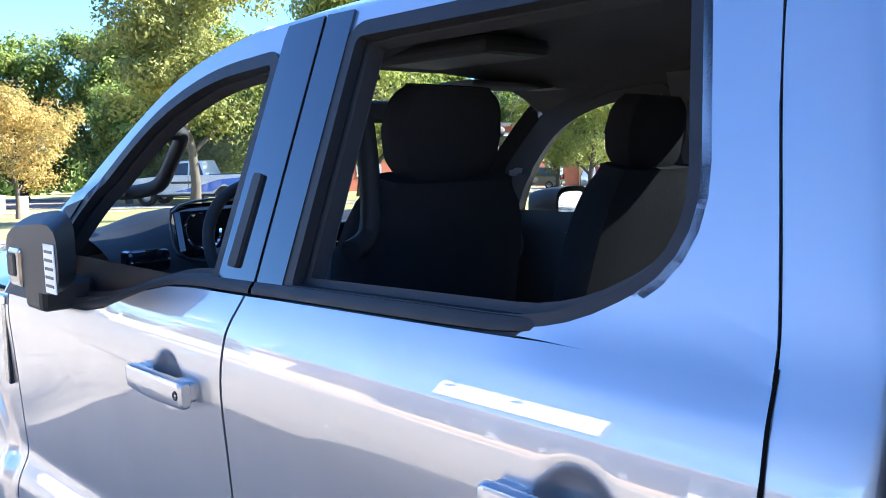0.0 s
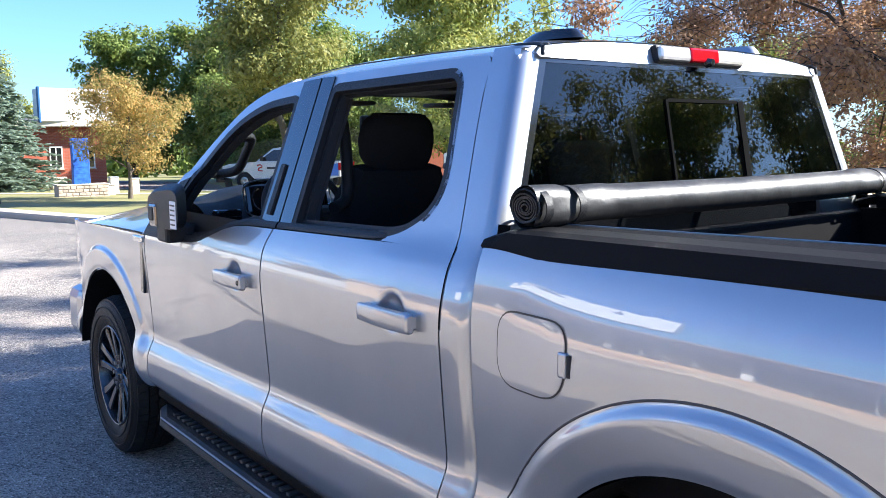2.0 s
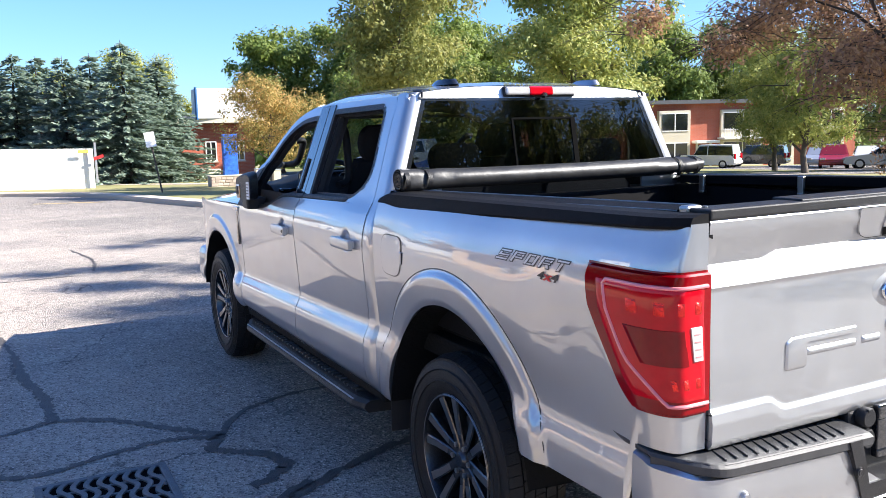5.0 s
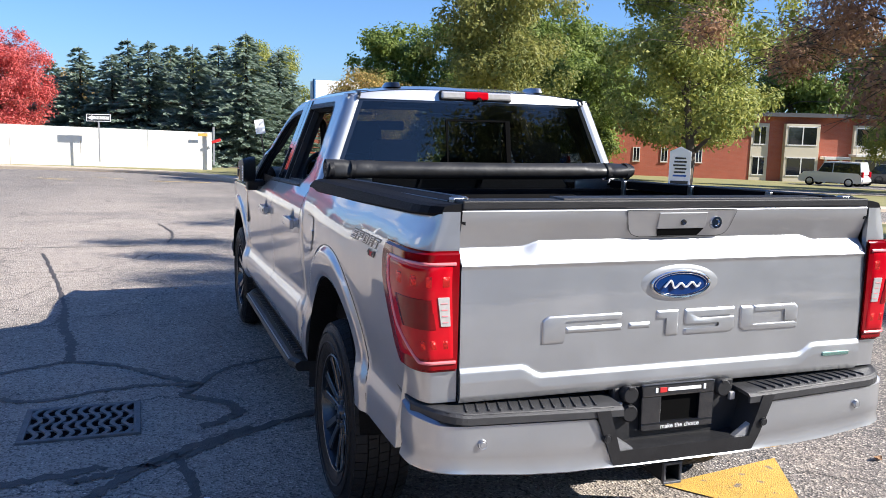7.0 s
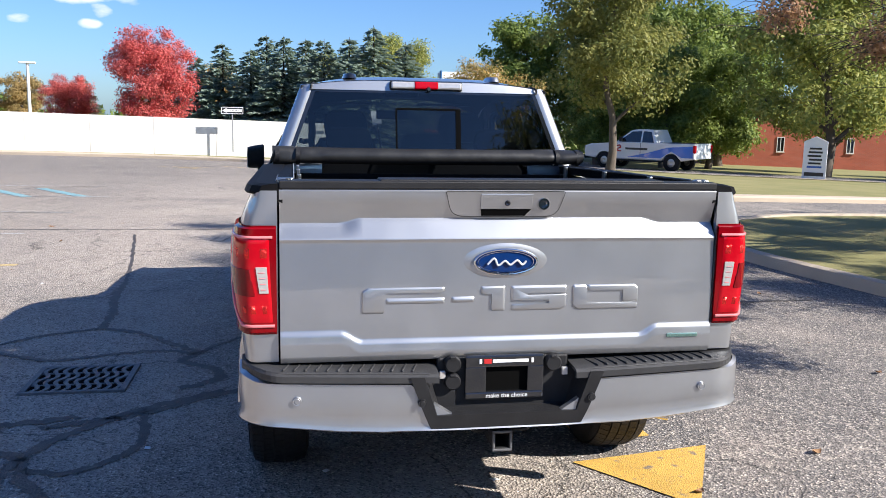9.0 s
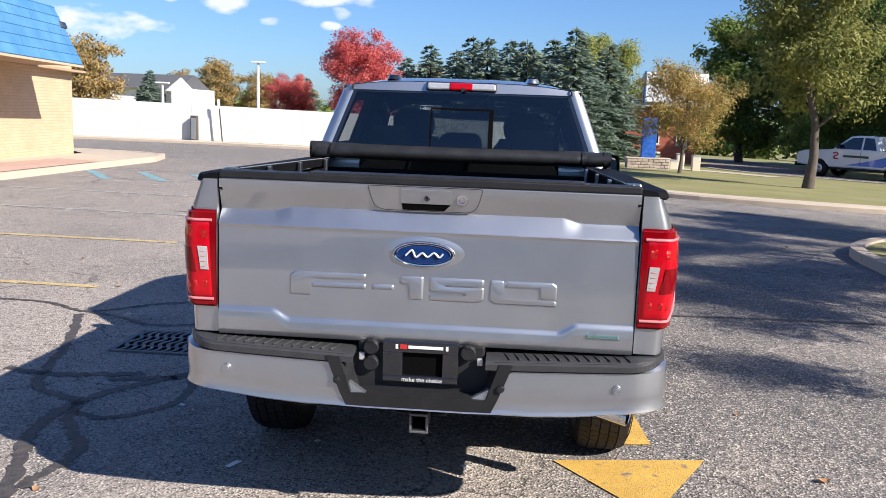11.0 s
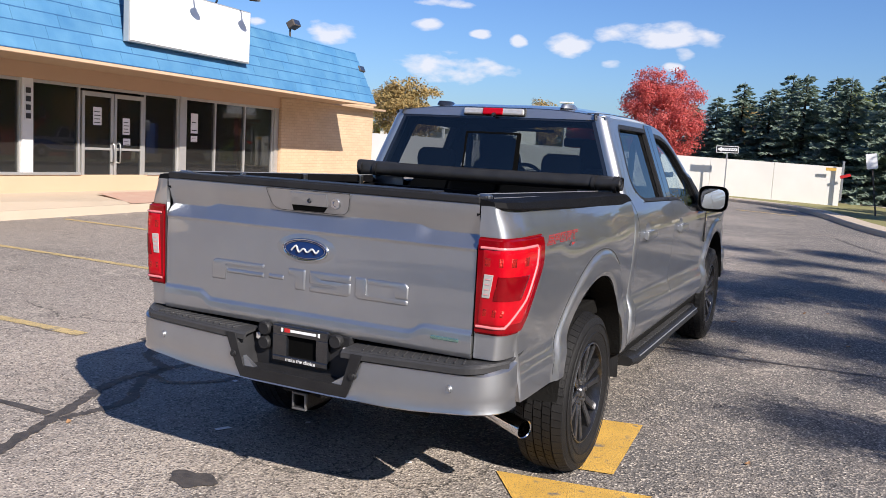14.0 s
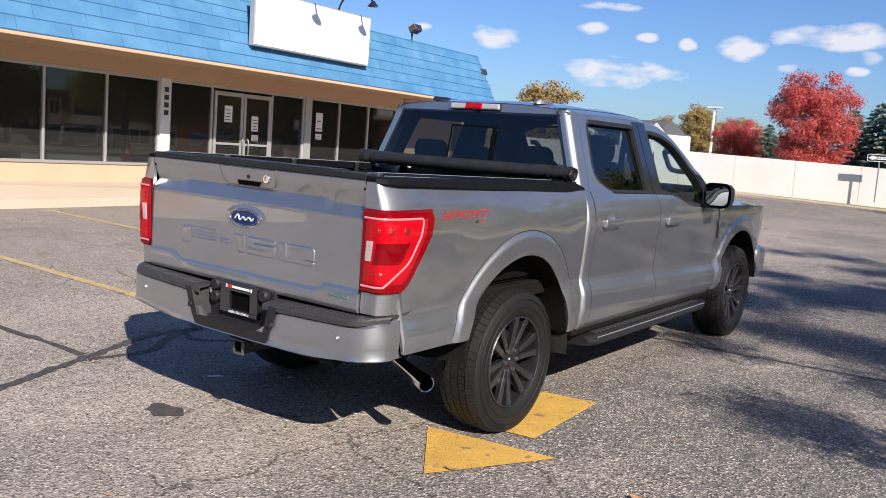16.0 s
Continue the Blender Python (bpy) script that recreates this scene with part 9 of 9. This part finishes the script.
part("oil_stain", flat([(-0.60 + 0.13 * math.cos(a) * (1 + 0.2 * math.sin(3 * a)), -1.22 + 0.085 * math.sin(a) * (1 + 0.2 * math.cos(5 * a))) for a in [2 * math.pi * i / 24 for i in range(24)]], 0.0045), TAR, ground, "dark oil stain")
# storm drain with a wavy cast grate
dr = thing("storm_drain", (-2.09, 1.37, 0.0), "cast-iron storm drain grate with wavy bars", "drain grate")
part("pit", box(-0.27, 0.27, -0.25, 0.25, -0.005, 0.003), PIT, dr)
part("frame", join(box(-0.31, 0.31, 0.245, 0.28, -0.02, 0.014, 0.004), box(-0.31, 0.31, -0.28, -0.245, -0.02, 0.014, 0.004), box(-0.31, -0.272, -0.245, 0.245, -0.02, 0.014, 0.004), box(0.272, 0.31, -0.245, 0.245, -0.02, 0.014, 0.004)), IRON, dr)
for k in range(9):
    x0 = -0.24 + 0.06 * k
    pts = [(x0 + 0.022 * math.sin(t * 13), -0.245 + 0.49 * t) for t in [i / 20 for i in range(21)]]
    g_ = ribbon(pts, 0.027, 0.013)
    part("grate_bar", g_, IRON, dr, "", False, 0.012)
for y in (-0.12, 0.0, 0.12):
    part("cross_bar", box(-0.272, 0.272, y - 0.008, y + 0.008, 0.0035, 0.010), IRON, dr)
# fallen leaves and scraps
leaf0 = thing("fallen_leaf", pose(1.9, -0.35, 0.004, 8, 5, 20), "curled brown fallen leaf on the asphalt", "leaf", "fallen leaves")
part("blade", grid(lambda u, v: ((u - 0.5) * 0.07, (v - 0.5) * 0.045 * (1 - abs(2 * u - 1) ** 1.5 * 0.9), 0.012 * (abs(2 * u - 1) ** 2) + 0.006 * abs(2 * v - 1)), spaced(0, 1, 6), spaced(0, 1, 4)), FALLEN, leaf0)
rf = random.Random(77)
for _ in range(75):
    x, y = rf.uniform(-4.5, 5.5), rf.uniform(-3.2, 9.5)
    if abs(x) < 1.0 and y > -1.3:
        continue
    copy_thing(leaf0, pose(x, y, 0.004, rf.uniform(-15, 15), rf.uniform(-15, 15), rf.uniform(0, 360)) @ Matrix.Scale(rf.uniform(0.35, 1.0), 4))
for x, y, w in ((-0.95, -0.60, 0.10), (-0.62, -0.25, 0.03), (0.16, -0.45, 0.035), (-1.5, 0.15, 0.03), (-3.2, 4.6, 0.05)):
    sc = thing("pale_scrap", pose(x, y, 0.004, 0, 4, rf.uniform(0, 180)), "small pale scrap on the asphalt", "litter", "litter scraps")
    part("flake", slab([(-w / 2, -0.012), (w / 2, -0.016), (w / 2 * 0.8, 0.012), (-w / 2 * 0.9, 0.016)], 0, 0.003), SIGN_WHITE, sc)

# ---- shingles of the mansard, in courses ----
slope = math.atan2(TOP_Z - EAVE_Z, TOP_Y - EAVE_Y)
run = math.hypot(TOP_Z - EAVE_Z, TOP_Y - EAVE_Y)
COURSES, SW_ = 6, 0.92
ch = run / COURSES
# dark strip under each course, standing in for its shadow line
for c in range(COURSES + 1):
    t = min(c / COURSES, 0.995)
    part("course_shadow", moved(box(U0 - 0.6, M1 - 0.36 * t, -0.010, 0.006, 0.0, 0.026), Matrix.Translation((0, EAVE_Y + (TOP_Y - EAVE_Y) * t - 0.014, EAVE_Z + (TOP_Z - EAVE_Z) * t + 0.004)) @ Matrix.Rotation(slope, 4, "X")), BLUE_ROOF, shop, "dark strip painted as the shadow line under the shingles")
sh_me = as_mesh("shingle", *box(0.003, SW_ - 0.003, 0, ch + 0.02, 0.0, 0.030))
sh_me.materials.append(BLUE_SHINGLE)
for c in range(COURSES):
    u = U0 - 0.6 + (0.31 * c) % SW_
    while u < M1 - 0.1:
        limit = M1 - 0.35 * (c + 1) / COURSES
        ob = new("shingle", sh_me)
        ob.parent = shop
        t = c / COURSES
        ob.matrix_local = Matrix.Translation((u, EAVE_Y + (TOP_Y - EAVE_Y) * t - 0.012, EAVE_Z + (TOP_Z - EAVE_Z) * t + 0.006)) @ Matrix.Rotation(slope - 0.035, 4, "X") @ Matrix.Diagonal((min(1.0, (limit - u) / SW_), 1, 1, 1))
        u += SW_
